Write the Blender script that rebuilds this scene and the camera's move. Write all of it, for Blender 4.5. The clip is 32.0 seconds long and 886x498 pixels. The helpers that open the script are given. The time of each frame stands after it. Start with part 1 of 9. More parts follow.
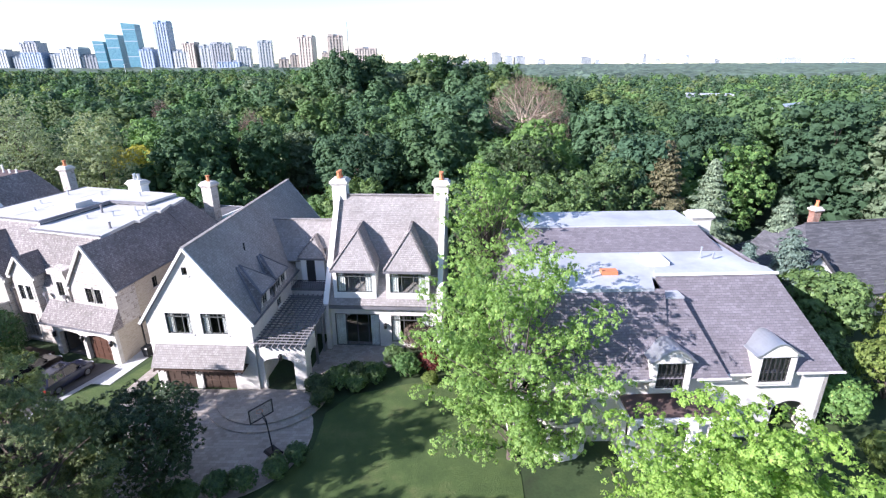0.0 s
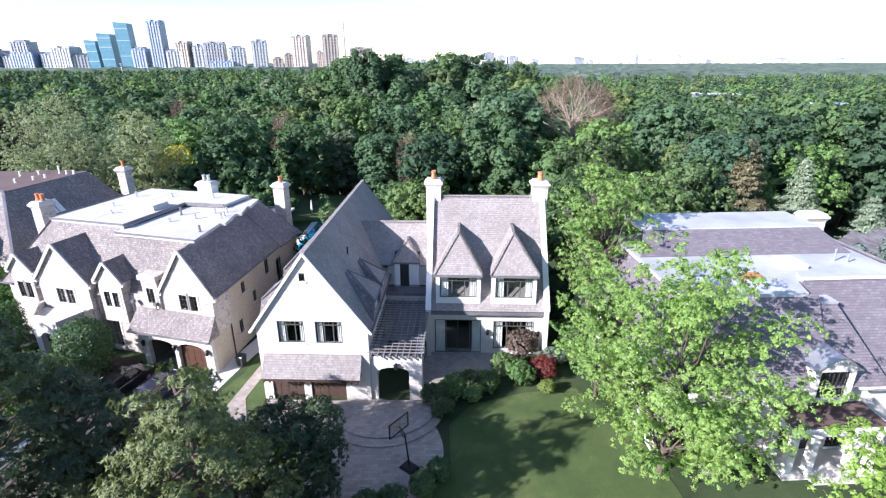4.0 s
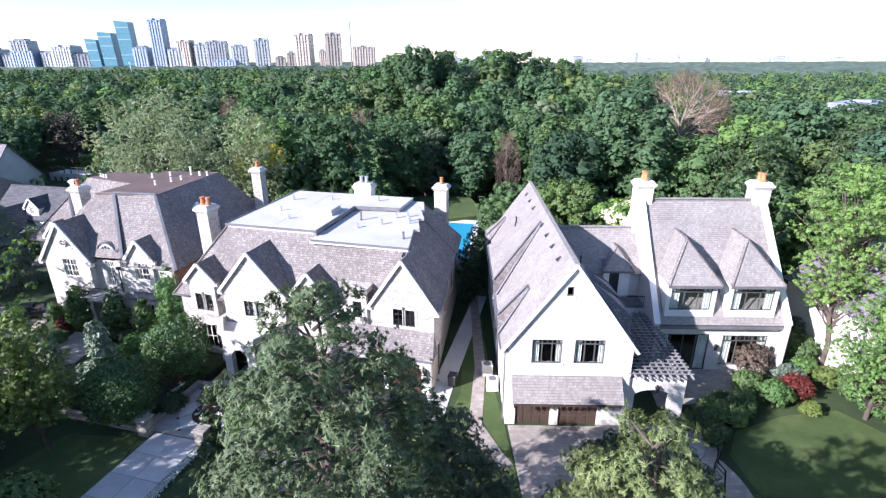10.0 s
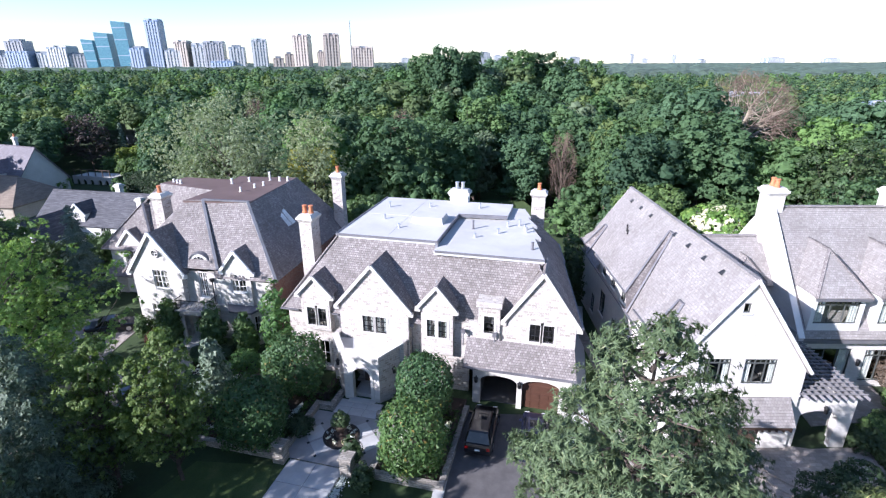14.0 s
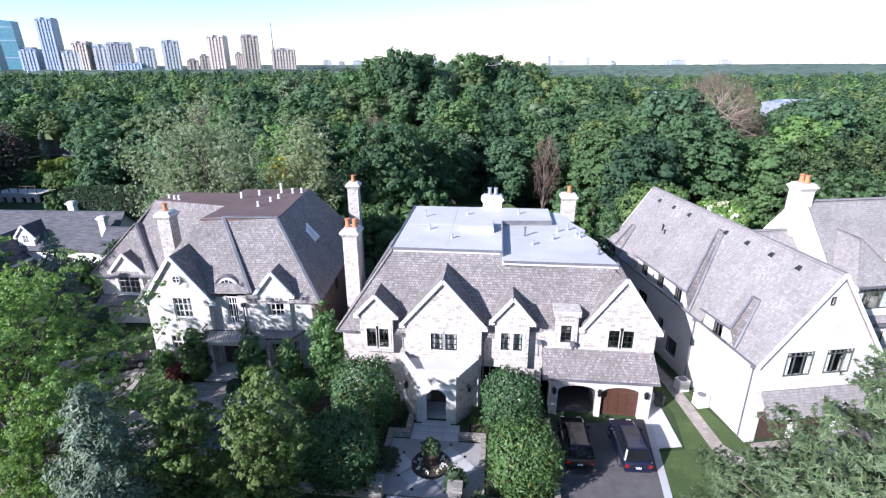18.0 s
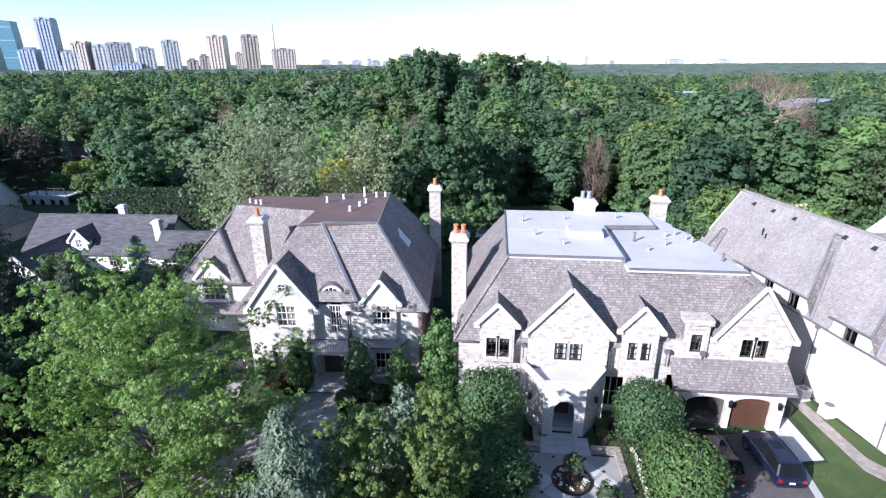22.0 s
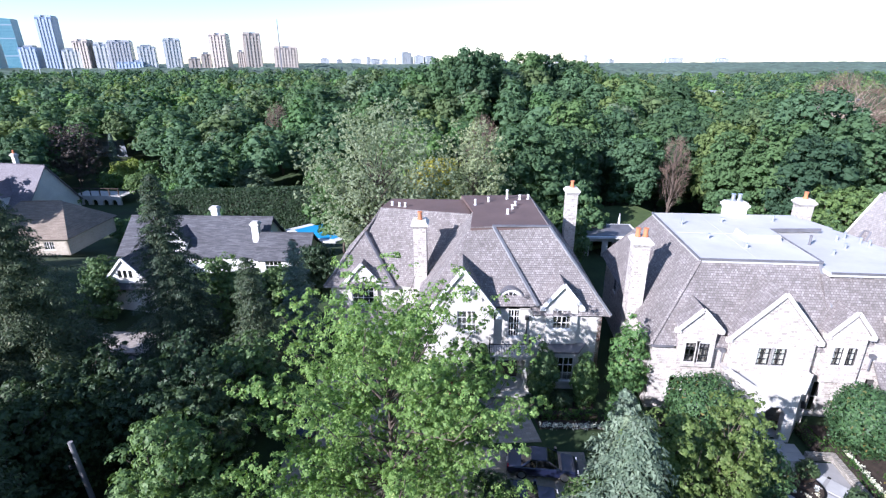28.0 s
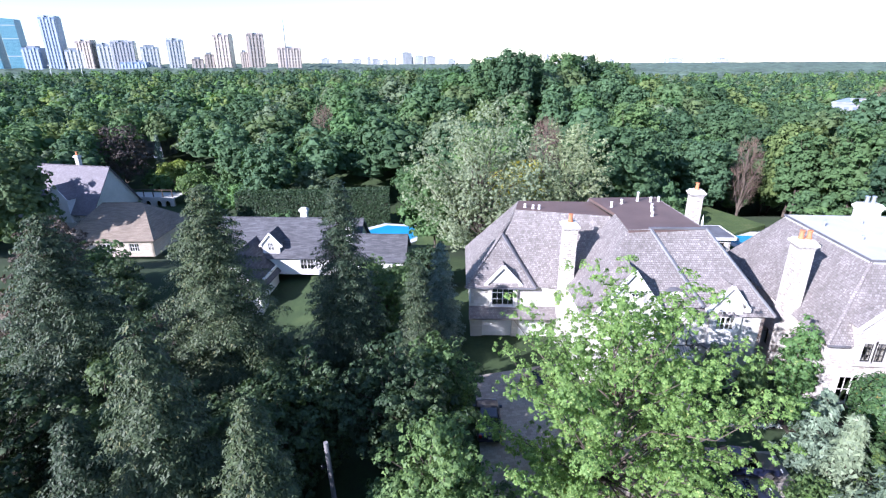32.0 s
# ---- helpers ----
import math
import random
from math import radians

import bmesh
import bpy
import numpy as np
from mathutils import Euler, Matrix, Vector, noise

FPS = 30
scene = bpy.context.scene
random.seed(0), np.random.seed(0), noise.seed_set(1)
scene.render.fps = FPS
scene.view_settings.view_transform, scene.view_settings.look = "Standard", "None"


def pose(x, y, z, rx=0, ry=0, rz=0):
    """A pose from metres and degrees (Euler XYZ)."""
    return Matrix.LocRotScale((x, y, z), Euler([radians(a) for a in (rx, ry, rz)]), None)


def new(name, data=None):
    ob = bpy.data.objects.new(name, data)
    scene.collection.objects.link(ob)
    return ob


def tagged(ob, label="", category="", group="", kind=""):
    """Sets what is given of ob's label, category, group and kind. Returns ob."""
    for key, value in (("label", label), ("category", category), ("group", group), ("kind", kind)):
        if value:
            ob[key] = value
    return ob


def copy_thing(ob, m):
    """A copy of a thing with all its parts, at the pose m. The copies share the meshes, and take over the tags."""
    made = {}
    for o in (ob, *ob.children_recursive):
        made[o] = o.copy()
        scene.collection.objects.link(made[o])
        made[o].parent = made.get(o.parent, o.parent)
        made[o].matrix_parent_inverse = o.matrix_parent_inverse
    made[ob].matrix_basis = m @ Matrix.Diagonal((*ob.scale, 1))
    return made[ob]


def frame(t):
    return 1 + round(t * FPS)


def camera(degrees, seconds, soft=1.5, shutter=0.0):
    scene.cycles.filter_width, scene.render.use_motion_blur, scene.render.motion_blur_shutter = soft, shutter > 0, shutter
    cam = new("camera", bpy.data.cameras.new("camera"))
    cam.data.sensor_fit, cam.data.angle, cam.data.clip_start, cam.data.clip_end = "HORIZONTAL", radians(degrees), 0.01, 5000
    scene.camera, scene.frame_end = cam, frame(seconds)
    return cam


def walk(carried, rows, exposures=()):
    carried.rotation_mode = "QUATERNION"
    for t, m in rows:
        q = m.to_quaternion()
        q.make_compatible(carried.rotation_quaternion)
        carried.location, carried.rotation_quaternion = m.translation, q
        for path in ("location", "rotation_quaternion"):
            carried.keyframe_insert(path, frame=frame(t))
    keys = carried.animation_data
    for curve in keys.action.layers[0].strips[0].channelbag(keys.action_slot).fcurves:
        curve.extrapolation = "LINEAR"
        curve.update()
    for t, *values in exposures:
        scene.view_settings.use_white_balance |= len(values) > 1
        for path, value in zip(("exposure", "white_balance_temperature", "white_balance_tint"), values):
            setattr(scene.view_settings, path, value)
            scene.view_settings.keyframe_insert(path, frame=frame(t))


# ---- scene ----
cam = camera(82.0, 32.0, 1.25)
PATH = [
    (0.0, -0.11, 0.62, 26.77, -0.45, -20.29, -0.26),
    (0.5, -1.17, 0.77, 26.82, -0.50, -20.32, -0.27),
    (1.0, -2.25, 0.93, 26.81, -0.51, -20.31, -0.28),
    (1.5, -3.42, 1.10, 26.81, -0.57, -20.35, -0.28),
    (2.0, -4.65, 1.30, 26.75, -0.67, -20.35, -0.29),
    (2.5, -5.93, 1.54, 26.69, -0.89, -20.33, -0.28),
    (4.5, -12.28, 2.92, 26.42, -1.37, -20.30, -0.19),
    (5.0, -14.02, 3.24, 26.36, -1.40, -20.35, -0.19),
    (5.5, -15.91, 3.64, 26.26, -1.47, -20.34, -0.19),
    (6.0, -17.74, 4.05, 26.18, -1.47, -20.35, -0.29),
    (6.5, -19.53, 4.51, 26.04, -1.56, -20.37, -0.20),
    (7.0, -21.16, 4.95, 25.94, -1.58, -20.34, -0.26),
    (7.5, -22.72, 5.39, 25.89, -1.62, -20.38, -0.18),
    (8.0, -24.28, 5.78, 25.89, -1.60, -20.39, -0.18),
    (8.5, -25.88, 6.17, 25.90, -1.57, -20.41, -0.22),
    (9.0, -27.27, 6.51, 25.90, -1.59, -20.40, -0.24),
    (9.5, -28.68, 6.86, 25.90, -1.59, -20.41, -0.24),
    (10.0, -30.09, 7.20, 25.89, -1.64, -20.41, -0.25),
    (10.5, -31.53, 7.56, 25.88, -1.73, -20.41, -0.25),
    (11.0, -32.94, 7.96, 25.89, -1.80, -20.41, -0.22),
    (11.5, -34.33, 8.42, 25.89, -1.86, -20.39, -0.20),
    (12.0, -35.71, 8.89, 25.90, -1.89, -20.39, -0.19),
    (12.5, -37.05, 9.30, 25.92, -1.88, -20.39, -0.19),
    (13.0, -38.37, 9.55, 25.94, -1.82, -20.38, -0.16),
    (13.5, -39.68, 9.76, 25.95, -1.81, -20.36, -0.19),
    (15.5, -45.03, 11.03, 25.96, -6.55, -20.21, -0.20),
    (16.0, -46.40, 11.41, 26.02, -8.42, -20.21, -0.20),
    (16.5, -47.74, 11.84, 26.01, -9.16, -20.18, -0.24),
    (17.0, -49.03, 12.27, 26.02, -9.78, -20.17, -0.22),
    (17.5, -50.28, 12.67, 26.08, -10.20, -20.18, -0.22),
    (18.0, -51.49, 13.07, 26.08, -10.40, -20.14, -0.25),
    (18.5, -52.67, 13.48, 26.13, -10.42, -20.16, -0.25),
    (19.0, -53.82, 13.93, 26.13, -10.47, -20.16, -0.28),
    (19.5, -54.95, 14.27, 26.17, -10.47, -20.18, -0.28),
    (20.0, -56.11, 14.66, 26.20, -10.56, -20.19, -0.29),
    (20.5, -57.26, 15.03, 26.23, -10.58, -20.20, -0.31),
    (21.0, -58.37, 15.41, 26.25, -10.65, -20.20, -0.30),
    (21.5, -59.46, 15.78, 26.24, -10.65, -20.19, -0.29),
    (22.0, -60.55, 16.16, 26.23, -10.65, -20.19, -0.33),
    (22.5, -61.66, 16.47, 26.27, -10.67, -20.21, -0.31),
    (23.0, -62.76, 16.81, 26.25, -10.75, -20.21, -0.27),
    (23.5, -63.89, 17.15, 26.24, -10.77, -20.20, -0.29),
    (24.0, -65.05, 17.52, 26.26, -10.83, -20.22, -0.29),
    (24.5, -66.29, 17.92, 26.24, -10.87, -20.20, -0.31),
    (25.0, -67.56, 18.30, 26.27, -10.88, -20.22, -0.33),
    (25.5, -68.81, 18.56, 26.31, -10.85, -20.22, -0.35),
    (27.5, -74.14, 19.32, 26.57, -10.92, -20.29, -0.29),
    (28.0, -75.47, 19.52, 26.60, -10.95, -20.34, -0.27),
    (28.5, -76.96, 19.80, 26.59, -10.98, -20.36, -0.26),
    (29.0, -78.50, 20.11, 26.57, -11.00, -20.37, -0.25),
    (29.5, -80.10, 20.39, 26.59, -11.04, -20.38, -0.25),
    (30.0, -81.81, 20.70, 26.65, -11.08, -20.36, -0.25),
    (30.5, -83.58, 20.99, 26.73, -11.12, -20.36, -0.27),
    (31.0, -85.46, 21.26, 26.81, -11.13, -20.36, -0.27),
    (31.5, -87.40, 21.55, 26.88, -11.14, -20.34, -0.27),
    (32.0, -89.36, 21.81, 27.02, -11.10, -20.33, -0.28),
]
walk(cam, [(t, pose(x, y, z, 90 + pitch, 0, yaw) @ pose(0, 0, 0, 0, 0, roll)) for t, x, y, z, yaw, pitch, roll in PATH],
     [(0.0, 1.33, 6060, 20), (9.0, 1.28, 5980, 21), (16.0, 1.05, 5800, 18), (24.0, 1.01, 5800, 18), (28.0, 1.14, 5720, 19), (32.0, 1.36, 5660, 21)])


# ---------------- world, sun, exposure ----------------
SUN_DIR = Vector((0.775, 0.45, -0.46)).normalized()      # the way the sunlight travels
world = bpy.data.worlds.new("sky")
scene.world = world
world.use_nodes = True
wn, wl = world.node_tree.nodes, world.node_tree.links
sky = wn.new("ShaderNodeTexSky")
sky.sky_type, sky.sun_disc = "NISHITA", False
sky.sun_elevation = math.asin(-SUN_DIR.z)
sky.sun_rotation = math.atan2(-SUN_DIR.x, -SUN_DIR.y)
sky.air_density, sky.dust_density, sky.ozone_density = 0.9, 0.2, 1.9
wn["Background"].inputs["Strength"].default_value = 0.106
wl.new(sky.outputs[0], wn["Background"].inputs["Color"])
sun_data = bpy.data.lights.new("sun", "SUN")
sun_data.energy, sun_data.angle, sun_data.color = 5.0, radians(0.53), (1.0, 0.96, 0.91)
sun = new("sun", sun_data)
sun.rotation_mode = "QUATERNION"
sun.rotation_quaternion = SUN_DIR.to_track_quat("-Z", "Y")
sun.location = (-60, -40, 90)


# ---------------- geometry helpers ----------------
class Geo:
    """Collects faces of one part; uv in metres along each face."""

    def __init__(self):
        self.v, self.f, self.m = [], [], []

    def add(self, pts, faces):
        n = len(self.v)
        self.v += [tuple(p) for p in pts]
        self.f += [tuple(n + i for i in f) for f in faces]
        return self

    def hexa(self, p):
        return self.add(p, [(0, 3, 2, 1), (4, 5, 6, 7), (0, 1, 5, 4), (1, 2, 6, 5), (2, 3, 7, 6), (3, 0, 4, 7)])

    def box(self, x0, y0, z0, x1, y1, z1):
        return self.hexa([(x0, y0, z0), (x1, y0, z0), (x1, y1, z0), (x0, y1, z0), (x0, y0, z1), (x1, y0, z1), (x1, y1, z1), (x0, y1, z1)])

    def taper(self, cx, cy, z0, z1, a0, b0, a1, b1):
        """A box about (cx, cy) whose half sizes go from a0, b0 to a1, b1."""
        return self.hexa([(cx - a0, cy - b0, z0), (cx + a0, cy - b0, z0), (cx + a0, cy + b0, z0), (cx - a0, cy + b0, z0),
                          (cx - a1, cy - b1, z1), (cx + a1, cy - b1, z1), (cx + a1, cy + b1, z1), (cx - a1, cy + b1, z1)])

    def slab(self, pts, t=0.16):
        """A plane sheet of that outline, thickened downwards."""
        pts = [Vector(p) for p in pts]
        nrm = Vector((0, 0, 0))
        for i, p in enumerate(pts):
            nrm += p.cross(pts[(i + 1) % len(pts)])
        nrm.normalize()
        if nrm.z < -1e-6:
            pts.reverse()
            nrm = -nrm
        low, n = [p - nrm * t for p in pts], len(pts)
        return self.add(pts + low, [tuple(range(n)), tuple(range(2 * n - 1, n - 1, -1))] + [(i, n + i, n + (i + 1) % n, (i + 1) % n) for i in range(n)])

    def beam(self, p, q, w=0.12, h=0.12):
        p, q = Vector(p), Vector(q)
        d = (q - p).normalized()
        side = d.cross(Vector((0, 0, 1)))
        side = side.normalized() if side.length > 1e-4 else Vector((1, 0, 0))
        up = side.cross(d)
        a, b = side * w / 2, up * h / 2
        return self.hexa([p - a - b, p + a - b, p + a + b, p - a + b, q - a - b, q + a - b, q + a + b, q - a + b])

    def tube(self, p, q, r0, r1=None, n=8, caps=True):
        p, q = Vector(p), Vector(q)
        r1 = r0 if r1 is None else r1
        d = (q - p).normalized()
        s = d.orthogonal().normalized()
        u = d.cross(s)
        ring = [s * math.cos(i * math.tau / n) + u * math.sin(i * math.tau / n) for i in range(n)]
        faces = [(i, (i + 1) % n, n + (i + 1) % n, n + i) for i in range(n)]
        if caps:
            faces += [tuple(range(n - 1, -1, -1)), tuple(range(n, 2 * n))]
        return self.add([p + c * r0 for c in ring] + [q + c * r1 for c in ring], faces)

    def lathe(self, cx, cy, rows, n=14):
        """A turned body: rows of (z, radius)."""
        k = len(rows)
        pts = [(cx + r * math.cos(i * math.tau / n), cy + r * math.sin(i * math.tau / n), z) for z, r in rows for i in range(n)]
        faces = [(j * n + i, j * n + (i + 1) % n, (j + 1) * n + (i + 1) % n, (j + 1) * n + i) for j in range(k - 1) for i in range(n)]
        return self.add(pts, faces + [tuple(range(n - 1, -1, -1)), tuple(range((k - 1) * n, k * n))])

    def wall(self, p0, p1, th, top, holes=(), z0=0.0):
        """An upright wall from p0 to p1 whose outer face lies on the right of that way; top is a height or an outline of (u, z);
        holes are (u0, u1, bottom, top, rise of the arch)."""
        p0, p1 = Vector(p0), Vector(p1)
        d = p1 - p0
        length = d.length
        d = d / length
        inn = Vector((-d.y, d.x)) * th
        prof = [(0.0, top), (length, top)] if isinstance(top, (int, float)) else list(top)

        def height(u):
            for (a, za), (b, zb) in zip(prof, prof[1:]):
                if a - 1e-6 <= u <= b + 1e-6:
                    return za + (zb - za) * (u - a) / max(b - a, 1e-6)
            return prof[-1][1]

        def lid(hole, u):
            u0, u1, zb, zt, rise = (*hole, 0.0)[:5]
            x = (u - (u0 + u1) / 2) / ((u1 - u0) / 2)
            return zt - rise * (1 - math.sqrt(max(0.0, 1 - x * x)))

        cuts = {0.0, length} | {round(a, 4) for a, _ in prof}
        for hole in holes:
            u0, u1 = hole[:2]
            cuts |= {u0, u1}
            if len(hole) > 4 and hole[4]:
                cuts |= {round((u0 + u1) / 2 - (u1 - u0) / 2 * math.cos(math.pi * k / 12), 4) for k in range(13)}
        cuts = sorted(c for c in cuts if -1e-6 <= c <= length + 1e-6)

        def cell(a, b, ba, bb, ta, tb):
            if max(ta - ba, tb - bb) < 0.004:
                return
            q = []
            for zz in ((ba, bb), (ta, tb)):
                A, B = p0 + d * a, p0 + d * b
                q += [(A.x, A.y, zz[0]), (B.x, B.y, zz[1]), (B.x + inn.x, B.y + inn.y, zz[1]), (A.x + inn.x, A.y + inn.y, zz[0])]
            self.hexa(q)

        for a, b in zip(cuts, cuts[1:]):
            if b - a < 1e-4:
                continue
            m = (a + b) / 2
            inside = sorted((h for h in holes if h[0] < m < h[1]), key=lambda h: h[2])
            la, lb = z0, z0
            for h in inside:
                cell(a, b, la, lb, h[2], h[2])
                la, lb = lid(h, a), lid(h, b)
            cell(a, b, la, lb, height(a), height(b))
        return self

    def plate(self, rects, y0, y1):
        """One upright plate made of joined bars (x0, x1, z0, z1)."""
        xs = sorted({round(v, 4) for r in rects for v in r[:2]})
        zs = sorted({round(v, 4) for r in rects for v in r[2:]})
        cells = {(i, j) for i in range(len(xs) - 1) for j in range(len(zs) - 1) if any(
            r[0] - 1e-3 < xs[i] and xs[i + 1] < r[1] + 1e-3 and r[2] - 1e-3 < zs[j] and zs[j + 1] < r[3] + 1e-3 for r in rects)}
        for i, j in cells:
            a, b, c, d = xs[i], xs[i + 1], zs[j], zs[j + 1]
            q = [(a, y0, c), (b, y0, c), (b, y1, c), (a, y1, c), (a, y0, d), (b, y0, d), (b, y1, d), (a, y1, d)]
            sides = [(0, 1, 5, 4), (2, 3, 7, 6)]
            for (di, dj), face in (((0, -1), (0, 3, 2, 1)), ((0, 1), (4, 5, 6, 7)), ((1, 0), (1, 2, 6, 5)), ((-1, 0), (3, 0, 4, 7))):
                if (i + di, j + dj) not in cells:
                    sides.append(face)
            self.add(q, sides)
        return self

    def mesh(self, name, smooth=False):
        me = bpy.data.meshes.new(name)
        seen, remap, pts = {}, [], []
        for p in self.v:
            key = (round(p[0], 3), round(p[1], 3), round(p[2], 3))
            if key not in seen:
                seen[key] = len(pts)
                pts.append(p)
            remap.append(seen[key])
        faces = [tuple(dict.fromkeys(remap[i] for i in f)) for f in self.f]
        me.from_pydata(pts, [], [f for f in faces if len(f) > 2])
        uv = me.uv_layers.new(name="UVMap").data
        for poly in me.polygons:
            n = poly.normal
            if abs(n.z) > 0.985:
                a, b = Vector((1, 0, 0)), Vector((0, 1, 0))
            else:
                a = Vector((-n.y, n.x, 0)).normalized()
                b = n.cross(a)
            for li in poly.loop_indices:
                co = me.vertices[me.loops[li].vertex_index].co
                uv[li].uv = (co.dot(a), co.dot(b))
        if smooth:
            me.polygons.foreach_set("use_smooth", [True] * len(me.polygons))
        return me


def thing(name, label, category, m=None, group="", kind=""):
    ob = new(name)
    ob.empty_display_size = 0.3
    if m is not None:
        ob.matrix_basis = m
    return tagged(ob, label, category, group, kind)


def part(name, geo, material, parent=None, label="", m=None, smooth=False):
    """Links a Geo or a mesh as ONE mesh object under a thing or a part."""
    me = geo.mesh(name, smooth) if isinstance(geo, Geo) else geo
    if material is not None and not me.materials:
        me.materials.append(material)
    ob = new(name, me)
    ob.parent = parent
    if m is not None:
        ob.matrix_basis = m
    if label:
        ob["label"] = label
    return ob


# ---------------- materials ----------------
def node_material(name):
    mt = bpy.data.materials.new(name)
    mt.use_nodes = True
    nt = mt.node_tree
    return mt, nt.nodes, nt.links, nt.nodes["Principled BSDF"]


def ramp(nodes, links, fac, stops):
    r = nodes.new("ShaderNodeValToRGB")
    el = r.color_ramp.elements
    while len(el) < len(stops):
        el.new(0.5)
    for e, (p, c) in zip(el, stops):
        e.position, e.color = p, (*c, 1) if len(c) == 3 else c
    links.new(fac, r.inputs["Fac"])
    return r.outputs["Color"]


def noise_tex(nodes, links, co, scale, detail=4.0, rough=0.6):
    n = nodes.new("ShaderNodeTexNoise")
    n.inputs["Scale"].default_value, n.inputs["Detail"].default_value, n.inputs["Roughness"].default_value = scale, detail, rough
    if co is not None:
        links.new(co, n.inputs["Vector"])
    return n.outputs["Fac"]


def mixed(nodes, links, kind, fac, a, b):
    m = nodes.new("ShaderNodeMix")
    m.data_type, m.blend_type = "RGBA", kind
    for sock, val in ((m.inputs["Factor"], fac), (m.inputs[6], a), (m.inputs[7], b)):
        if isinstance(val, (int, float)):
            sock.default_value = val
        elif isinstance(val, (tuple, list)):
            sock.default_value = (*val[:3], 1)
        else:
            links.new(val, sock)
    return m.outputs[2]


def bumped(nodes, links, shader, height, strength, distance):
    b = nodes.new("ShaderNodeBump")
    b.inputs["Strength"].default_value, b.inputs["Distance"].default_value = strength, distance
    links.new(height, b.inputs["Height"])
    links.new(b.outputs[0], shader.inputs["Normal"])


def plain(name, color, rough=0.7, metal=0.0, grain=6.0, vary=0.18, bump=0.15, coat=0.0):
    """A worn surface: two scales of tone over one colour, with fine relief."""
    mt, N, L, sh = node_material(name)
    co = N.new("ShaderNodeTexCoord").outputs["Object"]
    big, fine = noise_tex(N, L, co, grain * 0.12, 4), noise_tex(N, L, co, grain, 5, 0.7)
    lo, hi = tuple(c * (1 - vary) for c in color), tuple(min(1, c * (1 + vary)) for c in color)
    c1 = ramp(N, L, big, [(0.3, lo), (0.7, hi)])
    c2 = mixed(N, L, "MULTIPLY", 0.5, c1, ramp(N, L, fine, [(0.25, (1 - vary, 1 - vary, 1 - vary)), (0.7, (1, 1, 1))]))
    L.new(c2, sh.inputs["Base Color"])
    sh.inputs["Roughness"].default_value, sh.inputs["Metallic"].default_value = rough, metal
    sh.inputs["Coat Weight"].default_value = coat
    if bump:
        bumped(N, L, sh, fine, bump, 0.03)
    return mt


def coursed(name, colors, w, h, mortar, joint=0.012, rough=0.85, tone=0.35, offset=0.5, squash=1.0, relief=0.5, blend=0.5):
    """Laid pieces (shingles, blocks, pavers) in uv metres: a tone per piece, recessed joints, stains over many pieces."""
    mt, N, L, sh = node_material(name)
    uvn = N.new("ShaderNodeUVMap")
    warp = N.new("ShaderNodeTexNoise")
    warp.inputs["Scale"].default_value = 1.6
    L.new(uvn.outputs[0], warp.inputs["Vector"])
    wob = N.new("ShaderNodeVectorMath")
    wob.operation = "SCALE"
    wob.inputs["Scale"].default_value = 0.035
    L.new(warp.outputs["Color"], wob.inputs[0])
    addv = N.new("ShaderNodeVectorMath")
    L.new(uvn.outputs[0], addv.inputs[0])
    L.new(wob.outputs[0], addv.inputs[1])
    br = N.new("ShaderNodeTexBrick")
    br.offset, br.squash, br.squash_frequency = offset, squash, 3
    br.inputs["Color1"].default_value, br.inputs["Color2"].default_value = (0, 0, 0, 1), (1, 1, 1, 1)
    br.inputs["Mortar"].default_value = (0.5, 0.5, 0.5, 1)
    for key, val in (("Scale", 1.0), ("Mortar Size", joint), ("Mortar Smooth", 0.3), ("Bias", 0.0), ("Brick Width", w), ("Row Height", h)):
        br.inputs[key].default_value = val
    L.new(addv.outputs[0], br.inputs["Vector"])
    co = N.new("ShaderNodeTexCoord").outputs["Object"]
    stain, fine = noise_tex(N, L, co, 0.35, 5, 0.65), noise_tex(N, L, co, 9.0, 4, 0.7)
    piece = ramp(N, L, br.outputs["Color"], [(i / (len(colors) - 1), c) for i, c in enumerate(colors)])
    c = mixed(N, L, "MULTIPLY", tone, piece, ramp(N, L, stain, [(0.3, (0.62, 0.6, 0.57)), (0.68, (1.12, 1.1, 1.08))]))
    c = mixed(N, L, "MULTIPLY", blend, c, ramp(N, L, fine, [(0.25, (0.72, 0.72, 0.72)), (0.75, (1.1, 1.1, 1.1))]))
    c = mixed(N, L, "MIX", br.outputs["Fac"], c, mortar)
    L.new(c, sh.inputs["Base Color"])
    sh.inputs["Roughness"].default_value = rough
    inv = N.new("ShaderNodeMath")
    inv.operation = "MULTIPLY_ADD"
    inv.inputs[1].default_value, inv.inputs[2].default_value = -1.0, 1.0
    L.new(br.outputs["Fac"], inv.inputs[0])
    tot = N.new("ShaderNodeMath")
    tot.operation = "MULTIPLY_ADD"
    tot.inputs[1].default_value = 0.5
    L.new(fine, tot.inputs[0])
    L.new(inv.outputs[0], tot.inputs[2])
    bumped(N, L, sh, tot.outputs[0], relief, 0.03)
    return mt


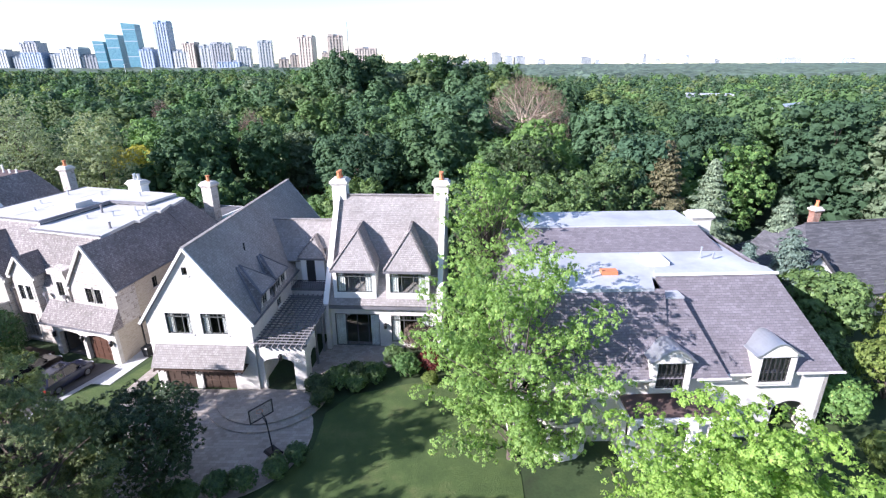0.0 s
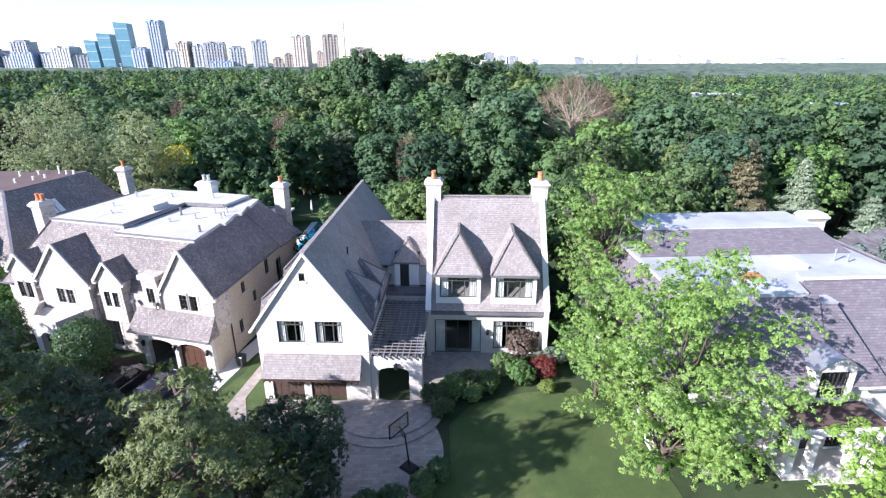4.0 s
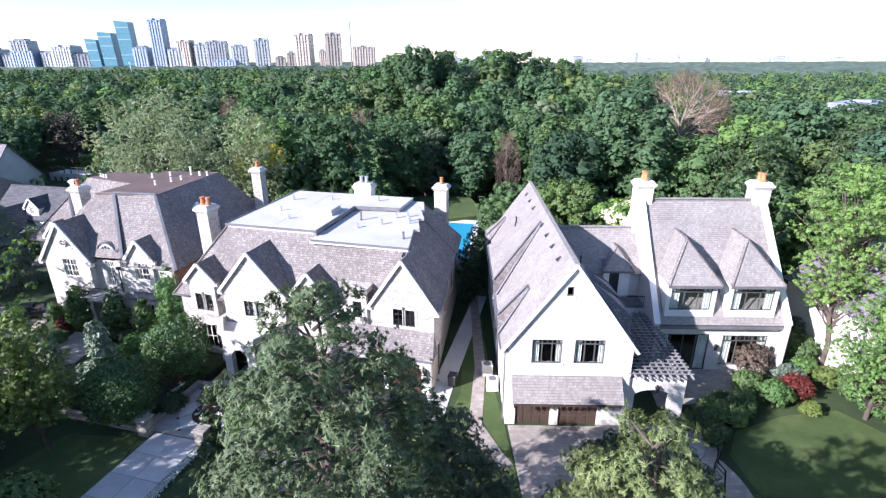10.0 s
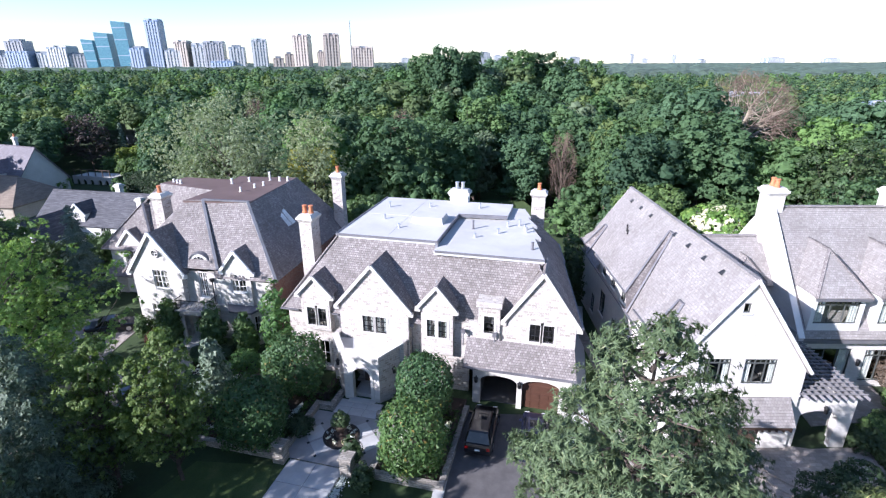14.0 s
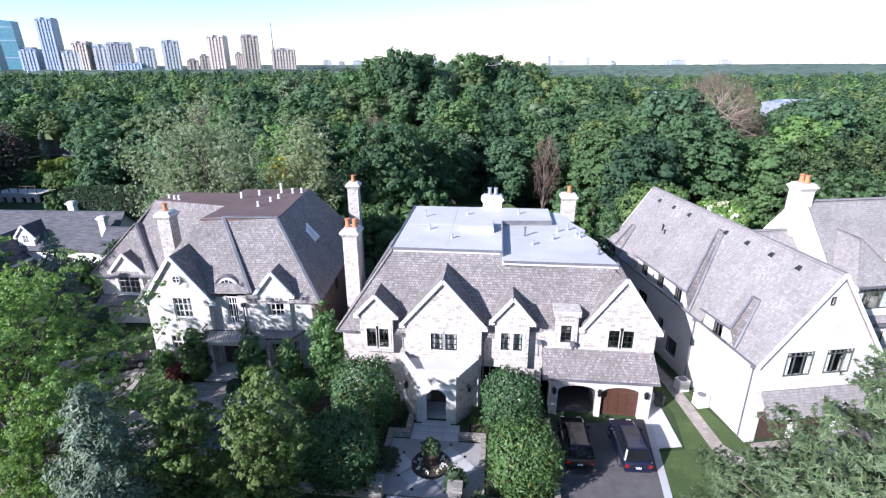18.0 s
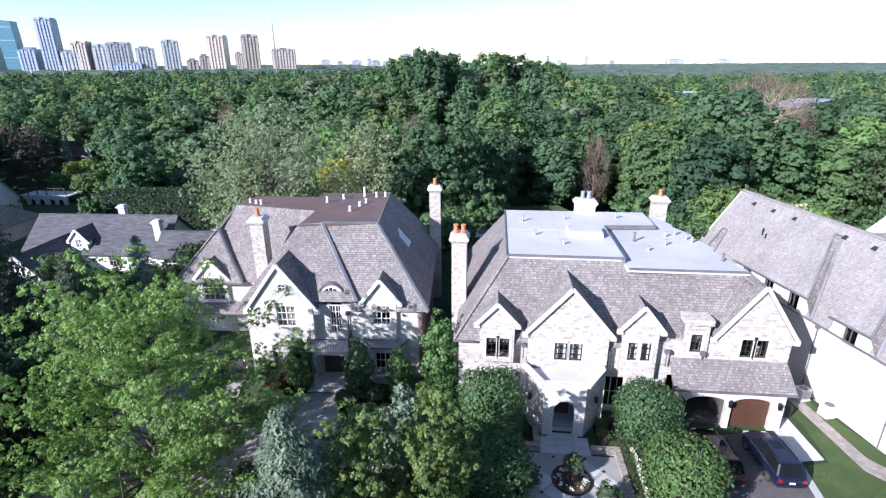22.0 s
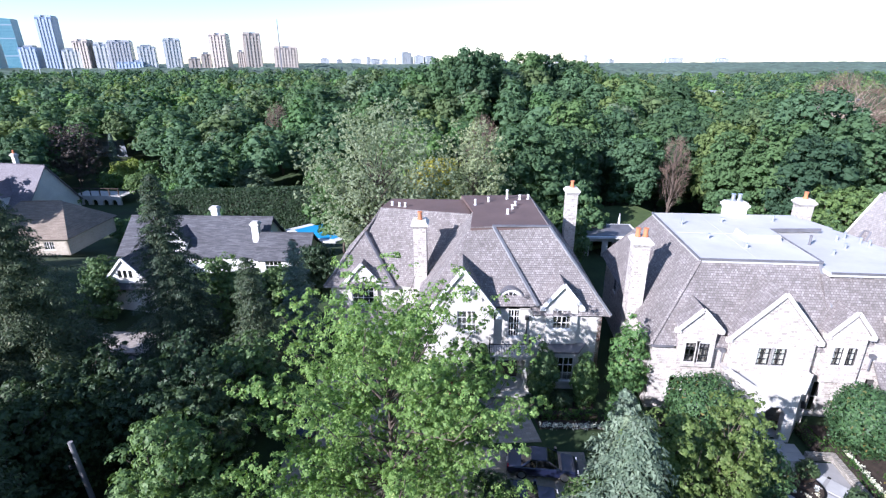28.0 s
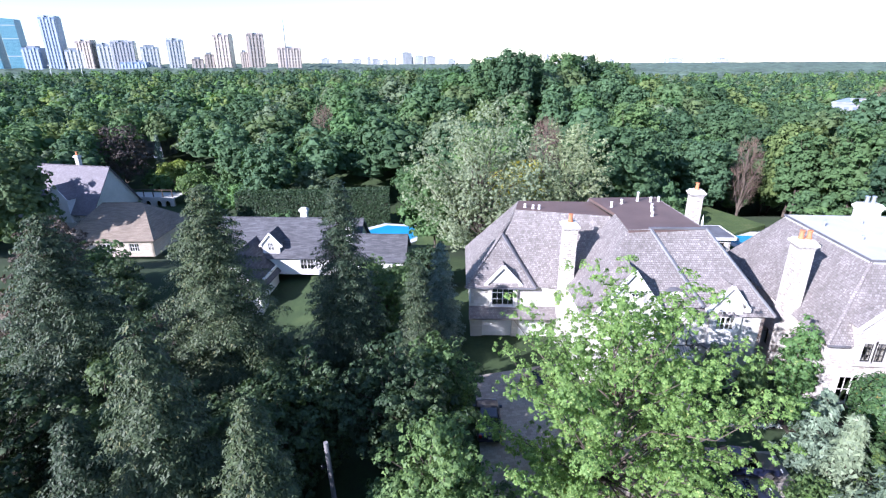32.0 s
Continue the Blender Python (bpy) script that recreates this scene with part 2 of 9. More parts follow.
def leafy(name, dark, light, warm=None, through_light=0.3, rough=0.55, vary=1.0):
    """Foliage: a tone per leaf, a tone per bough and a tone per tree, with light coming through the blades."""
    mt, N, L, sh = node_material(name)
    isl = N.new("ShaderNodeNewGeometry").outputs["Random Per Island"]
    obr = N.new("ShaderNodeObjectInfo").outputs["Random"]
    dark, light = tuple(1.1 * v for v in dark), tuple(1.1 * v for v in light)
    through_light = max(through_light, 0.12)
    stops = [(0.0, dark), (0.6, tuple((a + b) / 2 for a, b in zip(dark, light))), (0.95, light)]
    if warm:
        stops.append((1.0, warm))
    c = ramp(N, L, isl, stops)
    co = N.new("ShaderNodeTexCoord").outputs["Object"]
    c = mixed(N, L, "MULTIPLY", 0.6, c, ramp(N, L, noise_tex(N, L, co, 0.45, 3), [(0.3, (0.66, 0.70, 0.66)), (0.7, (1.14, 1.12, 1.02))]))
    c = mixed(N, L, "MULTIPLY", 0.75 * vary, c, ramp(N, L, obr, [(0.0, (0.62, 0.74, 0.80)), (0.3, (0.85, 0.92, 0.95)), (0.6, (1.05, 1.06, 0.95)), (0.85, (1.22, 1.24, 1.05)), (1.0, (1.38, 1.28, 0.92))]))
    L.new(c, sh.inputs["Base Color"])
    sh.inputs["Roughness"].default_value = rough
    sh.inputs["Specular IOR Level"].default_value = 0.3
    tr = N.new("ShaderNodeBsdfTranslucent")
    L.new(mixed(N, L, "MULTIPLY", 1.0, c, (1.2, 1.28, 0.66)), tr.inputs["Color"])
    mx = N.new("ShaderNodeMixShader")
    mx.inputs[0].default_value = through_light
    L.new(sh.outputs[0], mx.inputs[1])
    L.new(tr.outputs[0], mx.inputs[2])
    L.new(mx.outputs[0], N["Material Output"].inputs["Surface"])
    return mt


def glassy(name, tint=(0.96, 0.97, 0.96)):
    mt, N, L, sh = node_material(name)
    tp, gl, fr, mx = (N.new(k) for k in ("ShaderNodeBsdfTransparent", "ShaderNodeBsdfGlossy", "ShaderNodeLayerWeight", "ShaderNodeMixShader"))
    tp.inputs["Color"].default_value = (*tint, 1)
    gl.inputs["Roughness"].default_value = 0.02
    fr.inputs["Blend"].default_value = 0.5
    pw = N.new("ShaderNodeMath")
    pw.operation = "POWER"
    pw.inputs[1].default_value = 4.0
    L.new(fr.outputs["Facing"], pw.inputs[0])
    ad = N.new("ShaderNodeMath")
    ad.operation = "MULTIPLY_ADD"
    ad.inputs[1].default_value, ad.inputs[2].default_value = 0.85, 0.07
    L.new(pw.outputs[0], ad.inputs[0])
    L.new(ad.outputs[0], mx.inputs[0])
    L.new(tp.outputs[0], mx.inputs[1])
    L.new(gl.outputs[0], mx.inputs[2])
    L.new(mx.outputs[0], N["Material Output"].inputs["Surface"])
    return mt


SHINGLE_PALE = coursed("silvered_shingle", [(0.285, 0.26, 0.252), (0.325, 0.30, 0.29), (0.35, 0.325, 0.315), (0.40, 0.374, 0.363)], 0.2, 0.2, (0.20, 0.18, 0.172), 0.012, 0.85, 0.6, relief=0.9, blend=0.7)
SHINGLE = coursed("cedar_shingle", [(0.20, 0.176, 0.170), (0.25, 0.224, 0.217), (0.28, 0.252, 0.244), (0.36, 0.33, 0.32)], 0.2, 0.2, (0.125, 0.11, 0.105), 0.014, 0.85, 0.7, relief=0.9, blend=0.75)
SLATE = coursed("slate_shingle", [(0.16, 0.143, 0.16), (0.185, 0.167, 0.187), (0.225, 0.205, 0.23)], 0.36, 0.2, (0.09, 0.08, 0.092), 0.012, 0.7, 0.4, relief=0.6)
ASPHALT_ROOF = coursed("asphalt_shingle", [(0.07, 0.07, 0.08), (0.10, 0.10, 0.115), (0.14, 0.14, 0.155)], 0.9, 0.16, (0.035, 0.035, 0.04), 0.012, 0.9, 0.5)
BROWN_ROOF = coursed("brown_shingle", [(0.20, 0.16, 0.125), (0.25, 0.20, 0.16), (0.29, 0.24, 0.19)], 0.9, 0.16, (0.13, 0.10, 0.08), 0.012, 0.9, 0.5)
STONE = coursed("limestone_block", [(0.38, 0.335, 0.30), (0.52, 0.475, 0.435), (0.57, 0.53, 0.49), (0.64, 0.605, 0.57)], 0.40, 0.20, (0.56, 0.52, 0.48), 0.018, 0.85, 0.5, squash=0.55, relief=1.0, blend=0.8)
PALE_STONE = coursed("smooth_limestone", [(0.50, 0.47, 0.43), (0.57, 0.545, 0.50), (0.63, 0.605, 0.565)], 0.75, 0.38, (0.44, 0.41, 0.37), 0.012, 0.8, 0.3, relief=0.2)
TAN_BRICK = coursed("buff_brick", [(0.42, 0.36, 0.285), (0.49, 0.43, 0.345), (0.54, 0.48, 0.39)], 0.30, 0.09, (0.48, 0.43, 0.36), 0.012, 0.9, 0.3)
RED_BRICK = coursed("red_brick", [(0.22, 0.09, 0.06), (0.30, 0.13, 0.09), (0.36, 0.17, 0.12)], 0.24, 0.08, (0.34, 0.29, 0.25), 0.012, 0.9, 0.4)
LIMEWASH = coursed("limewashed_brick", [(0.63, 0.60, 0.56), (0.67, 0.64, 0.60), (0.70, 0.67, 0.63)], 0.24, 0.075, (0.63, 0.60, 0.56), 0.008, 0.85, 0.5, relief=0.3)
WHITE_TRIM = plain("white_painted_trim", (0.76, 0.74, 0.71), 0.6, vary=0.06, bump=0.05)
CAST_STONE = plain("cast_stone", (0.56, 0.53, 0.49), 0.8, vary=0.10)
GREY_FRAME = plain("grey_green_frame_paint", (0.085, 0.092, 0.088), 0.5, vary=0.2, bump=0.0)
DARK_FRAME = plain("dark_bronze_paint", (0.030, 0.030, 0.032), 0.4, vary=0.2, bump=0.0)
LEAD = plain("weathered_lead_sheet", (0.19, 0.185, 0.20), 0.55, 0.3, vary=0.25)
HIP_METAL = plain("weathered_zinc_flashing", (0.24, 0.24, 0.255), 0.55, 0.2, vary=0.2)
MEMBRANE = plain("pale_grey_roof_membrane", (0.49, 0.478, 0.462), 0.75, grain=2.5, vary=0.10, bump=0.06)
WHITE_MEMBRANE = plain("white_roof_membrane", (0.42, 0.435, 0.465), 0.55, grain=2.5, vary=0.2, bump=0.06)
BROWN_MEMBRANE = plain("brown_roof_membrane", (0.13, 0.085, 0.075), 0.7, grain=2.5, vary=0.18, bump=0.1)
TERRACOTTA = plain("terracotta", (0.55, 0.20, 0.09), 0.8, vary=0.22)
GALV = plain("galvanised_sheet", (0.62, 0.64, 0.66), 0.35, 0.8, vary=0.12)
WOOD_DARK = plain("dark_stained_timber", (0.075, 0.048, 0.036), 0.55, grain=3, vary=0.35)
WOOD_DOOR = plain("mahogany_door", (0.095, 0.045, 0.030), 0.45, grain=3, vary=0.35)
WOOD_GREY = plain("weathered_timber", (0.22, 0.21, 0.215), 0.8, grain=3, vary=0.35)
GLASS = glassy("window_glass")
# interior surfaces: the shade of unlit rooms is put into this dark colour
DARK_ROOM = plain("shade_toned_room_lining", (0.10, 0.095, 0.09), 0.9, vary=0.2, bump=0)
CURTAIN = plain("pale_curtain", (0.74, 0.75, 0.72), 0.9, grain=12, vary=0.2)
BLACK_METAL = plain("black_wrought_iron", (0.018, 0.018, 0.02), 0.45, 0.4, vary=0.2, bump=0)


# ---------------- ground ----------------
def smooth_step(a, b, x):
    t = min(1.0, max(0.0, (x - a) / (b - a)))
    return t * t * (3 - 2 * t)


def ground_z(x, y):
    """Level lots along the street, a ravine behind them, a wooded rise beyond it and open country after that."""
    d = y - (0.6 - 0.24 * max(-150.0, min(30.0, x)))
    start = 66 + 20 * smooth_step(-66, -44, x) - 8 * smooth_step(-86, -98, x)
    z = -9.0 * smooth_step(start, start + 46, d)
    rise = math.exp(-((x + 18) / 75) ** 2 - ((y - 222) / 52) ** 2)
    z += 16.5 * rise
    z += 6.0 * smooth_step(150, 340, d) * (1 - rise) * (1 - smooth_step(60, 130, x))
    z -= 7.5 * math.exp(-((x + 104) / 15) ** 2 - ((y - 82) / 15) ** 2)
    z -= 5.0 * smooth_step(40, 110, x) * smooth_step(70, 120, d)
    return z


def grid_axis(lo, hi, fine_lo, fine_hi, step):
    pts, s = list(np.arange(fine_lo, fine_hi + 0.1, step)), step
    a = fine_lo
    while a > lo:
        s *= 1.45
        a -= s
        pts.insert(0, a)
    a, s = fine_hi, step
    while a < hi:
        s *= 1.45
        a += s
        pts.append(a)
    return pts


gx, gy = grid_axis(-4500, 4500, -240, 240, 6.0), grid_axis(-900, 4600, -30, 420, 6.0)
g = Geo()
g.v = [(x, y, ground_z(x, y)) for y in gy for x in gx]
g.f = [(j * len(gx) + i, j * len(gx) + i + 1, (j + 1) * len(gx) + i + 1, (j + 1) * len(gx) + i) for j in range(len(gy) - 1) for i in range(len(gx) - 1)]
GROUND, N_, L_, S_ = node_material("grass_and_soil")
co_ = N_.new("ShaderNodeTexCoord").outputs["Object"]
c_ = ramp(N_, L_, noise_tex(N_, L_, co_, 0.12, 6, 0.7), [(0.35, (0.024, 0.036, 0.014)), (0.5, (0.032, 0.058, 0.018)), (0.68, (0.060, 0.088, 0.03))])
c_ = mixed(N_, L_, "MULTIPLY", 0.6, c_, ramp(N_, L_, noise_tex(N_, L_, co_, 5.0, 4, 0.7), [(0.3, (0.5, 0.55, 0.45)), (0.7, (1.1, 1.1, 1.0))]))
L_.new(c_, S_.inputs["Base Color"])
S_.inputs["Roughness"].default_value = 0.95
ground = part("ground", g, GROUND, None, smooth=True)
tagged(ground, "grass and shaded soil of the lots and the wooded ravine", "ground", kind="structure")


# ---------------- parts of houses ----------------
window_meshes = {}


def window(parent, m, w, h, cols=2, rows=1, frame_mat=None, sill_mat=None, curtains=False, transom=0.0, surround=None):
    """A framed window at the outer lower left corner m of its opening: frame with bars, pane, sill, curtains."""
    frame_mat, sill_mat = frame_mat or DARK_FRAME, sill_mat or CAST_STONE
    key = (w, h, cols, rows, frame_mat.name, sill_mat.name, curtains, transom, surround.name if surround else "")
    if key not in window_meshes:
        t, body = 0.075, h - transom
        bars = [(0, t, 0, h), (w - t, w, 0, h), (0, w, 0, t), (0, w, h - t, h)]
        bars += [(w * i / cols - 0.04, w * i / cols + 0.04, 0, h) for i in range(1, cols)]
        if transom:
            n = max(2, round(w / 0.38))
            bars += [(0, w, body - 0.04, body + 0.04)] + [(w * i / n - 0.018, w * i / n + 0.018, body, h) for i in range(1, n)]
        bars += [(0, w, body * j / rows - 0.018, body * j / rows + 0.018) for j in range(1, rows)]
        if rows > 1:
            bars += [(w * (i + 0.5) / cols - 0.018, w * (i + 0.5) / cols + 0.018, 0, body) for i in range(cols)]
        f = Geo().plate(bars, 0.07, 0.15)
        p = Geo().box(t * 0.6, 0.105, t * 0.6, w - t * 0.6, 0.117, h - t * 0.6)
        s = Geo().box(-0.12, -0.07, -0.11, w + 0.12, 0.16, 0.004)
        n, cw, cu = 6, w * 0.2, Geo()
        cu.add([(cw * i / n, 0.20 + 0.04 * (i % 2), z) for z in (0.05, h - 0.08) for i in range(n + 1)], [(i, i + 1, n + 2 + i, n + 1 + i) for i in range(n)])
        su = Geo()
        if surround:
            su.plate([(-0.2, 0.0, -0.1, h + 0.22), (w, w + 0.2, -0.1, h + 0.22), (-0.2, w + 0.2, h, h + 0.22)], -0.035, 0.06)
        window_meshes[key] = [x.mesh(n) for x, n in ((f, "window"), (p, "pane"), (s, "sill"), (cu, "curtain"), (su, "surround"))]
    fm, pm, sm, cm, um = window_meshes[key]
    win = part("window", fm, frame_mat, parent, m=m)
    part("pane", pm, GLASS, win)
    part("sill", sm, sill_mat, win)
    if curtains:
        for x0 in (0.1, w * 0.72 if cols < 3 else w * 0.8):
            part("curtain", cm, CURTAIN, win, m=pose(x0, 0, 0))
    if surround:
        part("surround", um, surround, win)
    return win


def chimney(parent, x, y, z0, z1, a, b, body_mat, pots=1, pot_mat=None, cap_mat=None, rot=0.0):
    """A stack with stepped cap and clay pots."""
    g = Geo().box(x - a, y - b, z0, x + a, y + b, z1 - 0.75)
    g.taper(x, y, z1 - 0.75, z1 - 0.45, a, b, a + 0.16, b + 0.16)
    st = part("chimney", g, body_mat, parent)
    part("cap", Geo().box(x - a - 0.2, y - b - 0.2, z1 - 0.45, x + a + 0.2, y + b + 0.2, z1 - 0.25).taper(x, y, z1 - 0.25, z1, a + 0.12, b + 0.12, a - 0.05, b - 0.05), cap_mat or CAST_STONE, st)
    for i in range(pots):
        px, py = x + (i - (pots - 1) / 2) * 0.62 * (1 - rot), y + (i - (pots - 1) / 2) * 0.62 * rot
        part("pot", Geo().lathe(px, py, [(z1 - 0.02, 0.25), (z1 + 0.12, 0.25), (z1 + 0.16, 0.2), (z1 + 0.6, 0.17), (z1 + 0.64, 0.22), (z1 + 0.74, 0.22)], 12), pot_mat or TERRACOTTA, st, smooth=False)
    return st


def gable_front(parent, xc, y, half, z_base, z_eave, z_apex, y_back, wall_mat, roof_mat, holes=(), th=0.3, over=0.25, coping=None, slope_back=None):
    """A gabled wall facing the street with its own small roof running back into the main one. Holes in metres from the gable's left edge."""
    w = Geo().wall((xc - half, y), (xc + half, y), th, [(0, z_eave), (half, z_apex), (2 * half, z_eave)], holes, z_base)
    if y_back - y > 0.8:
        w.box(xc - half, y + th, z_base, xc - half + 0.2, min(y_back, y + 2.2), z_eave).box(xc + half - 0.2, y + th, z_base, xc + half, min(y_back, y + 2.2), z_eave)
    part("gable_wall", w, wall_mat, parent)
    k = (z_apex - z_eave) / half
    e = over
    r = Geo()
    za, ze, yf = z_apex + 0.14, z_eave - k * e + 0.14, y - 0.12
    yb = y_back if slope_back is None else slope_back
    r.slab([(xc - half - e, yf, ze), (xc, yf, za), (xc, y_back, za), (xc - half - e, yb, ze)], 0.14)
    r.slab([(xc + half + e, yf, ze), (xc, yf, za), (xc, y_back, za), (xc + half + e, yb, ze)], 0.14)
    part("gable_roof", r, roof_mat, parent)
    c = Geo()
    for s in (-1, 1):
        c.beam((xc + s * (half + e + 0.05), yf - 0.05, ze - 0.06), (xc, yf - 0.05, za - 0.02), 0.16, 0.26)
        c.box(xc + s * (half + e) - 0.22, y - 0.16, ze - 0.35, xc + s * (half + e) + 0.22, y + 0.12, ze - 0.02)
    part("coping", c, coping or CAST_STONE, parent)


def downpipe(parent, x, y, z0, z1, mat_=None):
    g = Geo().tube((x, y, z0), (x, y, z1), 0.055).box(x - 0.16, y - 0.14, z1, x + 0.16, y + 0.14, z1 + 0.3)
    part("downpipe", g, mat_ or LEAD, parent)


def lantern(parent, x, y, z):
    g = Geo().lathe(x, y - 0.2, [(z, 0.03), (z + 0.05, 0.13), (z + 0.4, 0.16), (z + 0.44, 0.2), (z + 0.58, 0.05), (z + 0.66, 0.02)], 6).box(x - 0.03, y - 0.2, z + 0.5, x + 0.03, y, z + 0.55)
    part("wall_lantern", g, BLACK_METAL, parent)


def roof_vent(parent, x, y, z, h=0.4, r=0.09, mat_=None):
    part("vent_pipe", Geo().lathe(x, y, [(z - 0.05, r * 1.5), (z + 0.06, r * 1.4), (z + 0.07, r), (z + h, r), (z + h + 0.02, r * 1.25), (z + h + 0.1, r * 1.2)], 8), mat_ or GALV, parent)


def garage_door(parent, x0, x1, y, z1, mat_, rows=4, cols=4, arch=0.0, bars=False):
    """A panelled door set back in its opening."""
    top = z1
    d = part("garage_door", Geo().box(x0 + 0.01, y + 0.16, 0.02, x1 - 0.01, y + 0.22, top), mat_, parent)
    panel = Geo().box(0, 0, 0, (x1 - x0) / cols - 0.12, 0.03, top / rows - 0.12).mesh("panel")
    for i in range(cols):
        for j in range(rows):
            part("panel", panel, mat_, d, m=pose(x0 + 0.06 + i * (x1 - x0) / cols, y + 0.131, 0.08 + j * top / rows))
    return d


# ---------------- the gabled limewashed house ----------------
def build_gabled_house():
    H = thing("house", "limewashed brick gabled house with cedar shingle roofs and timber pergola", "house", pose(-24.6, 38.6, 0, 0, 0, -3.5), kind="thing")
    k, rx = 1.39, 4.35
    # garage wing: front gable, side walls, roof
    w = Geo().wall((0, 0), (8.9, 0), 0.35, [(0, 6.8), (4.35, 12.85), (8.9, 6.6)],
                   [(1.72, 3.85, 5.37, 7.32), (4.74, 6.87, 5.37, 7.32), (3.87, 4.33, 10.72, 11.42), (0.75, 3.35, 0, 2.35), (3.95, 6.85, 0, 2.35)])
    part("front_wall", w, LIMEWASH, H)
    w = Geo().wall((0, 25), (0, 0.35), 0.3, [(0, 5.4), (2.7, 5.4), (2.701, 6.75), (7, 6.75), (7.001, 5.4), (16.2, 5.4), (16.201, 6.75), (18.4, 6.75), (18.401, 5.4), (22, 5.4), (22.001, 6.75), (24.65, 6.75)],
                   [(5, 6.2, 0.9, 2.9), (8, 9.6, 2.2, 4.6), (13.8, 15.4, 1.0, 2.6), (12.0, 12.9, 1.6, 3.6)])
    part("side_wall", w, LIMEWASH, H)
    part("side_wall", Geo().wall((8.9, 0.35), (8.9, 25), 0.3, 6.75, [(5.5, 6.5, 5.0, 6.4)]), LIMEWASH, H)
    part("back_wall", Geo().wall((8.9, 25), (0, 25), 0.3, [(0, 6.6), (4.55, 12.85), (8.9, 6.75)]), LIMEWASH, H)
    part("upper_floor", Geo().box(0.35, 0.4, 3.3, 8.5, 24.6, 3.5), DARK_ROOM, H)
    za, ze = 13.1, 13.1 - k * 4.8
    for ya, yb, xo in ((-0.1, 3.0, -0.45), (3.0, 6.6, 0.45), (6.6, 8.8, -0.45), (8.8, 18.0, 0.45), (18.0, 22.3, -0.45), (22.3, 24.6, 0.45)):
        zo = za - k * (rx - xo)
        part("roof", Geo().slab([(xo, ya, zo), (rx, ya, za), (rx, yb, za), (xo, yb, zo)], 0.18), SHINGLE_PALE, H)
    part("roof", Geo().slab([(9.15, -0.1, ze), (rx, -0.1, za), (rx, 24.6, za), (9.15, 24.6, ze)], 0.18), SHINGLE_PALE, H)
    part("ridge_cap", Geo().beam((rx, -0.1, za), (rx, 24.6, za), 0.34, 0.1), SHINGLE_PALE, H)
    c = Geo()
    for s, x in ((-1, -0.5), (1, 9.2)):
        c.beam((x, -0.16, ze - 0.1), (rx, -0.16, za - 0.06), 0.14, 0.2)
    part("coping", c, WHITE_TRIM, H)
    for x in (-0.5, 9.2):
        part("gutter", Geo().beam((x, 0, ze - 0.02), (x, 24.6, ze - 0.02), 0.13, 0.12), LEAD, H)
    downpipe(H, -0.12, 0.6, 0, 5.9)
    downpipe(H, -0.12, 7.6, 0, 5.9)
    for x in (1.72, 4.74):
        window(H, pose(x, 0, 5.37), 2.13, 1.95, 3, 1, curtains=True, transom=0.35, sill_mat=WHITE_TRIM, frame_mat=GREY_FRAME)
    window(H, pose(3.87, 0, 10.72), 0.46, 0.7, 1, 1, sill_mat=WHITE_TRIM, frame_mat=GREY_FRAME)
    for u, ww, zb, hh in ((5, 1.2, 0.9, 2.0), (8, 1.6, 2.2, 2.4), (13.8, 1.6, 1.0, 1.6), (12.0, 0.9, 1.6, 2.0)):
        window(H, pose(0, 25 - u, zb, 0, 0, -90), ww, hh, 2, 1, sill_mat=WHITE_TRIM, frame_mat=GREY_FRAME)
    window(H, pose(8.9, 5.85, 5.0, 0, 0, 90), 1.0, 1.4, 2, 1, sill_mat=WHITE_TRIM, frame_mat=GREY_FRAME)
    # the two garage doors under a shingled skirt on brackets
    for x0, x1 in ((0.75, 3.35), (3.95, 6.85)):
        garage_door(H, x0, x1, 0, 2.33, WOOD_DARK, 3, 4)
    part("skirt_roof", Geo().slab([(0.4, -1.25, 2.8), (8.3, -1.25, 2.8), (8.3, 0.0, 4.4), (0.4, 0.0, 4.4)], 0.14), SHINGLE_PALE, H)
    part("skirt_soffit", Geo().box(0.5, -1.15, 2.5, 8.2, 0.0, 2.62), WOOD_DARK, H)
    for i in range(17):
        x = 0.55 + i * 0.47
        part("bracket", Geo().box(x - 0.05, -1.22, 2.4, x + 0.05, 0.0, 2.52), WOOD_DARK, H)
    part("string_course", Geo().box(-0.02, -0.05, 4.4, 8.92, 0.0, 4.52), WHITE_TRIM, H)
    # wedge dormers rising from the west slope, with shingled cheeks
    for y_s, y_n, x_top, lift in ((3.0, 6.6, 1.75, 1.25), (8.8, 18.0, 3.7, 1.55), (22.3, 24.6, 1.6, 1.0)):
        x_out = -0.55
        z_top, z_out = za - k * (rx - x_top), ze + lift
        y_top = y_s + (0.35 * (y_n - y_s))
        p0, p1, q1 = (x_top, y_top, z_top + 0.06), (x_out, y_s, z_out), (x_out, y_n, z_out - 0.12)
        d = part("dormer_roof", Geo().slab([p0, p1, q1], 0.14), SHINGLE_PALE, H)
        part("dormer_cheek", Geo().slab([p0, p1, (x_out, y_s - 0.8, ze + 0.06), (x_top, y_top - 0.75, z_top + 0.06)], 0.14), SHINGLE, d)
        part("verge", Geo().beam((p0[0], p0[1], p0[2] + 0.05), (p1[0], p1[1], p1[2] + 0.05), 0.16, 0.1).beam((x_top, y_top - 0.75, z_top + 0.12), (x_out, y_s - 0.8, ze + 0.14), 0.16, 0.1).beam((p0[0], p0[1], p0[2] + 0.05), (x_top, y_top - 0.75, z_top + 0.12), 0.16, 0.1), LEAD, d)
        n_w = max(1, int((y_n - y_s) / 2.9))
        spots = [(y_n - y_s - 0.4) * (i + 0.5) / n_w for i in range(n_w)]
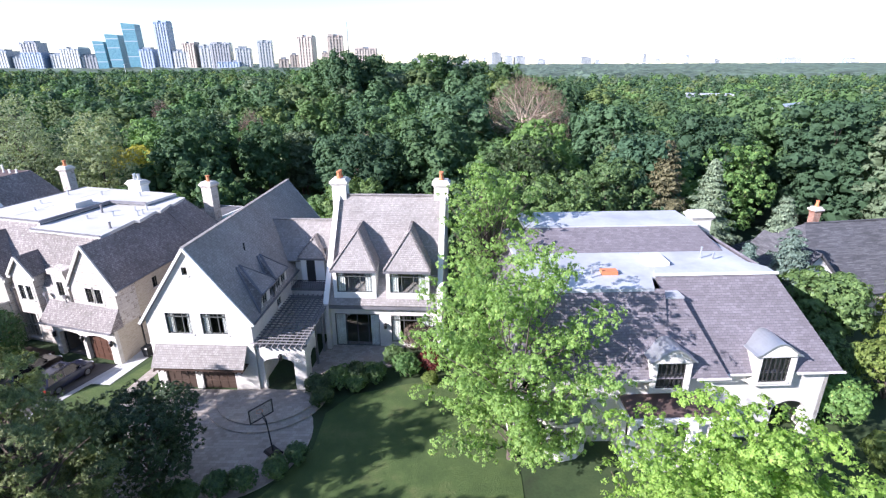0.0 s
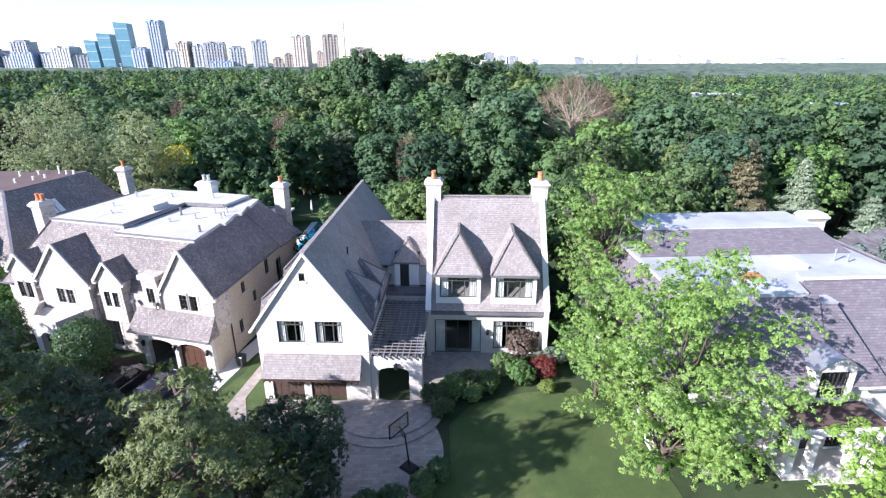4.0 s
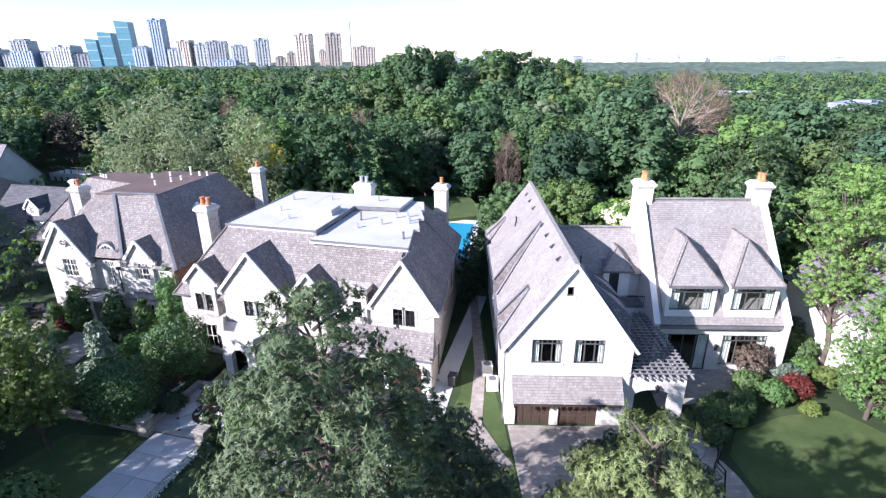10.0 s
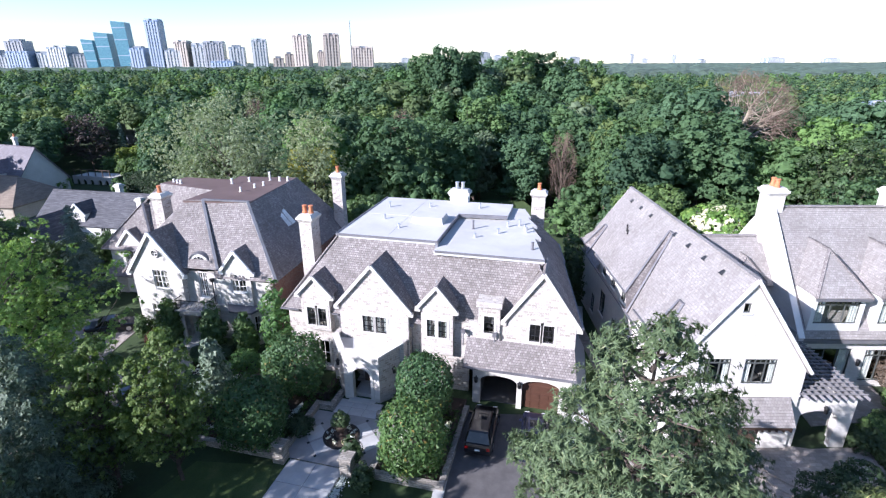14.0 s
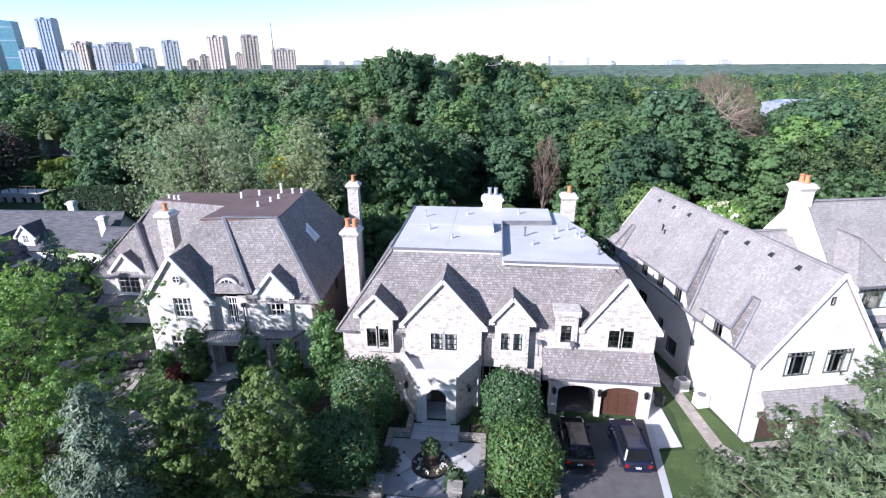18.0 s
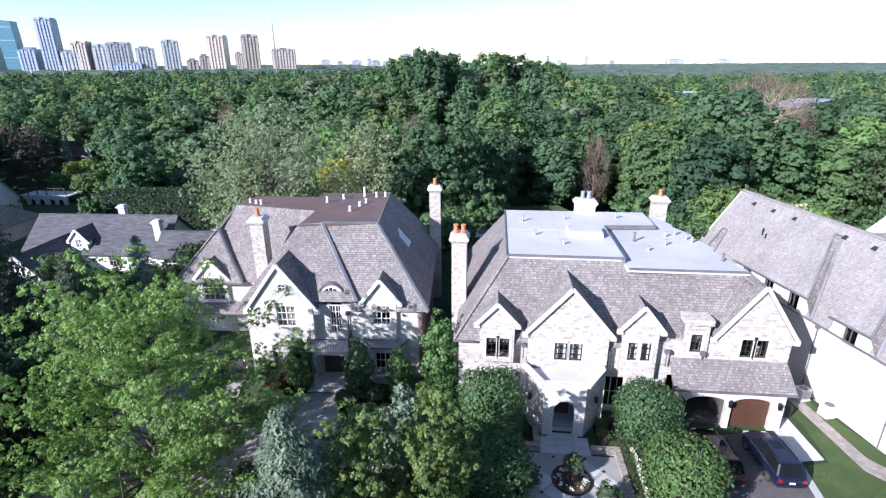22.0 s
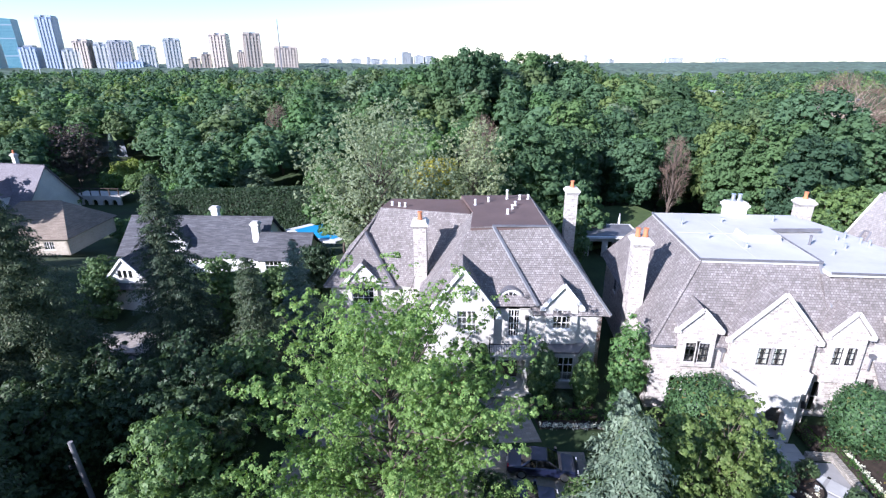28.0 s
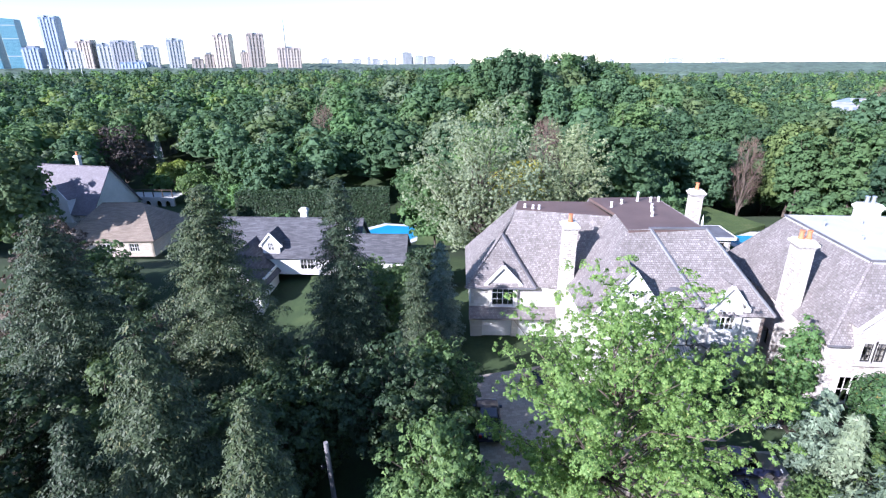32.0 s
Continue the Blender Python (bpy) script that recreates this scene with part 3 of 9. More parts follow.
        part("dormer_wall", Geo().wall((0.0, y_n), (0.0, y_s + 0.1), 0.3, z_out - 0.12, [(u - 0.55, u + 0.55, z_out - 1.75, z_out - 0.25) for u in spots], 5.4), LIMEWASH, d)
        for u in spots:
            window(H, pose(0.0, y_n - u + 0.55, z_out - 1.75, 0, 0, -90), 1.1, 1.5, 2, 1, sill_mat=WHITE_TRIM, frame_mat=GREY_FRAME)
        part("gutter", Geo().beam(p1, q1, 0.12, 0.12), LEAD, d)
    # wedge dormers rising from the east slope over the pergola
    for x_t, y_t, y_s, y_n in ((6.65, 4.15, 2.2, 5.9), (6.95, 7.9, 5.5, 8.8)):
        z_t, x_o, z_s = za - k * (x_t - rx) + 0.05, 9.2, 8.05
        p0, p1, q1 = (x_t, y_t, z_t), (x_o, y_s, z_s), (x_o, y_n, z_s - 0.15)
        d = part("dormer_roof", Geo().slab([p0, p1, q1], 0.14), SHINGLE_PALE, H)
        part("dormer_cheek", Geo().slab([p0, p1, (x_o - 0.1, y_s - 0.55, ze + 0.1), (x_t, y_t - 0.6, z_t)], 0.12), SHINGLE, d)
        part("verge", Geo().beam((p0[0], p0[1], p0[2] + 0.05), (p1[0], p1[1], p1[2] + 0.05), 0.16, 0.1).beam((x_t, y_t - 0.6, z_t + 0.08), (x_o - 0.1, y_s - 0.55, ze + 0.18), 0.16, 0.1).beam((p0[0], p0[1], p0[2] + 0.05), (q1[0], q1[1], q1[2] + 0.05), 0.14, 0.08), LEAD, d)
        part("dormer_wall", Geo().wall((8.95, y_s + 0.1), (8.95, y_n - 0.1), 0.25, z_s - 0.2, [(0.4, 1.4, 6.35, 7.7), (y_n - y_s - 1.6, y_n - y_s - 0.6, 6.35, 7.7)], 5.8), LIMEWASH, d)
        for y_w in (y_s + 0.5, y_n - 1.5):
            window(H, pose(8.95, y_w, 6.35, 0, 0, 90), 1.0, 1.35, 2, 1, sill_mat=WHITE_TRIM, frame_mat=GREY_FRAME)
        part("gutter", Geo().beam(p1, q1, 0.12, 0.12), LEAD, d)
    for i in range(7):
        y = 4.6 + i * 2.4
        part("snow_guard", Geo().box(3.85, y, 12.2, 4.1, y + 0.3, 12.42), LEAD, H)
    # hooded vents below the ridge of the long roof
    hood = Geo().hexa([(-0.2, -0.2, 0), (0.2, -0.2, 0), (0.2, 0.2, 0), (-0.2, 0.2, 0), (-0.2, -0.16, 0.16), (0.16, -0.16, 0.04), (0.16, 0.16, 0.04), (-0.2, 0.16, 0.16)]).mesh("roof_vent")
    for vy in (2.98, 5.66, 8.35, 11.03, 16.5, 19.2, 21.9):
        part("roof_vent", hood, DARK_FRAME, H, m=pose(3.75, vy, za - k * (rx - 3.75) + 0.02, 0, -54.3, 0))
    # small roof stacks
    roof_vent(H, 2.3, 18.3, 10.2, 0.55, 0.06, BLACK_METAL)
    roof_vent(H, 2.2, 17.7, 10.1, 0.3, 0.06, BLACK_METAL)
    roof_vent(H, 6.2, 6.5, 10.4, 0.7, 0.06, BLACK_METAL)
    # link between the two wings, with a door onto the terrace roof
    ly, lz = 11.2, 7.6
    part("link_wall", Geo().wall((8.9, ly + 0.5), (13.0, ly + 0.5), 0.3, 7.5, [(1.1, 2.1, 5.3, 7.5)]), LIMEWASH, H)
    part("link_roof", Geo().slab([(7.0, ly, lz), (9.6, ly, lz), (9.6, 14.7, 11.0), (5.3, 14.7, 11.0)], 0.16).slab([(12.1, ly, lz), (13.1, ly, lz), (13.1, 14.7, 11.0), (12.1, 14.7, 11.0)], 0.16).slab([(9.6, 12.3, 8.68), (12.1, 12.3, 8.68), (12.1, 14.7, 11.0), (9.6, 14.7, 11.0)], 0.16).slab([(5.3, 14.7, 11.0), (13.1, 14.7, 11.0), (13.1, 20.0, 6.2), (5.3, 20.0, 6.2)], 0.16), SHINGLE_PALE, H)
    part("ridge_cap", Geo().beam((5.9, 14.7, 11.04), (13.1, 14.7, 11.04), 0.34, 0.1), SHINGLE_PALE, H)
    dm = part("dormer", Geo().wall((9.6, ly + 0.1), (12.0, ly + 0.1), 0.25, 8.0, [(0.55, 1.45, 5.3, 7.7)], 5.3).box(9.6, ly + 0.35, 5.3, 9.8, ly + 1.8, 8.0).box(11.8, ly + 0.35, 5.3, 12.0, ly + 1.8, 8.0), WHITE_TRIM, H)
    dx, dy, dz = 10.85, 12.5, 9.8
    part("dormer_roof", Geo().slab([(9.4, ly - 0.2, 8.0), (12.25, ly - 0.2, 8.0), (dx, dy, dz)], 0.12).slab([(9.4, ly - 0.2, 8.0), (dx, dy, dz), (dx, dy + 1.0, dz), (9.4, ly + 1.1, 8.0)], 0.12).slab([(12.25, ly - 0.2, 8.0), (dx, dy, dz), (dx, dy + 1.0, dz), (12.25, ly + 1.1, 8.0)], 0.12), SHINGLE_PALE, dm)
    part("hip_cap", Geo().beam((9.4, ly - 0.2, 8.05), (dx, dy, dz + 0.05), 0.2, 0.07).beam((12.25, ly - 0.2, 8.05), (dx, dy, dz + 0.05), 0.2, 0.07).beam((dx, dy, dz + 0.05), (dx, dy + 1.0, dz + 0.05), 0.2, 0.07), SHINGLE, dm)
    part("fascia", Geo().box(9.4, ly - 0.25, 7.8, 12.25, ly - 0.18, 7.98), LEAD, dm)
    part("balcony_door", Geo().box(10.15, ly + 0.2, 5.3, 11.05, ly + 0.26, 7.7), DARK_FRAME, H)
    part("terrace_roof", Geo().box(8.9, 9.7, 5.0, 13.0, ly + 0.5, 5.28), LEAD, H)
    part("link_wall", Geo().wall((8.9, 9.8), (13.0, 9.8), 0.25, 5.0), LIMEWASH, H)
    rl = part("balcony_rail", Geo().beam((8.95, 9.8, 6.1), (13.0, 9.8, 6.1), 0.05, 0.05), BLACK_METAL, H)
    for i in range(22):
        part("baluster", Geo().box(8.98 + i * 0.19, 9.79, 5.28, 9.0 + i * 0.19, 9.81, 6.1), BLACK_METAL, rl)
    # main wing: steep roof between parapet gables with chimneys
    mx0, mx1, yr, zr, ye, zb = 13.0, 24.3, 14.5, 13.8, 7.05, 4.78
    sl = (zr - zb) / (yr - ye)
    part("roof", Geo().slab([(mx0 + 0.3, ye, zb), (mx1 - 0.3, ye, zb), (mx1 - 0.3, yr, zr), (mx0 + 0.3, yr, zr)], 0.2), SHINGLE_PALE, H)
    part("roof", Geo().slab([(mx0 + 0.3, 2 * yr - ye, zb), (mx1 - 0.3, 2 * yr - ye, zb), (mx1 - 0.3, yr, zr), (mx0 + 0.3, yr, zr)], 0.2), SHINGLE_PALE, H)
    part("ridge_cap", Geo().beam((mx0 + 0.3, yr, zr + 0.02), (mx1 - 0.3, yr, zr + 0.02), 0.36, 0.1), SHINGLE_PALE, H)
    for x0, x1 in ((mx0, mx0 + 0.42), (mx1 - 0.42, mx1)):
        pw = Geo().wall((x1, ye - 0.2), (x1, 2 * yr - ye + 0.2), x1 - x0, [(0, zb + 0.15), (yr - ye + 0.2, zr + 0.42), (2 * (yr - ye) + 0.4, zb + 0.15)])
        part("parapet_gable", pw, LIMEWASH, H)
        cp = Geo().beam(((x0 + x1) / 2, ye - 0.24, zb + 0.2), ((x0 + x1) / 2, yr, zr + 0.46), 0.52, 0.08).beam(((x0 + x1) / 2, 2 * yr - ye, zb + 0.2), ((x0 + x1) / 2, yr, zr + 0.46), 0.52, 0.08)
        part("coping", cp, WHITE_TRIM, H)
    chimney(H, mx0 + 0.4, yr + 0.3, 10.5, 15.5, 0.72, 0.7, LIMEWASH, 2, rot=1.0)
    chimney(H, mx1 - 0.4, yr + 0.3, 10.5, 15.4, 0.72, 0.7, LIMEWASH, 2, rot=1.0)
    part("chimney_shoulder", Geo().wall((mx0, yr + 0.9), (mx0, yr - 0.5), 0.6, [(0, 12.6), (1.4, 12.6)], (), 0.0), LIMEWASH, H)
    for xc in (15.95, 21.05):
        y0, zl, zt, hw = 7.1, 8.35, 11.5, 2.2
        ya = yr - (zr - zt) / sl
        yl = yr - (zr - zl) / sl
        d = part("dormer", Geo().wall((xc - 2.05, 7.5), (xc + 2.05, 7.5), 0.25, 8.3, [(0.35, 3.75, 5.95, 8.0)], 5.35).box(xc - 2.05, 7.75, 5.35, xc - 1.8, 9.8, 8.3).box(xc + 1.8, 7.75, 5.35, xc + 2.05, 9.8, 8.3), WHITE_TRIM, H)
        fy, fz = ya - 2.5, zt - 0.1
        part("dormer_roof", Geo().slab([(xc - hw, y0, zl), (xc + hw, y0, zl), (xc, fy, fz)], 0.14), SHINGLE_PALE, d)
        for s in (-1, 1):
            part("dormer_roof", Geo().slab([(xc + s * hw, y0, zl), (xc, fy, fz), (xc, ya + 0.1, zt), (xc + s * (hw - 0.1), yl + 0.25, zl)], 0.14), SHINGLE_PALE, d)
            part("hip_cap", Geo().beam((xc + s * hw, y0, zl + 0.06), (xc, fy, fz + 0.06), 0.22, 0.07), SHINGLE, d)
        part("ridge_cap", Geo().beam((xc, fy, fz + 0.06), (xc, ya + 0.1, zt + 0.06), 0.24, 0.07), SHINGLE, d)
        part("fascia", Geo().box(xc - hw, y0 - 0.05, zl - 0.22, xc + hw, y0 + 0.02, zl - 0.03), LEAD, d)
        window(H, pose(xc - 1.7, 7.5, 5.95), 3.4, 2.05, 3, 1, curtains=True, transom=0.4, sill_mat=WHITE_TRIM, frame_mat=GREY_FRAME)
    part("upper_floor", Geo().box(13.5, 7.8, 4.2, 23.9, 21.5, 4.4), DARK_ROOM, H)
    mw = Geo().wall((mx0 + 0.4, 7.6), (mx1 - 0.4, 7.6), 0.35, 4.7, [(0.35, 4.75, 0.0, 3.6), (5.9, 9.7, 0.55, 3.5)])
    part("front_wall", mw, LIMEWASH, H)
    part("back_wall", Geo().wall((mx1 - 0.4, 22), (mx0 + 0.4, 22), 0.3, 4.2), LIMEWASH, H)
    window(H, pose(13.75, 7.6, 0.02), 4.4, 3.55, 4, 1, curtains=True, transom=0.0, sill_mat=CAST_STONE, frame_mat=GREY_FRAME)
    window(H, pose(19.3, 7.6, 0.55), 3.8, 2.95, 3, 1, curtains=True, transom=0.55, sill_mat=CAST_STONE, frame_mat=GREY_FRAME)
    part("fascia", Geo().box(mx0 + 0.4, ye + 0.02, zb - 0.42, mx1 - 0.4, ye + 0.16, zb - 0.1), LEAD, H)
    lantern(H, 18.75, 7.6, 2.1)
    lantern(H, 23.5, 7.6, 2.0)
    # arched screen wall and pergola
    part("arch_wall", Geo().wall((8.95, 0.2), (13.1, 0.2), 0.4, 4.1, [(0.5, 3.1, 0, 3.1, 0.5)]), LIMEWASH, H)
    part("arch_wall", Geo().wall((13.1, 0.6), (13.1, 3.2), 0.4, 4.1, [(0.9, 2.6, 0, 2.9, 0.5)]), LIMEWASH, H)
    lantern(H, 11.0, 0.2, 3.0)
    pg = part("pergola", Geo().beam((8.9, 0.3, 4.34), (13.3, 0.3, 4.34), 0.18, 0.22).beam((8.9, 9.5, 4.34), (13.0, 9.5, 4.34), 0.18, 0.22).beam((12.8, 0.0, 4.34), (12.8, 9.6, 4.34), 0.16, 0.24), WOOD_GREY, H)
    raf = Geo().beam((0, -0.6, 0), (0, 9.6, 0), 0.07, 0.2).mesh("rafter")
    for i in range(9):
        part("rafter", raf, WOOD_GREY, pg, m=pose(9.15 + i * 0.5, 0, 4.62))
    bat = Geo().beam((-0.3, 0, 0), (4.3, 0, 0), 0.07, 0.07).mesh("batten")
    for j in range(21):
        part("batten", bat, WOOD_GREY, pg, m=pose(9.0, -0.2 + j * 0.46, 4.77))
    for y in (4.2, 6.4):
        part("post", Geo().box(12.7, y - 0.1, 0, 12.9, y + 0.1, 4.22), WOOD_GREY, pg)
    return H


build_gabled_house()


# ---------------- the stone house with a flat-topped roof ----------------
def build_flat_topped_house():
    H = thing("house", "cream limestone house with steep shingle roof and flat grey top", "house", pose(-53.0, 50.0, 0, 0, 0, -16.5), kind="thing")
    # walls
    part("front_wall", Geo().wall((0, 0.3), (16.0, 0.3), 0.35, 6.4, [(1.75, 3.95, 4.7, 6.4), (1.6, 3.6, 0.6, 3.0), (9.9, 12.9, 0.4, 3.2)]), STONE, H)
    part("front_wall", Geo().wall((16.0, 0.32), (19.1, 0.32), 0.3, 6.6, [(1.15, 2.05, 5.75, 6.6)], 3.6), STONE, H)
    part("side_wall", Geo().wall((0, 18), (0, 0.65), 0.3, 6.4, [(4, 5, 4.2, 5.8), (9, 10, 1, 2.8)]), STONE, H)
    part("side_wall", Geo().wall((24.1, 0.3), (21.75, 18.2), 0.3, 7.35, [(4.6, 5.3, 5.3, 6.4), (6.6, 7.2, 3.4, 4.6), (3.4, 4.1, 1.6, 2.9), (9.6, 10.4, 5.2, 6.8), (12.2, 13.4, 3.2, 5.9)]), TAN_BRICK, H)
    part("back_wall", Geo().wall((21.75, 18.2), (0, 18), 0.3, 6.4), STONE, H)
    part("upper_floor", Geo().box(0.4, 0.8, 3.3, 21.4, 17.5, 3.5), DARK_ROOM, H)
    # left block of the main roof
    e = 6.05
    FL = [(-0.35, -0.15, e), (13.6, -0.15, e), (12.5, 3.45, 11.75), (3.7, 3.45, 11.75)]
    part("roof", Geo().slab(FL, 0.18), SHINGLE, H)
    part("roof", Geo().slab([(-0.35, -0.15, e), (3.7, 3.45, 11.75), (3.7, 16.3, 11.75), (-0.35, 19.5, e)], 0.18), SHINGLE, H)
    part("roof", Geo().slab([(13.6, -0.15, e), (12.5, 3.45, 11.75), (12.5, 5.0, 11.75), (13.8, 3.0, e)], 0.18), SHINGLE, H)
    part("hip_cap", Geo().beam((-0.35, -0.15, e + 0.04), (3.7, 3.45, 11.8), 0.22, 0.09), SHINGLE, H)
    part("hip_cap", Geo().beam((13.6, -0.15, e + 0.06), (12.5, 3.45, 11.82), 0.26, 0.12), HIP_METAL, H)
    # right block
    part("roof", Geo().slab([(13.0, 0.55, e + 0.4), (18.6, 0.55, e + 0.4), (21.4, 2.3, 11.25), (12.3, 2.6, 11.25)], 0.18), SHINGLE, H)
    part("roof", Geo().slab([(24.62, -0.1, 7.3), (22.72, 13.3, 7.38), (19.25, 12.6, 11.25), (21.2, 1.2, 11.2)], 0.18), SHINGLE, H)
    part("roof", Geo().slab([(22.9, 13.0, 7.3), (22.1, 18.6, 7.3), (18.5, 16.4, 11.3), (19.35, 12.2, 11.3)], 0.18), SHINGLE, H)
    part("roof", Geo().slab([(-0.35, 19.5, e), (3.7, 16.3, 11.75), (18.5, 16.4, 11.25), (22.1, 18.6, 7.3)], 0.18), SHINGLE, H)
    part("gutter", Geo().beam((24.68, -0.1, 7.22), (22.78, 13.3, 7.28), 0.14, 0.13).beam((22.96, 13.0, 7.22), (22.16, 18.6, 7.22), 0.14, 0.13), LEAD, H)
    # the flat tops with their kerbs
    top = part("flat_roof", Geo().slab([(3.6, 3.35, 11.9), (12.6, 3.35, 11.9), (12.6, 11.5, 11.9), (17.3, 11.9, 11.9), (17.3, 16.4, 11.9), (3.6, 16.3, 11.9)], 0.3), MEMBRANE, H)
    low = part("flat_roof", Geo().slab([(12.6, 2.2, 11.5), (21.45, 2.2, 11.5), (20.3, 7.2, 11.5), (20.8, 7.4, 11.5), (19.7, 10.6, 11.5), (20.2, 10.8, 11.5), (19.1, 13.4, 11.5), (19.4, 13.6, 11.5), (18.5, 16.4, 11.5), (12.6, 16.4, 11.5)], 0.3), MEMBRANE, H)
    part("kerb", Geo().beam((3.55, 3.3, 11.9), (12.65, 3.3, 11.9), 0.1, 0.16).beam((12.62, 3.3, 11.84), (12.62, 11.5, 11.84), 0.1, 0.3).beam((12.6, 11.45, 11.84), (17.3, 11.85, 11.84), 0.1, 0.3).beam((3.55, 3.3, 11.9), (3.55, 16.3, 11.9), 0.1, 0.16), LEAD, top)
    part("kerb", Geo().beam((12.7, 2.16, 11.5), (21.45, 2.16, 11.5), 0.1, 0.14), LEAD, low)
    part("skylight_kerb", Geo().taper(10.4, 9.0, 11.9, 12.45, 1.5, 1.1, 1.4, 1.0), MEMBRANE, top)
    part("seam", Geo().box(3.7, 9.95, 11.9, 12.4, 10.03, 11.915).box(8.0, 3.9, 11.9, 8.08, 16.2, 11.914), MEMBRANE, top)
    for x, y, z, h in ((5.2, 12.5, 11.9, 0.5), (6.1, 8.5, 11.9, 0.35), (8.3, 6.2, 11.9, 0.3), (9.2, 13.5, 11.9, 0.35), (14.2, 14.2, 11.9, 0.45), (14.6, 8.6, 11.5, 0.75), (15.2, 6.3, 11.5, 0.3), (17.0, 7.8, 11.5, 0.4), (17.6, 10.0, 11.5, 0.4), (19.2, 9.4, 11.5, 0.4), (18.6, 10.6, 11.5, 0.5), (19.4, 8.6, 11.5, 0.45), (20.3, 4.4, 11.5, 0.55)):
        roof_vent(H, x, y, z, h, 0.1, LEAD if h > 0.5 else GALV)
    # chimneys
    chimney(H, -0.35, 5.8, 0, 12.8, 0.62, 0.75, STONE, 2)
    chimney(H, 19.7, 19.3, 0, 12.9, 0.7, 0.6, STONE, 1)
    chimney(H, 11.6, 16.6, 9, 13.2, 0.95, 0.6, WHITE_TRIM, 2, GALV)
    # gables on the front
    gable_front(H, 2.95, -0.32, 1.3, 4.4, 7.85, 9.25, 3.0, STONE, SHINGLE, [(0.5, 1.3, 4.82, 6.48), (1.45, 2.25, 4.82, 6.48)], slope_back=1.4)
    gable_front(H, 8.25, -0.55, 2.95, 0.0, 7.35, 10.8, 3.5, STONE, SHINGLE, [(1.97, 2.89, 4.96, 6.44), (3.1, 4.02, 4.96, 6.44)], slope_back=0.6)
    gable_front(H, 13.5, -0.32, 1.3, 3.6, 7.85, 9.45, 3.0, STONE, SHINGLE, [(0.48, 1.23, 5.1, 6.62), (1.36, 2.11, 5.1, 6.62)], slope_back=1.4)
    gable_front(H, 21.6, 0.0, 2.6, 3.6, 7.4, 11.2, 3.4, STONE, SHINGLE, [(1.75, 2.6, 5.6, 7.1), (2.75, 3.6, 5.6, 7.1)], slope_back=1.2)
    for x, y, z, ww, hh in ((2.15, -0.32, 4.82, 0.8, 1.66), (3.1, -0.32, 4.82, 0.8, 1.66), (7.27, -0.55, 4.96, 0.92, 1.48), (8.4, -0.55, 4.96, 0.92, 1.48), (12.68, -0.32, 5.1, 0.75, 1.52), (13.56, -0.32, 5.1, 0.75, 1.52), (20.75, 0.0, 5.6, 0.85, 1.5), (21.75, 0.0, 5.6, 0.85, 1.5)):
        window(H, pose(x, y, z), ww, hh, 1, 3, curtains=x in (7.27, 8.4, 12.68, 13.56), surround=CAST_STONE)
    # single wall dormer between the gables
    part("dormer", Geo().wall((16.75, 0.1), (18.45, 0.1), 0.3, 8.3, [(0.45, 1.25, 5.8, 7.3)], 3.6).box(16.6, -0.1, 8.1, 18.6, 2.2, 8.55), STONE, H)
    window(H, pose(17.2, 0.1, 5.8), 0.8, 1.5, 1, 3, surround=CAST_STONE)
    window(H, pose(1.6, 0.3, 0.6), 2.0, 2.4, 2, 2, CAST_STONE, surround=CAST_STONE)
    window(H, pose(9.9, 0.3, 0.4), 3.0, 2.8, 3, 2, CAST_STONE, surround=CAST_STONE)
    for u, ww, zb, hh in ((4.6, 0.7, 5.3, 1.1), (6.6, 0.6, 3.4, 1.2), (3.4, 0.7, 1.6, 1.3), (9.6, 0.8, 5.2, 1.6), (12.2, 1.2, 3.2, 2.7)):
        window(H, pose(24.1 - 0.1302 * u, 0.3 + 0.9915 * u, zb, 0, 0, 97.48), ww, hh, 2, 1)
    window(H, pose(0, 14, 4.2, 0, 0, -90), 1.0, 1.6, 2, 1)
    for x in (5.0, 11.35, 15.6, 18.1):
        downpipe(H, x, -0.1 if x < 5.5 or x > 11 else -0.7, 0.2 if x < 15 else 4.6, 5.7)
    downpipe(H, 23.96, 2.2, 0, 6.9, DARK_FRAME)
    # porch: canted sides, arched doorway, coped parapet
    px = 7.95
    po = part("porch", Geo().wall((px - 1.5, -3.0), (px + 1.5, -3.0), 0.45, 4.3, [(0.75, 2.25, 0, 3.05, 0.75)]), PALE_STONE, H)
    for s in (-1, 1):
        a, b = (px + s * 1.5, -3.0), (px + s * 2.9, -1.2)
        p0, p1 = (a, b) if s > 0 else (b, a)
        part("porch_side", Geo().wall(p0, p1, 0.35, [(0, 4.3), (2.28, 4.75)] if s > 0 else [(0, 4.75), (2.28, 4.3)]), STONE, po)
        part("parapet_coping", Geo().beam((*a, 4.36), (*b, 4.81), 0.5, 0.14), CAST_STONE, po)
        part("porch_return", Geo().box(px + s * 2.9 - 0.2, -1.4, 0, px + s * 2.9 + 0.2, 0.0, 4.75), STONE, po)
    part("parapet_coping", Geo().box(px - 1.6, -3.1, 4.3, px + 1.6, -2.5, 4.45), CAST_STONE, po)
    part("porch_roof", Geo().slab([(px - 1.5, -2.9, 4.05), (px + 1.5, -2.9, 4.05), (px + 2.8, -0.6, 4.2), (px - 2.8, -0.6, 4.2)], 0.15), MEMBRANE, po)
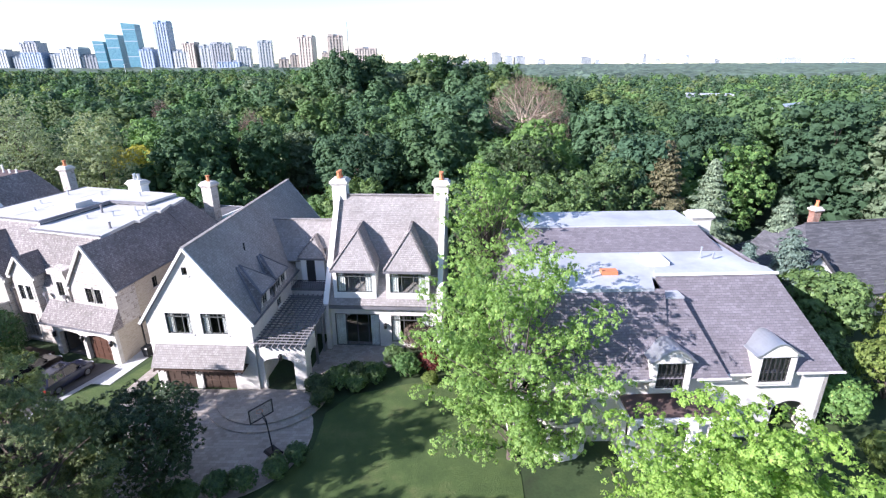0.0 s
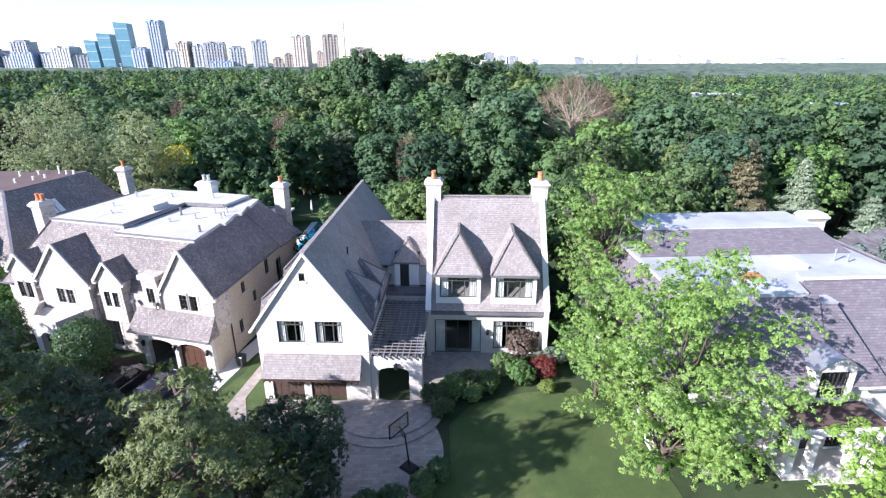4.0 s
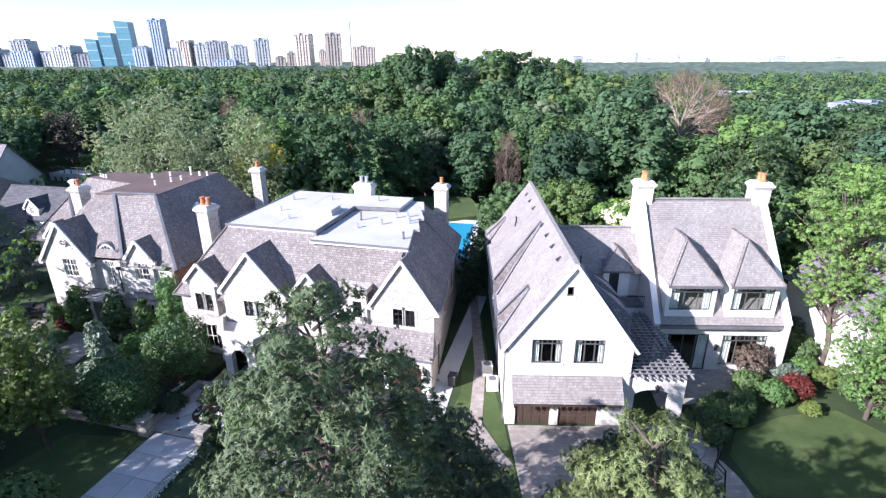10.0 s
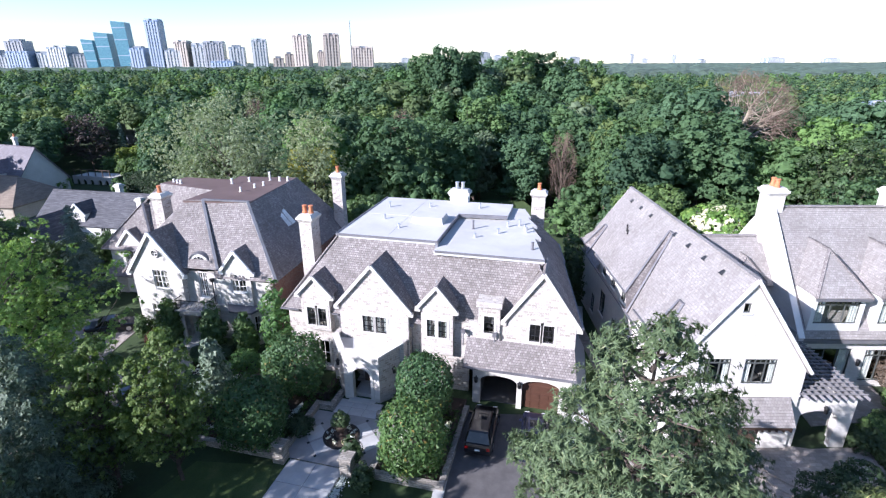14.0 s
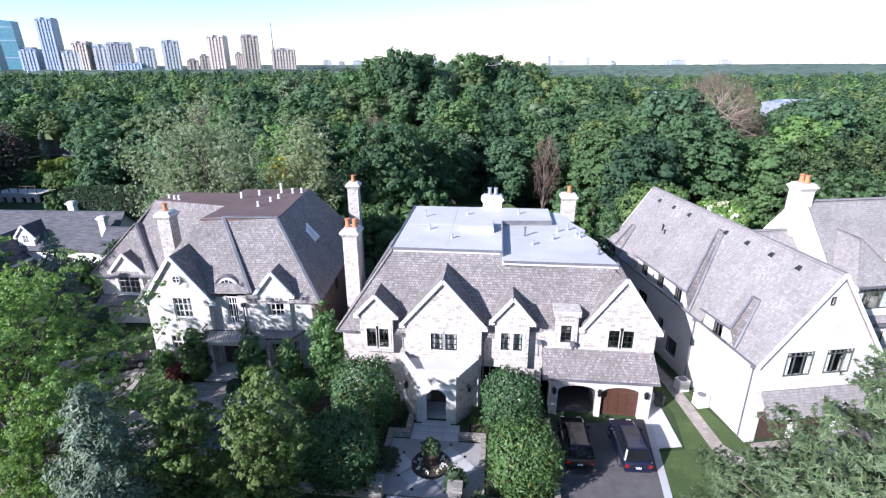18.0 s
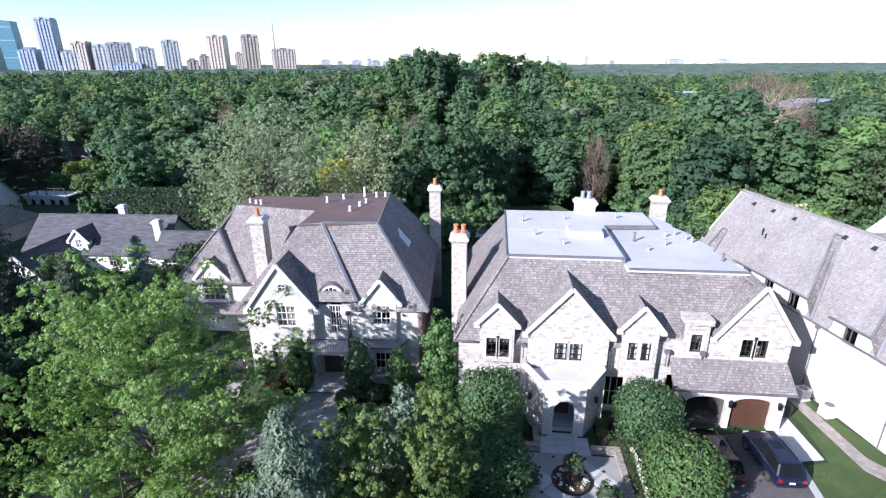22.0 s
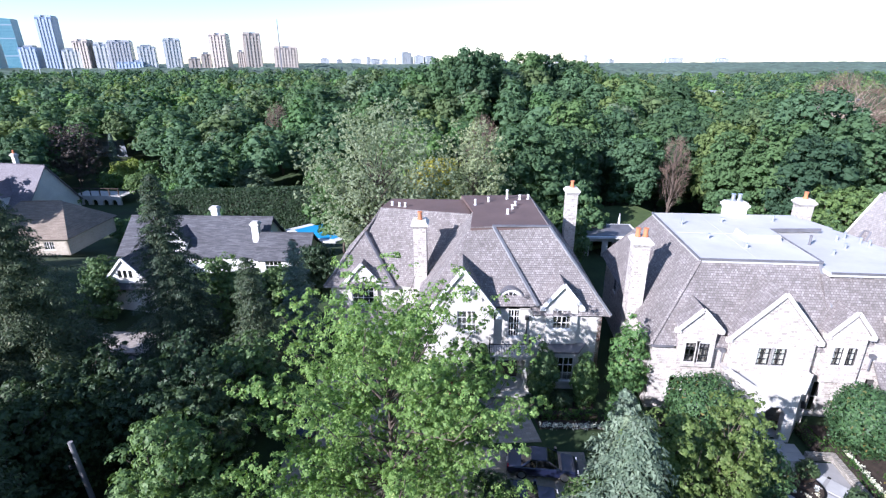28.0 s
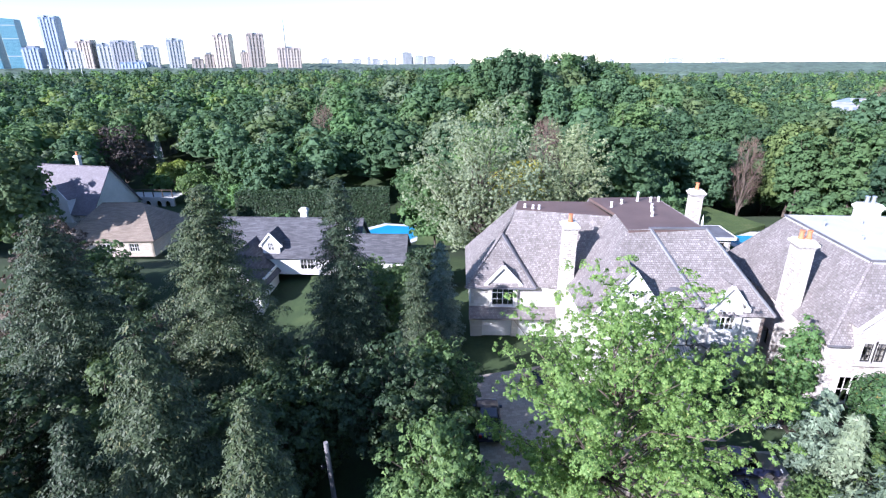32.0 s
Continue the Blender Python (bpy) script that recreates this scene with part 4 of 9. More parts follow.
    part("arch_surround", Geo().wall((px - 1.02, -3.05), (px + 1.02, -3.05), 0.12, [(0, 2.6), (0.35, 3.1), (1.02, 3.4), (1.69, 3.1), (2.04, 2.6)], [(0.27, 1.77, 0, 3.05, 0.75)]), CAST_STONE, po)
    part("front_door", Geo().box(px - 0.7, -0.75, 0.3, px + 0.7, -0.68, 2.9), WOOD_DARK, H)
    part("step", Geo().box(px - 1.1, -3.5, 0, px + 1.1, -2.9, 0.16).box(px - 1.0, -2.5, 0, px + 1.0, -0.6, 0.3), CAST_STONE, po)
    for s in (-1, 1):
        lantern(H, px + s * 2.45, -1.9, 2.4)
    # garage wing
    part("garage_wall", Geo().wall((16.6, -1.0), (24.2, -1.0), 0.4, 3.7, [(0.6, 3.5, 0, 2.75, 0.55), (3.9, 6.75, 0, 2.75, 0.55)]), PALE_STONE, H)
    part("garage_wall", Geo().wall((16.6, 0.3), (16.6, -0.6), 0.3, 3.7), STONE, H)
    part("garage_wall", Geo().wall((24.2, -0.6), (24.15, 0.3), 0.3, 3.7), TAN_BRICK, H)
    part("skirt_roof", Geo().slab([(15.9, -1.6, 3.62), (24.5, -1.6, 3.62), (24.2, 0.0, 5.35), (15.9, 0.0, 5.35)], 0.15), SHINGLE, H)
    part("skirt_roof", Geo().slab([(24.5, -1.6, 3.62), (24.5, -0.1, 3.62), (24.2, 0.0, 5.35)], 0.15), SHINGLE, H)
    part("gutter", Geo().beam((15.9, -1.66, 3.6), (24.5, -1.66, 3.6), 0.14, 0.13), LEAD, H)
    for x0, x1 in ((-0.4, 1.3), (4.4, 5.0)):
        part("gutter", Geo().beam((x0, -0.25, e), (x1, -0.25, e), 0.14, 0.13), LEAD, H)
    garage_door(H, 20.5, 23.35, -0.8, 2.8, WOOD_DOOR, 4, 4)
    # open garage bay, its inner shade carried by the dark colour
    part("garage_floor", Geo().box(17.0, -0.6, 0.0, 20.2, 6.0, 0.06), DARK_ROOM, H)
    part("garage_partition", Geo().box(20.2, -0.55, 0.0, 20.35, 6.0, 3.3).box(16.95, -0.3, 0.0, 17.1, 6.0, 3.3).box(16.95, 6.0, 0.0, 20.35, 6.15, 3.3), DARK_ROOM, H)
    for x in (16.9, 20.3, 23.75):
        lantern(H, x, -1.0, 2.0)
    return H


build_flat_topped_house()


# ---------------- the stone house with a brown flat roof ----------------
def build_brown_topped_house():
    H = thing("house", "pale limestone house with steep shingle roof and brown flat top", "house", pose(-70.0, 57.0, 0, 0, 0, -13.0), kind="thing")
    e = 6.7
    part("front_wall", Geo().wall((0.0, 0.6), (15.0, 0.6), 0.35, 7.0, [(7.2, 8.15, 4.4, 7.0), (6.3, 8.2, 0.4, 3.2), (11.0, 12.3, 5.4, 7.0), (10.9, 13.0, 0.7, 3.1)]), PALE_STONE, H)
    part("side_wall", Geo().wall((15.0, 0.6), (15.0, 18.5), 0.3, 7.0, [(3, 4, 1, 2.8), (7, 8, 4.4, 6)]), RED_BRICK, H)
    part("side_wall", Geo().wall((0.0, 18.5), (0.0, 0.95), 0.3, 7.0), PALE_STONE, H)
    part("back_wall", Geo().wall((15.0, 18.5), (0.0, 18.5), 0.3, 7.0), PALE_STONE, H)
    part("upper_floor", Geo().box(0.4, 1.0, 3.5, 14.6, 18.0, 3.7), DARK_ROOM, H)
    # hipped roofs
    part("roof", Geo().slab([(9.3, 0.2, e), (15.6, 0.2, e), (10.9, 4.9, 12.9), (5.7, 4.9, 12.9)], 0.18), SHINGLE, H)
    part("roof", Geo().slab([(-0.2, 0.35, 7.45), (9.6, 0.35, 7.45), (6.0, 4.8, 12.95), (4.0, 4.7, 12.9)], 0.18), SHINGLE, H)
    part("roof", Geo().slab([(15.6, 0.2, e), (15.6, 19.0, e), (10.5, 16.3, 12.9), (10.9, 4.8, 12.9)], 0.18), SHINGLE, H)
    part("roof", Geo().slab([(-0.6, -0.1, e), (4.0, 4.7, 12.85), (4.3, 9.8, 12.85), (-0.6, 9.8, e)], 0.18), SHINGLE, H)
    part("roof", Geo().slab([(15.6, 19.0, e), (0.6, 19.0, e), (3.2, 16.0, 12.7), (10.5, 16.3, 12.9)], 0.18), SHINGLE, H)
    part("hip_cap", Geo().beam((9.6, 0.35, 7.5), (6.0, 4.8, 12.97), 0.26, 0.16), HIP_METAL, H)
    part("hip_cap", Geo().beam((15.6, 0.2, e + 0.06), (10.9, 4.8, 12.96), 0.26, 0.12), HIP_METAL, H)
    part("ridge_cap", Geo().beam((5.9, 4.9, 12.98), (11.0, 4.9, 12.98), 0.3, 0.14), LEAD, H)
    ft = part("flat_roof", Geo().slab([(4.0, 4.5, 12.86), (6.5, 4.7, 12.86), (11.0, 4.9, 12.86), (10.5, 16.3, 12.86), (3.2, 16.0, 12.86), (4.3, 9.8, 12.86)], 0.25), BROWN_MEMBRANE, H)
    part("flat_roof", Geo().slab([(-5.1, 12.7, 12.4), (4.2, 10.5, 12.4), (3.4, 16.0, 12.4), (-4.4, 16.3, 12.4)], 0.25), BROWN_MEMBRANE, H)
    for x, y, z, h in ((6.0, 13.5, 12.86, 0.4), (7.6, 9.0, 12.86, 0.4), (8.2, 10.8, 12.86, 0.35), (8.6, 12.0, 12.86, 0.35), (8.0, 14.6, 12.86, 0.9), (9.3, 14.4, 12.86, 0.4), (10.2, 14.6, 12.86, 0.4), (4.6, 12.2, 12.86, 0.5), (-4.0, 13.6, 12.4, 0.3), (-3.2, 13.2, 12.4, 0.3), (-2.6, 13.0, 12.4, 0.35)):
        roof_vent(H, x, y, z, h, 0.11, WHITE_TRIM)
    # west wing, set back, over its own garage
    wy, we = 8.2, 5.75
    part("wing_wall", Geo().wall((-9.7, wy), (0.0, wy), 0.3, 5.9, [(2.1, 4.3, 3.6, 5.7), (1.2, 4.2, 0, 2.4), (4.9, 7.9, 0, 2.4)]), PALE_STONE, H)
    part("wing_wall", Geo().wall((-9.7, 19), (-9.7, wy + 0.3), 0.3, 5.9), PALE_STONE, H)
    part("roof", Geo().slab([(-10.0, 9.4, we), (1.0, 7.2, we), (4.2, 10.5, 12.4), (-5.1, 12.7, 12.4)], 0.18), SHINGLE, H)
    part("roof", Geo().slab([(-10.2, 7.7, we), (-5.1, 12.7, 12.4), (-4.4, 16.3, 12.4), (-10.2, 19.6, we)], 0.18), SHINGLE, H)
    part("roof", Geo().slab([(-10.2, 19.6, we), (-4.4, 16.3, 12.4), (3.4, 16.0, 12.4), (0.6, 19.6, we)], 0.18), SHINGLE, H)
    # hipped block standing forward of the wing roof
    ap, bk = (-6.55, 10.9, 10.35), (-6.2, 12.0, 10.35)
    part("roof", Geo().slab([(-10.25, 7.6, we), (-3.3, 7.6, we), ap], 0.18), SHINGLE, H)
    part("roof", Geo().slab([(-3.3, 7.6, we), (-3.5, 8.6, we + 0.5), bk, ap], 0.16), SHINGLE, H)
    part("roof", Geo().slab([(-10.25, 7.6, we), (-10.0, 9.0, we + 0.3), bk, ap], 0.16), SHINGLE, H)
    part("hip_cap", Geo().beam((-3.28, 7.58, we + 0.04), (ap[0], ap[1], ap[2] + 0.05), 0.24, 0.12), LEAD, H)
    part("hip_cap", Geo().beam((-10.25, 7.58, we + 0.04), (ap[0], ap[1], ap[2] + 0.05), 0.24, 0.1), SHINGLE, H)
    part("gutter", Geo().beam((-10.25, 7.55, we), (-3.3, 7.55, we), 0.13, 0.13), LEAD, H)
    part("skirt_roof", Geo().slab([(-9.9, 6.8, 2.75), (0.0, 6.8, 2.75), (0.0, 8.2, 3.5), (-9.9, 8.2, 3.5)], 0.14), SHINGLE, H)
    for x0 in (-8.5, -4.8):
        garage_door(H, x0, x0 + 3.0, wy, 2.4, WHITE_TRIM, 4, 4)
    gable_front(H, -6.5, 7.9, 1.45, 3.5, 6.3, 7.95, 9.6, PALE_STONE, SHINGLE, [(0.35, 2.55, 3.7, 5.8)], coping=WHITE_TRIM, slope_back=8.4)
    window(H, pose(-7.6, 7.9, 3.7), 2.2, 2.1, 2, 3, WHITE_TRIM, WHITE_TRIM)
    # front gables, eyebrow window, balcony
    gable_front(H, 3.35, -0.1, 2.6, 0.0, 7.3, 10.85, 4.6, PALE_STONE, SHINGLE, [(2.15, 3.75, 5.3, 7.2), (1.35, 4.05, 0.75, 3.55)], coping=WHITE_TRIM, over=0.4, slope_back=1.0)
    gable_front(H, 11.6, 0.3, 1.3, 4.0, 7.75, 9.4, 3.2, PALE_STONE, SHINGLE, [(0.55, 2.1, 5.35, 7.15)], coping=WHITE_TRIM, over=0.3, slope_back=1.4)
    window(H, pose(2.9, -0.1, 5.3), 1.6, 1.9, 2, 3, WHITE_TRIM, WHITE_TRIM)
    window(H, pose(2.1, -0.1, 0.75), 2.7, 2.8, 3, 3, WHITE_TRIM, WHITE_TRIM, transom=0.7)
    window(H, pose(10.85, 0.3, 5.35), 1.55, 1.8, 2, 3, WHITE_TRIM, WHITE_TRIM)
    window(H, pose(7.2, 0.6, 4.4), 0.95, 2.6, 2, 4, WHITE_TRIM, WHITE_TRIM)
    ring = Geo()
    for i in range(16):
        a, b = i * math.tau / 16, (i + 1) * math.tau / 16
        ring.beam((3.6 + 0.36 * math.cos(a), -0.16, 8.95 + 0.36 * math.sin(a)), (3.6 + 0.36 * math.cos(b), -0.16, 8.95 + 0.36 * math.sin(b)), 0.14, 0.12)
    oc = part("oculus", ring, CAST_STONE, H)
    part("pane", Geo().tube((3.6, -0.12, 8.95), (3.6, -0.14, 8.95), 0.33, n=16), DARK_FRAME, oc)
    part("glazing_bar", Geo().box(3.26, -0.18, 8.93, 3.94, -0.15, 8.97).box(3.58, -0.18, 8.61, 3.62, -0.15, 9.29), WHITE_TRIM, oc)
    # arched dormer: a barrel roof over a fan light
    cx, cz, cy, n = 7.35, 7.7, 1.0, 12
    arc = [(cx + 1.05 * math.cos(math.pi * i / n), cz + 1.05 * math.sin(math.pi * i / n)) for i in range(n + 1)]
    br = Geo()
    for (xa, zz), (xb, zc) in zip(arc, arc[1:]):
        br.hexa([(xa, cy - 0.15, zz), (xb, cy - 0.15, zc), (xb, cy + 2.2, zc), (xa, cy + 2.2, zz), (xa * 1.0 + (xa - cx) * 0.1, cy - 0.15, zz + (zz - cz) * 0.1), (xb + (xb - cx) * 0.1, cy - 0.15, zc + (zc - cz) * 0.1), (xb + (xb - cx) * 0.1, cy + 2.2, zc + (zc - cz) * 0.1), (xa + (xa - cx) * 0.1, cy + 2.2, zz + (zz - cz) * 0.1)])
    ad = part("arched_dormer", br, LEAD, H)
    fan = Geo().add([(x, cy - 0.05, z) for x, z in arc], [tuple(range(n, -1, -1))])
    part("dormer_face", fan, WHITE_TRIM, ad)
    for k in range(5):
        a0, a1 = math.pi * (k + 0.12) / 5, math.pi * (k + 0.88) / 5
        part("pane", Geo().add([(cx + r * math.cos(a), cy - 0.07, cz + 0.06 + r * math.sin(a)) for r, a in ((0.25, a0), (0.72, a0), (0.72, a1), (0.25, a1))], [(3, 2, 1, 0)]), DARK_FRAME, ad)
    for x in (5.9, 8.75):
        downpipe(H, x, 0.45, 0, 6.2, DARK_FRAME)
    # portico and balcony
    bx0, bx1, by = 5.6, 9.0, -1.2
    pt = part("portico", Geo().box(bx0, by, 3.25, bx1, 0.6, 3.75).box(bx0 - 0.12, by - 0.12, 3.6, bx1 + 0.12, 0.6, 3.72), CAST_STONE, H)
    for x in (bx0 + 0.3, bx1 - 0.3):
        part("column", Geo().lathe(x, by + 0.3, [(0, 0.26), (0.2, 0.26), (0.25, 0.2), (2.95, 0.17), (3.05, 0.24), (3.25, 0.26)], 12), CAST_STONE, pt)
        part("pilaster", Geo().box(x - 0.2, 0.35, 0, x + 0.2, 0.6, 3.25), CAST_STONE, pt)
    part("front_door", Geo().box(6.35, 0.7, 0.2, 8.15, 0.76, 3.1), WOOD_DARK, H)
    part("step", Geo().box(5.4, -1.8, 0, 9.2, -1.0, 0.18).box(5.6, -1.2, 0, 9.0, 0.6, 0.34), CAST_STONE, pt)
    br_ = part("balcony_rail", Geo().beam((bx0, by, 4.75), (bx1, by, 4.75), 0.06, 0.05).beam((bx0, by, 4.75), (bx0, 0.5, 4.75), 0.06, 0.05).beam((bx1, by, 4.75), (bx1, 0.5, 4.75), 0.06, 0.05), BLACK_METAL, H)
    bal = Geo().box(-0.012, -0.012, 0, 0.012, 0.012, 1.0).mesh("baluster")
    for i in range(26):
        part("baluster", bal, BLACK_METAL, br_, m=pose(bx0 + 0.02 + i * (bx1 - bx0 - 0.04) / 25, by, 3.75))
    for i in range(1, 12):
        for x in (bx0, bx1):
            part("baluster", bal, BLACK_METAL, br_, m=pose(x, by + i * 0.14, 3.75))
    # bay window
    bb = part("bay", Geo().wall((10.2, 0.6), (10.9, -0.4), 0.2, 3.7, [(0.3, 0.95, 0.8, 3.1)]).wall((10.9, -0.4), (12.9, -0.4), 0.2, 3.7, [(0.15, 1.85, 0.8, 3.1)]).wall((12.9, -0.4), (13.6, 0.6), 0.2, 3.7, [(0.3, 0.95, 0.8, 3.1)]), PALE_STONE, H)
    part("bay_roof", Geo().slab([(10.75, -0.6, 3.72), (13.05, -0.6, 3.72), (13.9, 0.6, 3.95), (9.9, 0.6, 3.95)], 0.2), LEAD, bb)
    window(H, pose(11.05, -0.4, 0.8), 1.7, 2.3, 2, 3, WHITE_TRIM, WHITE_TRIM)
    window(H, pose(13.08, -0.16, 0.8, 0, 0, 55), 0.65, 2.3, 1, 3, WHITE_TRIM, WHITE_TRIM)
    window(H, pose(10.38, 0.36, 0.8, 0, 0, -55), 0.65, 2.3, 1, 3, WHITE_TRIM, WHITE_TRIM)
    sk = Geo()
    for k in (0.0, 0.85):
        sk.slab([(13.3, 8.0 + k, 9.62), (13.3, 8.68 + k, 9.62), (12.1, 8.68 + k, 11.05), (12.1, 8.0 + k, 11.05)], 0.12)
    part("roof_window", sk, CURTAIN, H)
    chimney(H, -0.6, 7.0, 0, 12.9, 0.6, 0.7, STONE, 1)
    chimney(H, 15.3, 17.3, 0, 13.5, 0.6, 0.6, STONE, 1)
    return H


build_brown_topped_house()


# ---------------- the slate-roofed house ----------------
def build_slate_house():
    H = thing("house", "white stone house with slate mansard roof and arched dormers", "house", pose(11.0, 31.3, 0, 0, 0, 1.5), kind="thing")
    # x 0..16.5, street wall at y = 0
    W = 17.0
    part("front_wall", Geo().wall((-1.0, 0), (W, 0), 0.35, 6.2, [(4.8, 6.7, 5.25, 6.2), (12.4, 14.3, 5.3, 6.2), (14.4, 16.9, 0, 3.2, 0.9), (3.6, 5.0, 0.2, 3.0), (5.6, 6.9, 0.0, 2.9), (7.5, 8.7, 0.2, 3.0)]), LIMEWASH, H)
    part("side_wall", Geo().wall((W, 0.0), (W, 20), 0.3, 6.2), LIMEWASH, H)
    part("side_wall", Geo().wall((-1.0, 20), (-1.0, 0.35), 0.3, 6.2), LIMEWASH, H)
    part("back_wall", Geo().wall((W, 20), (-1, 20), 0.3, 6.2), LIMEWASH, H)
    part("upper_floor", Geo().box(-0.5, 0.5, 3.6, W - 0.4, 19.5, 3.8), DARK_ROOM, H)
    zt = 11.6
    part("roof", Geo().slab([(W + 0.5, -0.5, 6.0), (6.5, -0.5, 6.0), (5.2, 4.15, zt), (W - 2.7, 4.15, zt)], 0.2), SLATE, H)
    part("roof", Geo().slab([(W + 0.5, -0.5, 6.0), (W - 2.7, 4.15, zt), (W - 2.7, 16, zt), (W + 0.5, 20.4, 6.0)], 0.2), SLATE, H)
    part("roof", Geo().slab([(-6.4, -0.6, 6.0), (5.0, -0.6, 6.0), (5.2, 2.5, 11.3), (-4.5, 2.5, 11.3)], 0.2), SLATE, H)
    part("roof", Geo().slab([(-6.4, -0.6, 6.0), (-4.5, 2.5, 11.3), (-4.5, 17, 11.3), (-6.4, 20.4, 6.0)], 0.2), SLATE, H)
    part("roof", Geo().slab([(-6.4, 20.4, 6.0), (W + 0.5, 20.4, 6.0), (W - 2.7, 17, 11.3), (-4.5, 17, 11.3)], 0.2), SLATE, H)
    # projecting bay with its own hipped slope
    part("roof", Geo().slab([(1.1, -0.95, 6.0), (9.0, -0.95, 6.0), (6.55, 2.4, 10.6), (4.2, 2.4, 10.6)], 0.2), SLATE, H)
    part("roof", Geo().slab([(1.1, -0.95, 6.0), (4.2, 2.4, 10.6), (4.2, 5.0, 10.6), (1.1, 5.0, 6.0)], 0.2), SLATE, H)
    part("roof", Geo().slab([(9.0, -0.95, 6.0), (6.55, 2.4, 10.6), (6.55, 5.0, 10.6), (9.0, 5.0, 6.0)], 0.2), SLATE, H)
    part("flat_cap", Geo().box(4.1, 2.3, 10.55, 6.65, 3.6, 10.7), WHITE_MEMBRANE, H)
    part("flat_roof", Geo().slab([(5.1, 4.1, zt + 0.1), (W - 2.6, 4.1, zt + 0.1), (W - 2.6, 5.3, zt + 0.1), (12.6, 7.4, zt + 0.1), (5.6, 5.4, zt + 0.1)], 0.3), WHITE_MEMBRANE, H)
    fr = part("flat_roof", Geo().slab([(-4.6, 2.4, 11.4), (4.4, 2.4, 11.4), (5.0, 4.3, 11.4), (14.0, 5.0, 11.4), (14.0, 16, 11.4), (-4.6, 16, 11.4)], 0.3), WHITE_MEMBRANE, H)
    part("upper_slope", Geo().slab([(-4.4, 9.6, 11.42), (13.4, 9.6, 11.42), (12.4, 12.6, 12.8), (-3.0, 12.6, 12.8)], 0.2), SLATE, H)
    part("flat_roof", Geo().slab([(-3.2, 12.5, 12.9), (12.5, 12.5, 12.9), (12.5, 17, 12.9), (-3.2, 17, 12.9)], 0.3), WHITE_MEMBRANE, H)
    part("kerb", Geo().beam((5.0, 4.05, zt + 0.1), (W - 2.5, 4.05, zt + 0.1), 0.12, 0.18), WHITE_TRIM, H)
    part("roof_hatch", Geo().box(5.7, 6.4, 11.4, 7.3, 8.4, 11.75), WHITE_TRIM, fr)
    part("roof_hatch", Geo().box(1.4, 4.8, 11.4, 2.6, 5.5, 11.7), TERRACOTTA, fr)
    for x, y, h in ((-1.2, 4.5, 1.2), (0.4, 4.4, 0.9), (10.6, 8.0, 0.9), (11.4, 7.6, 0.6)):
        roof_vent(H, x, y, 11.4, h, 0.07, GALV)
    chimney(H, 14.2, 15.6, 6, 13.2, 0.9, 0.7, LIMEWASH, 0)
    for x0, x1, y in ((9.0, 10.85, -0.6), (14.1, W + 0.6, -0.6), (1.0, 3.65, -1.05), (6.7, 9.1, -1.05)):
        part("gutter", Geo().beam((x0, y, 5.95), (x1, y, 5.95), 0.14, 0.12), LIMEWASH, H)
    # arched dormers
    for xc, y, z0, hw in ((4.8, -1.0, 5.25, 0.98), (12.35, -0.65, 5.3, 1.02)):
        n, zs = 16, z0 + 2.2
        d = part("dormer", Geo().wall((xc - hw - 0.42, y), (xc + hw + 0.42, y), 0.3, zs + 0.05, [(0.42, 2 * hw + 0.42, z0, z0 + 2.0)], z0 - 0.3).box(xc - hw - 0.42, y + 0.3, z0 - 0.3, xc - hw - 0.2, y + 3.0, zs).box(xc + hw + 0.2, y + 0.3, z0 - 0.3, xc + hw + 0.42, y + 3.0, zs), LIMEWASH, H)
        arc = [(xc + (hw + 0.62) * (-1 + 2 * i / n), zs + 0.95 * math.sin(math.pi * i / n) ** 1.5) for i in range(n + 1)]
        b, f = Geo(), Geo()
        for (xa, za), (xb, zb) in zip(arc, arc[1:]):
            b.hexa([(xa, y - 0.1, zs - 0.06), (xb, y - 0.1, zs - 0.06), (xb, y + 3.4, zs - 0.06), (xa, y + 3.4, zs - 0.06), (xa, y - 0.1, za + 0.02), (xb, y - 0.1, zb + 0.02), (xb, y + 3.4, zb + 0.02), (xa, y + 3.4, za + 0.02)])
            f.hexa([(xa, y - 0.24, za - 0.04), (xb, y - 0.24, zb - 0.04), (xb, y - 0.06, zb - 0.04), (xa, y - 0.06, za - 0.04), (xa, y - 0.24, za + 0.07), (xb, y - 0.24, zb + 0.07), (xb, y - 0.06, zb + 0.07), (xa, y - 0.06, za + 0.07)])
        part("dormer_roof", b, GALV, d)
        part("arched_edge", f, GALV, d)
        w_ = Geo()
        for (xa, za), (xb, zb) in zip(arc[2:-2], arc[3:-2]):
            w_.hexa([(xa, y - 0.16, zs - 0.06), (xb, y - 0.16, zs - 0.06), (xb, y - 0.104, zs - 0.06), (xa, y - 0.104, zs - 0.06), (xa, y - 0.16, za - 0.05), (xb, y - 0.16, zb - 0.05), (xb, y - 0.104, zb - 0.05), (xa, y - 0.104, za - 0.05)])
        part("tympanum", w_, LIMEWASH, d)
        # dark sheet close behind the panes, coloured as the room's shade
        part("blind", Geo().box(xc - hw, y + 0.28, z0, xc + hw, y + 0.3, z0 + 2.0), DARK_ROOM, d)
        window(H, pose(xc - hw, y, z0), 2 * hw, 2.0, 3, 2, transom=0.0)
    # open entrance portico: square columns, white cornice, brown flat roof
    part("canopy", Geo().box(1.7, -2.5, 3.35, 8.3, -0.02, 3.75).box(1.55, -2.65, 3.75, 8.45, -0.02, 3.9), WHITE_TRIM, H)
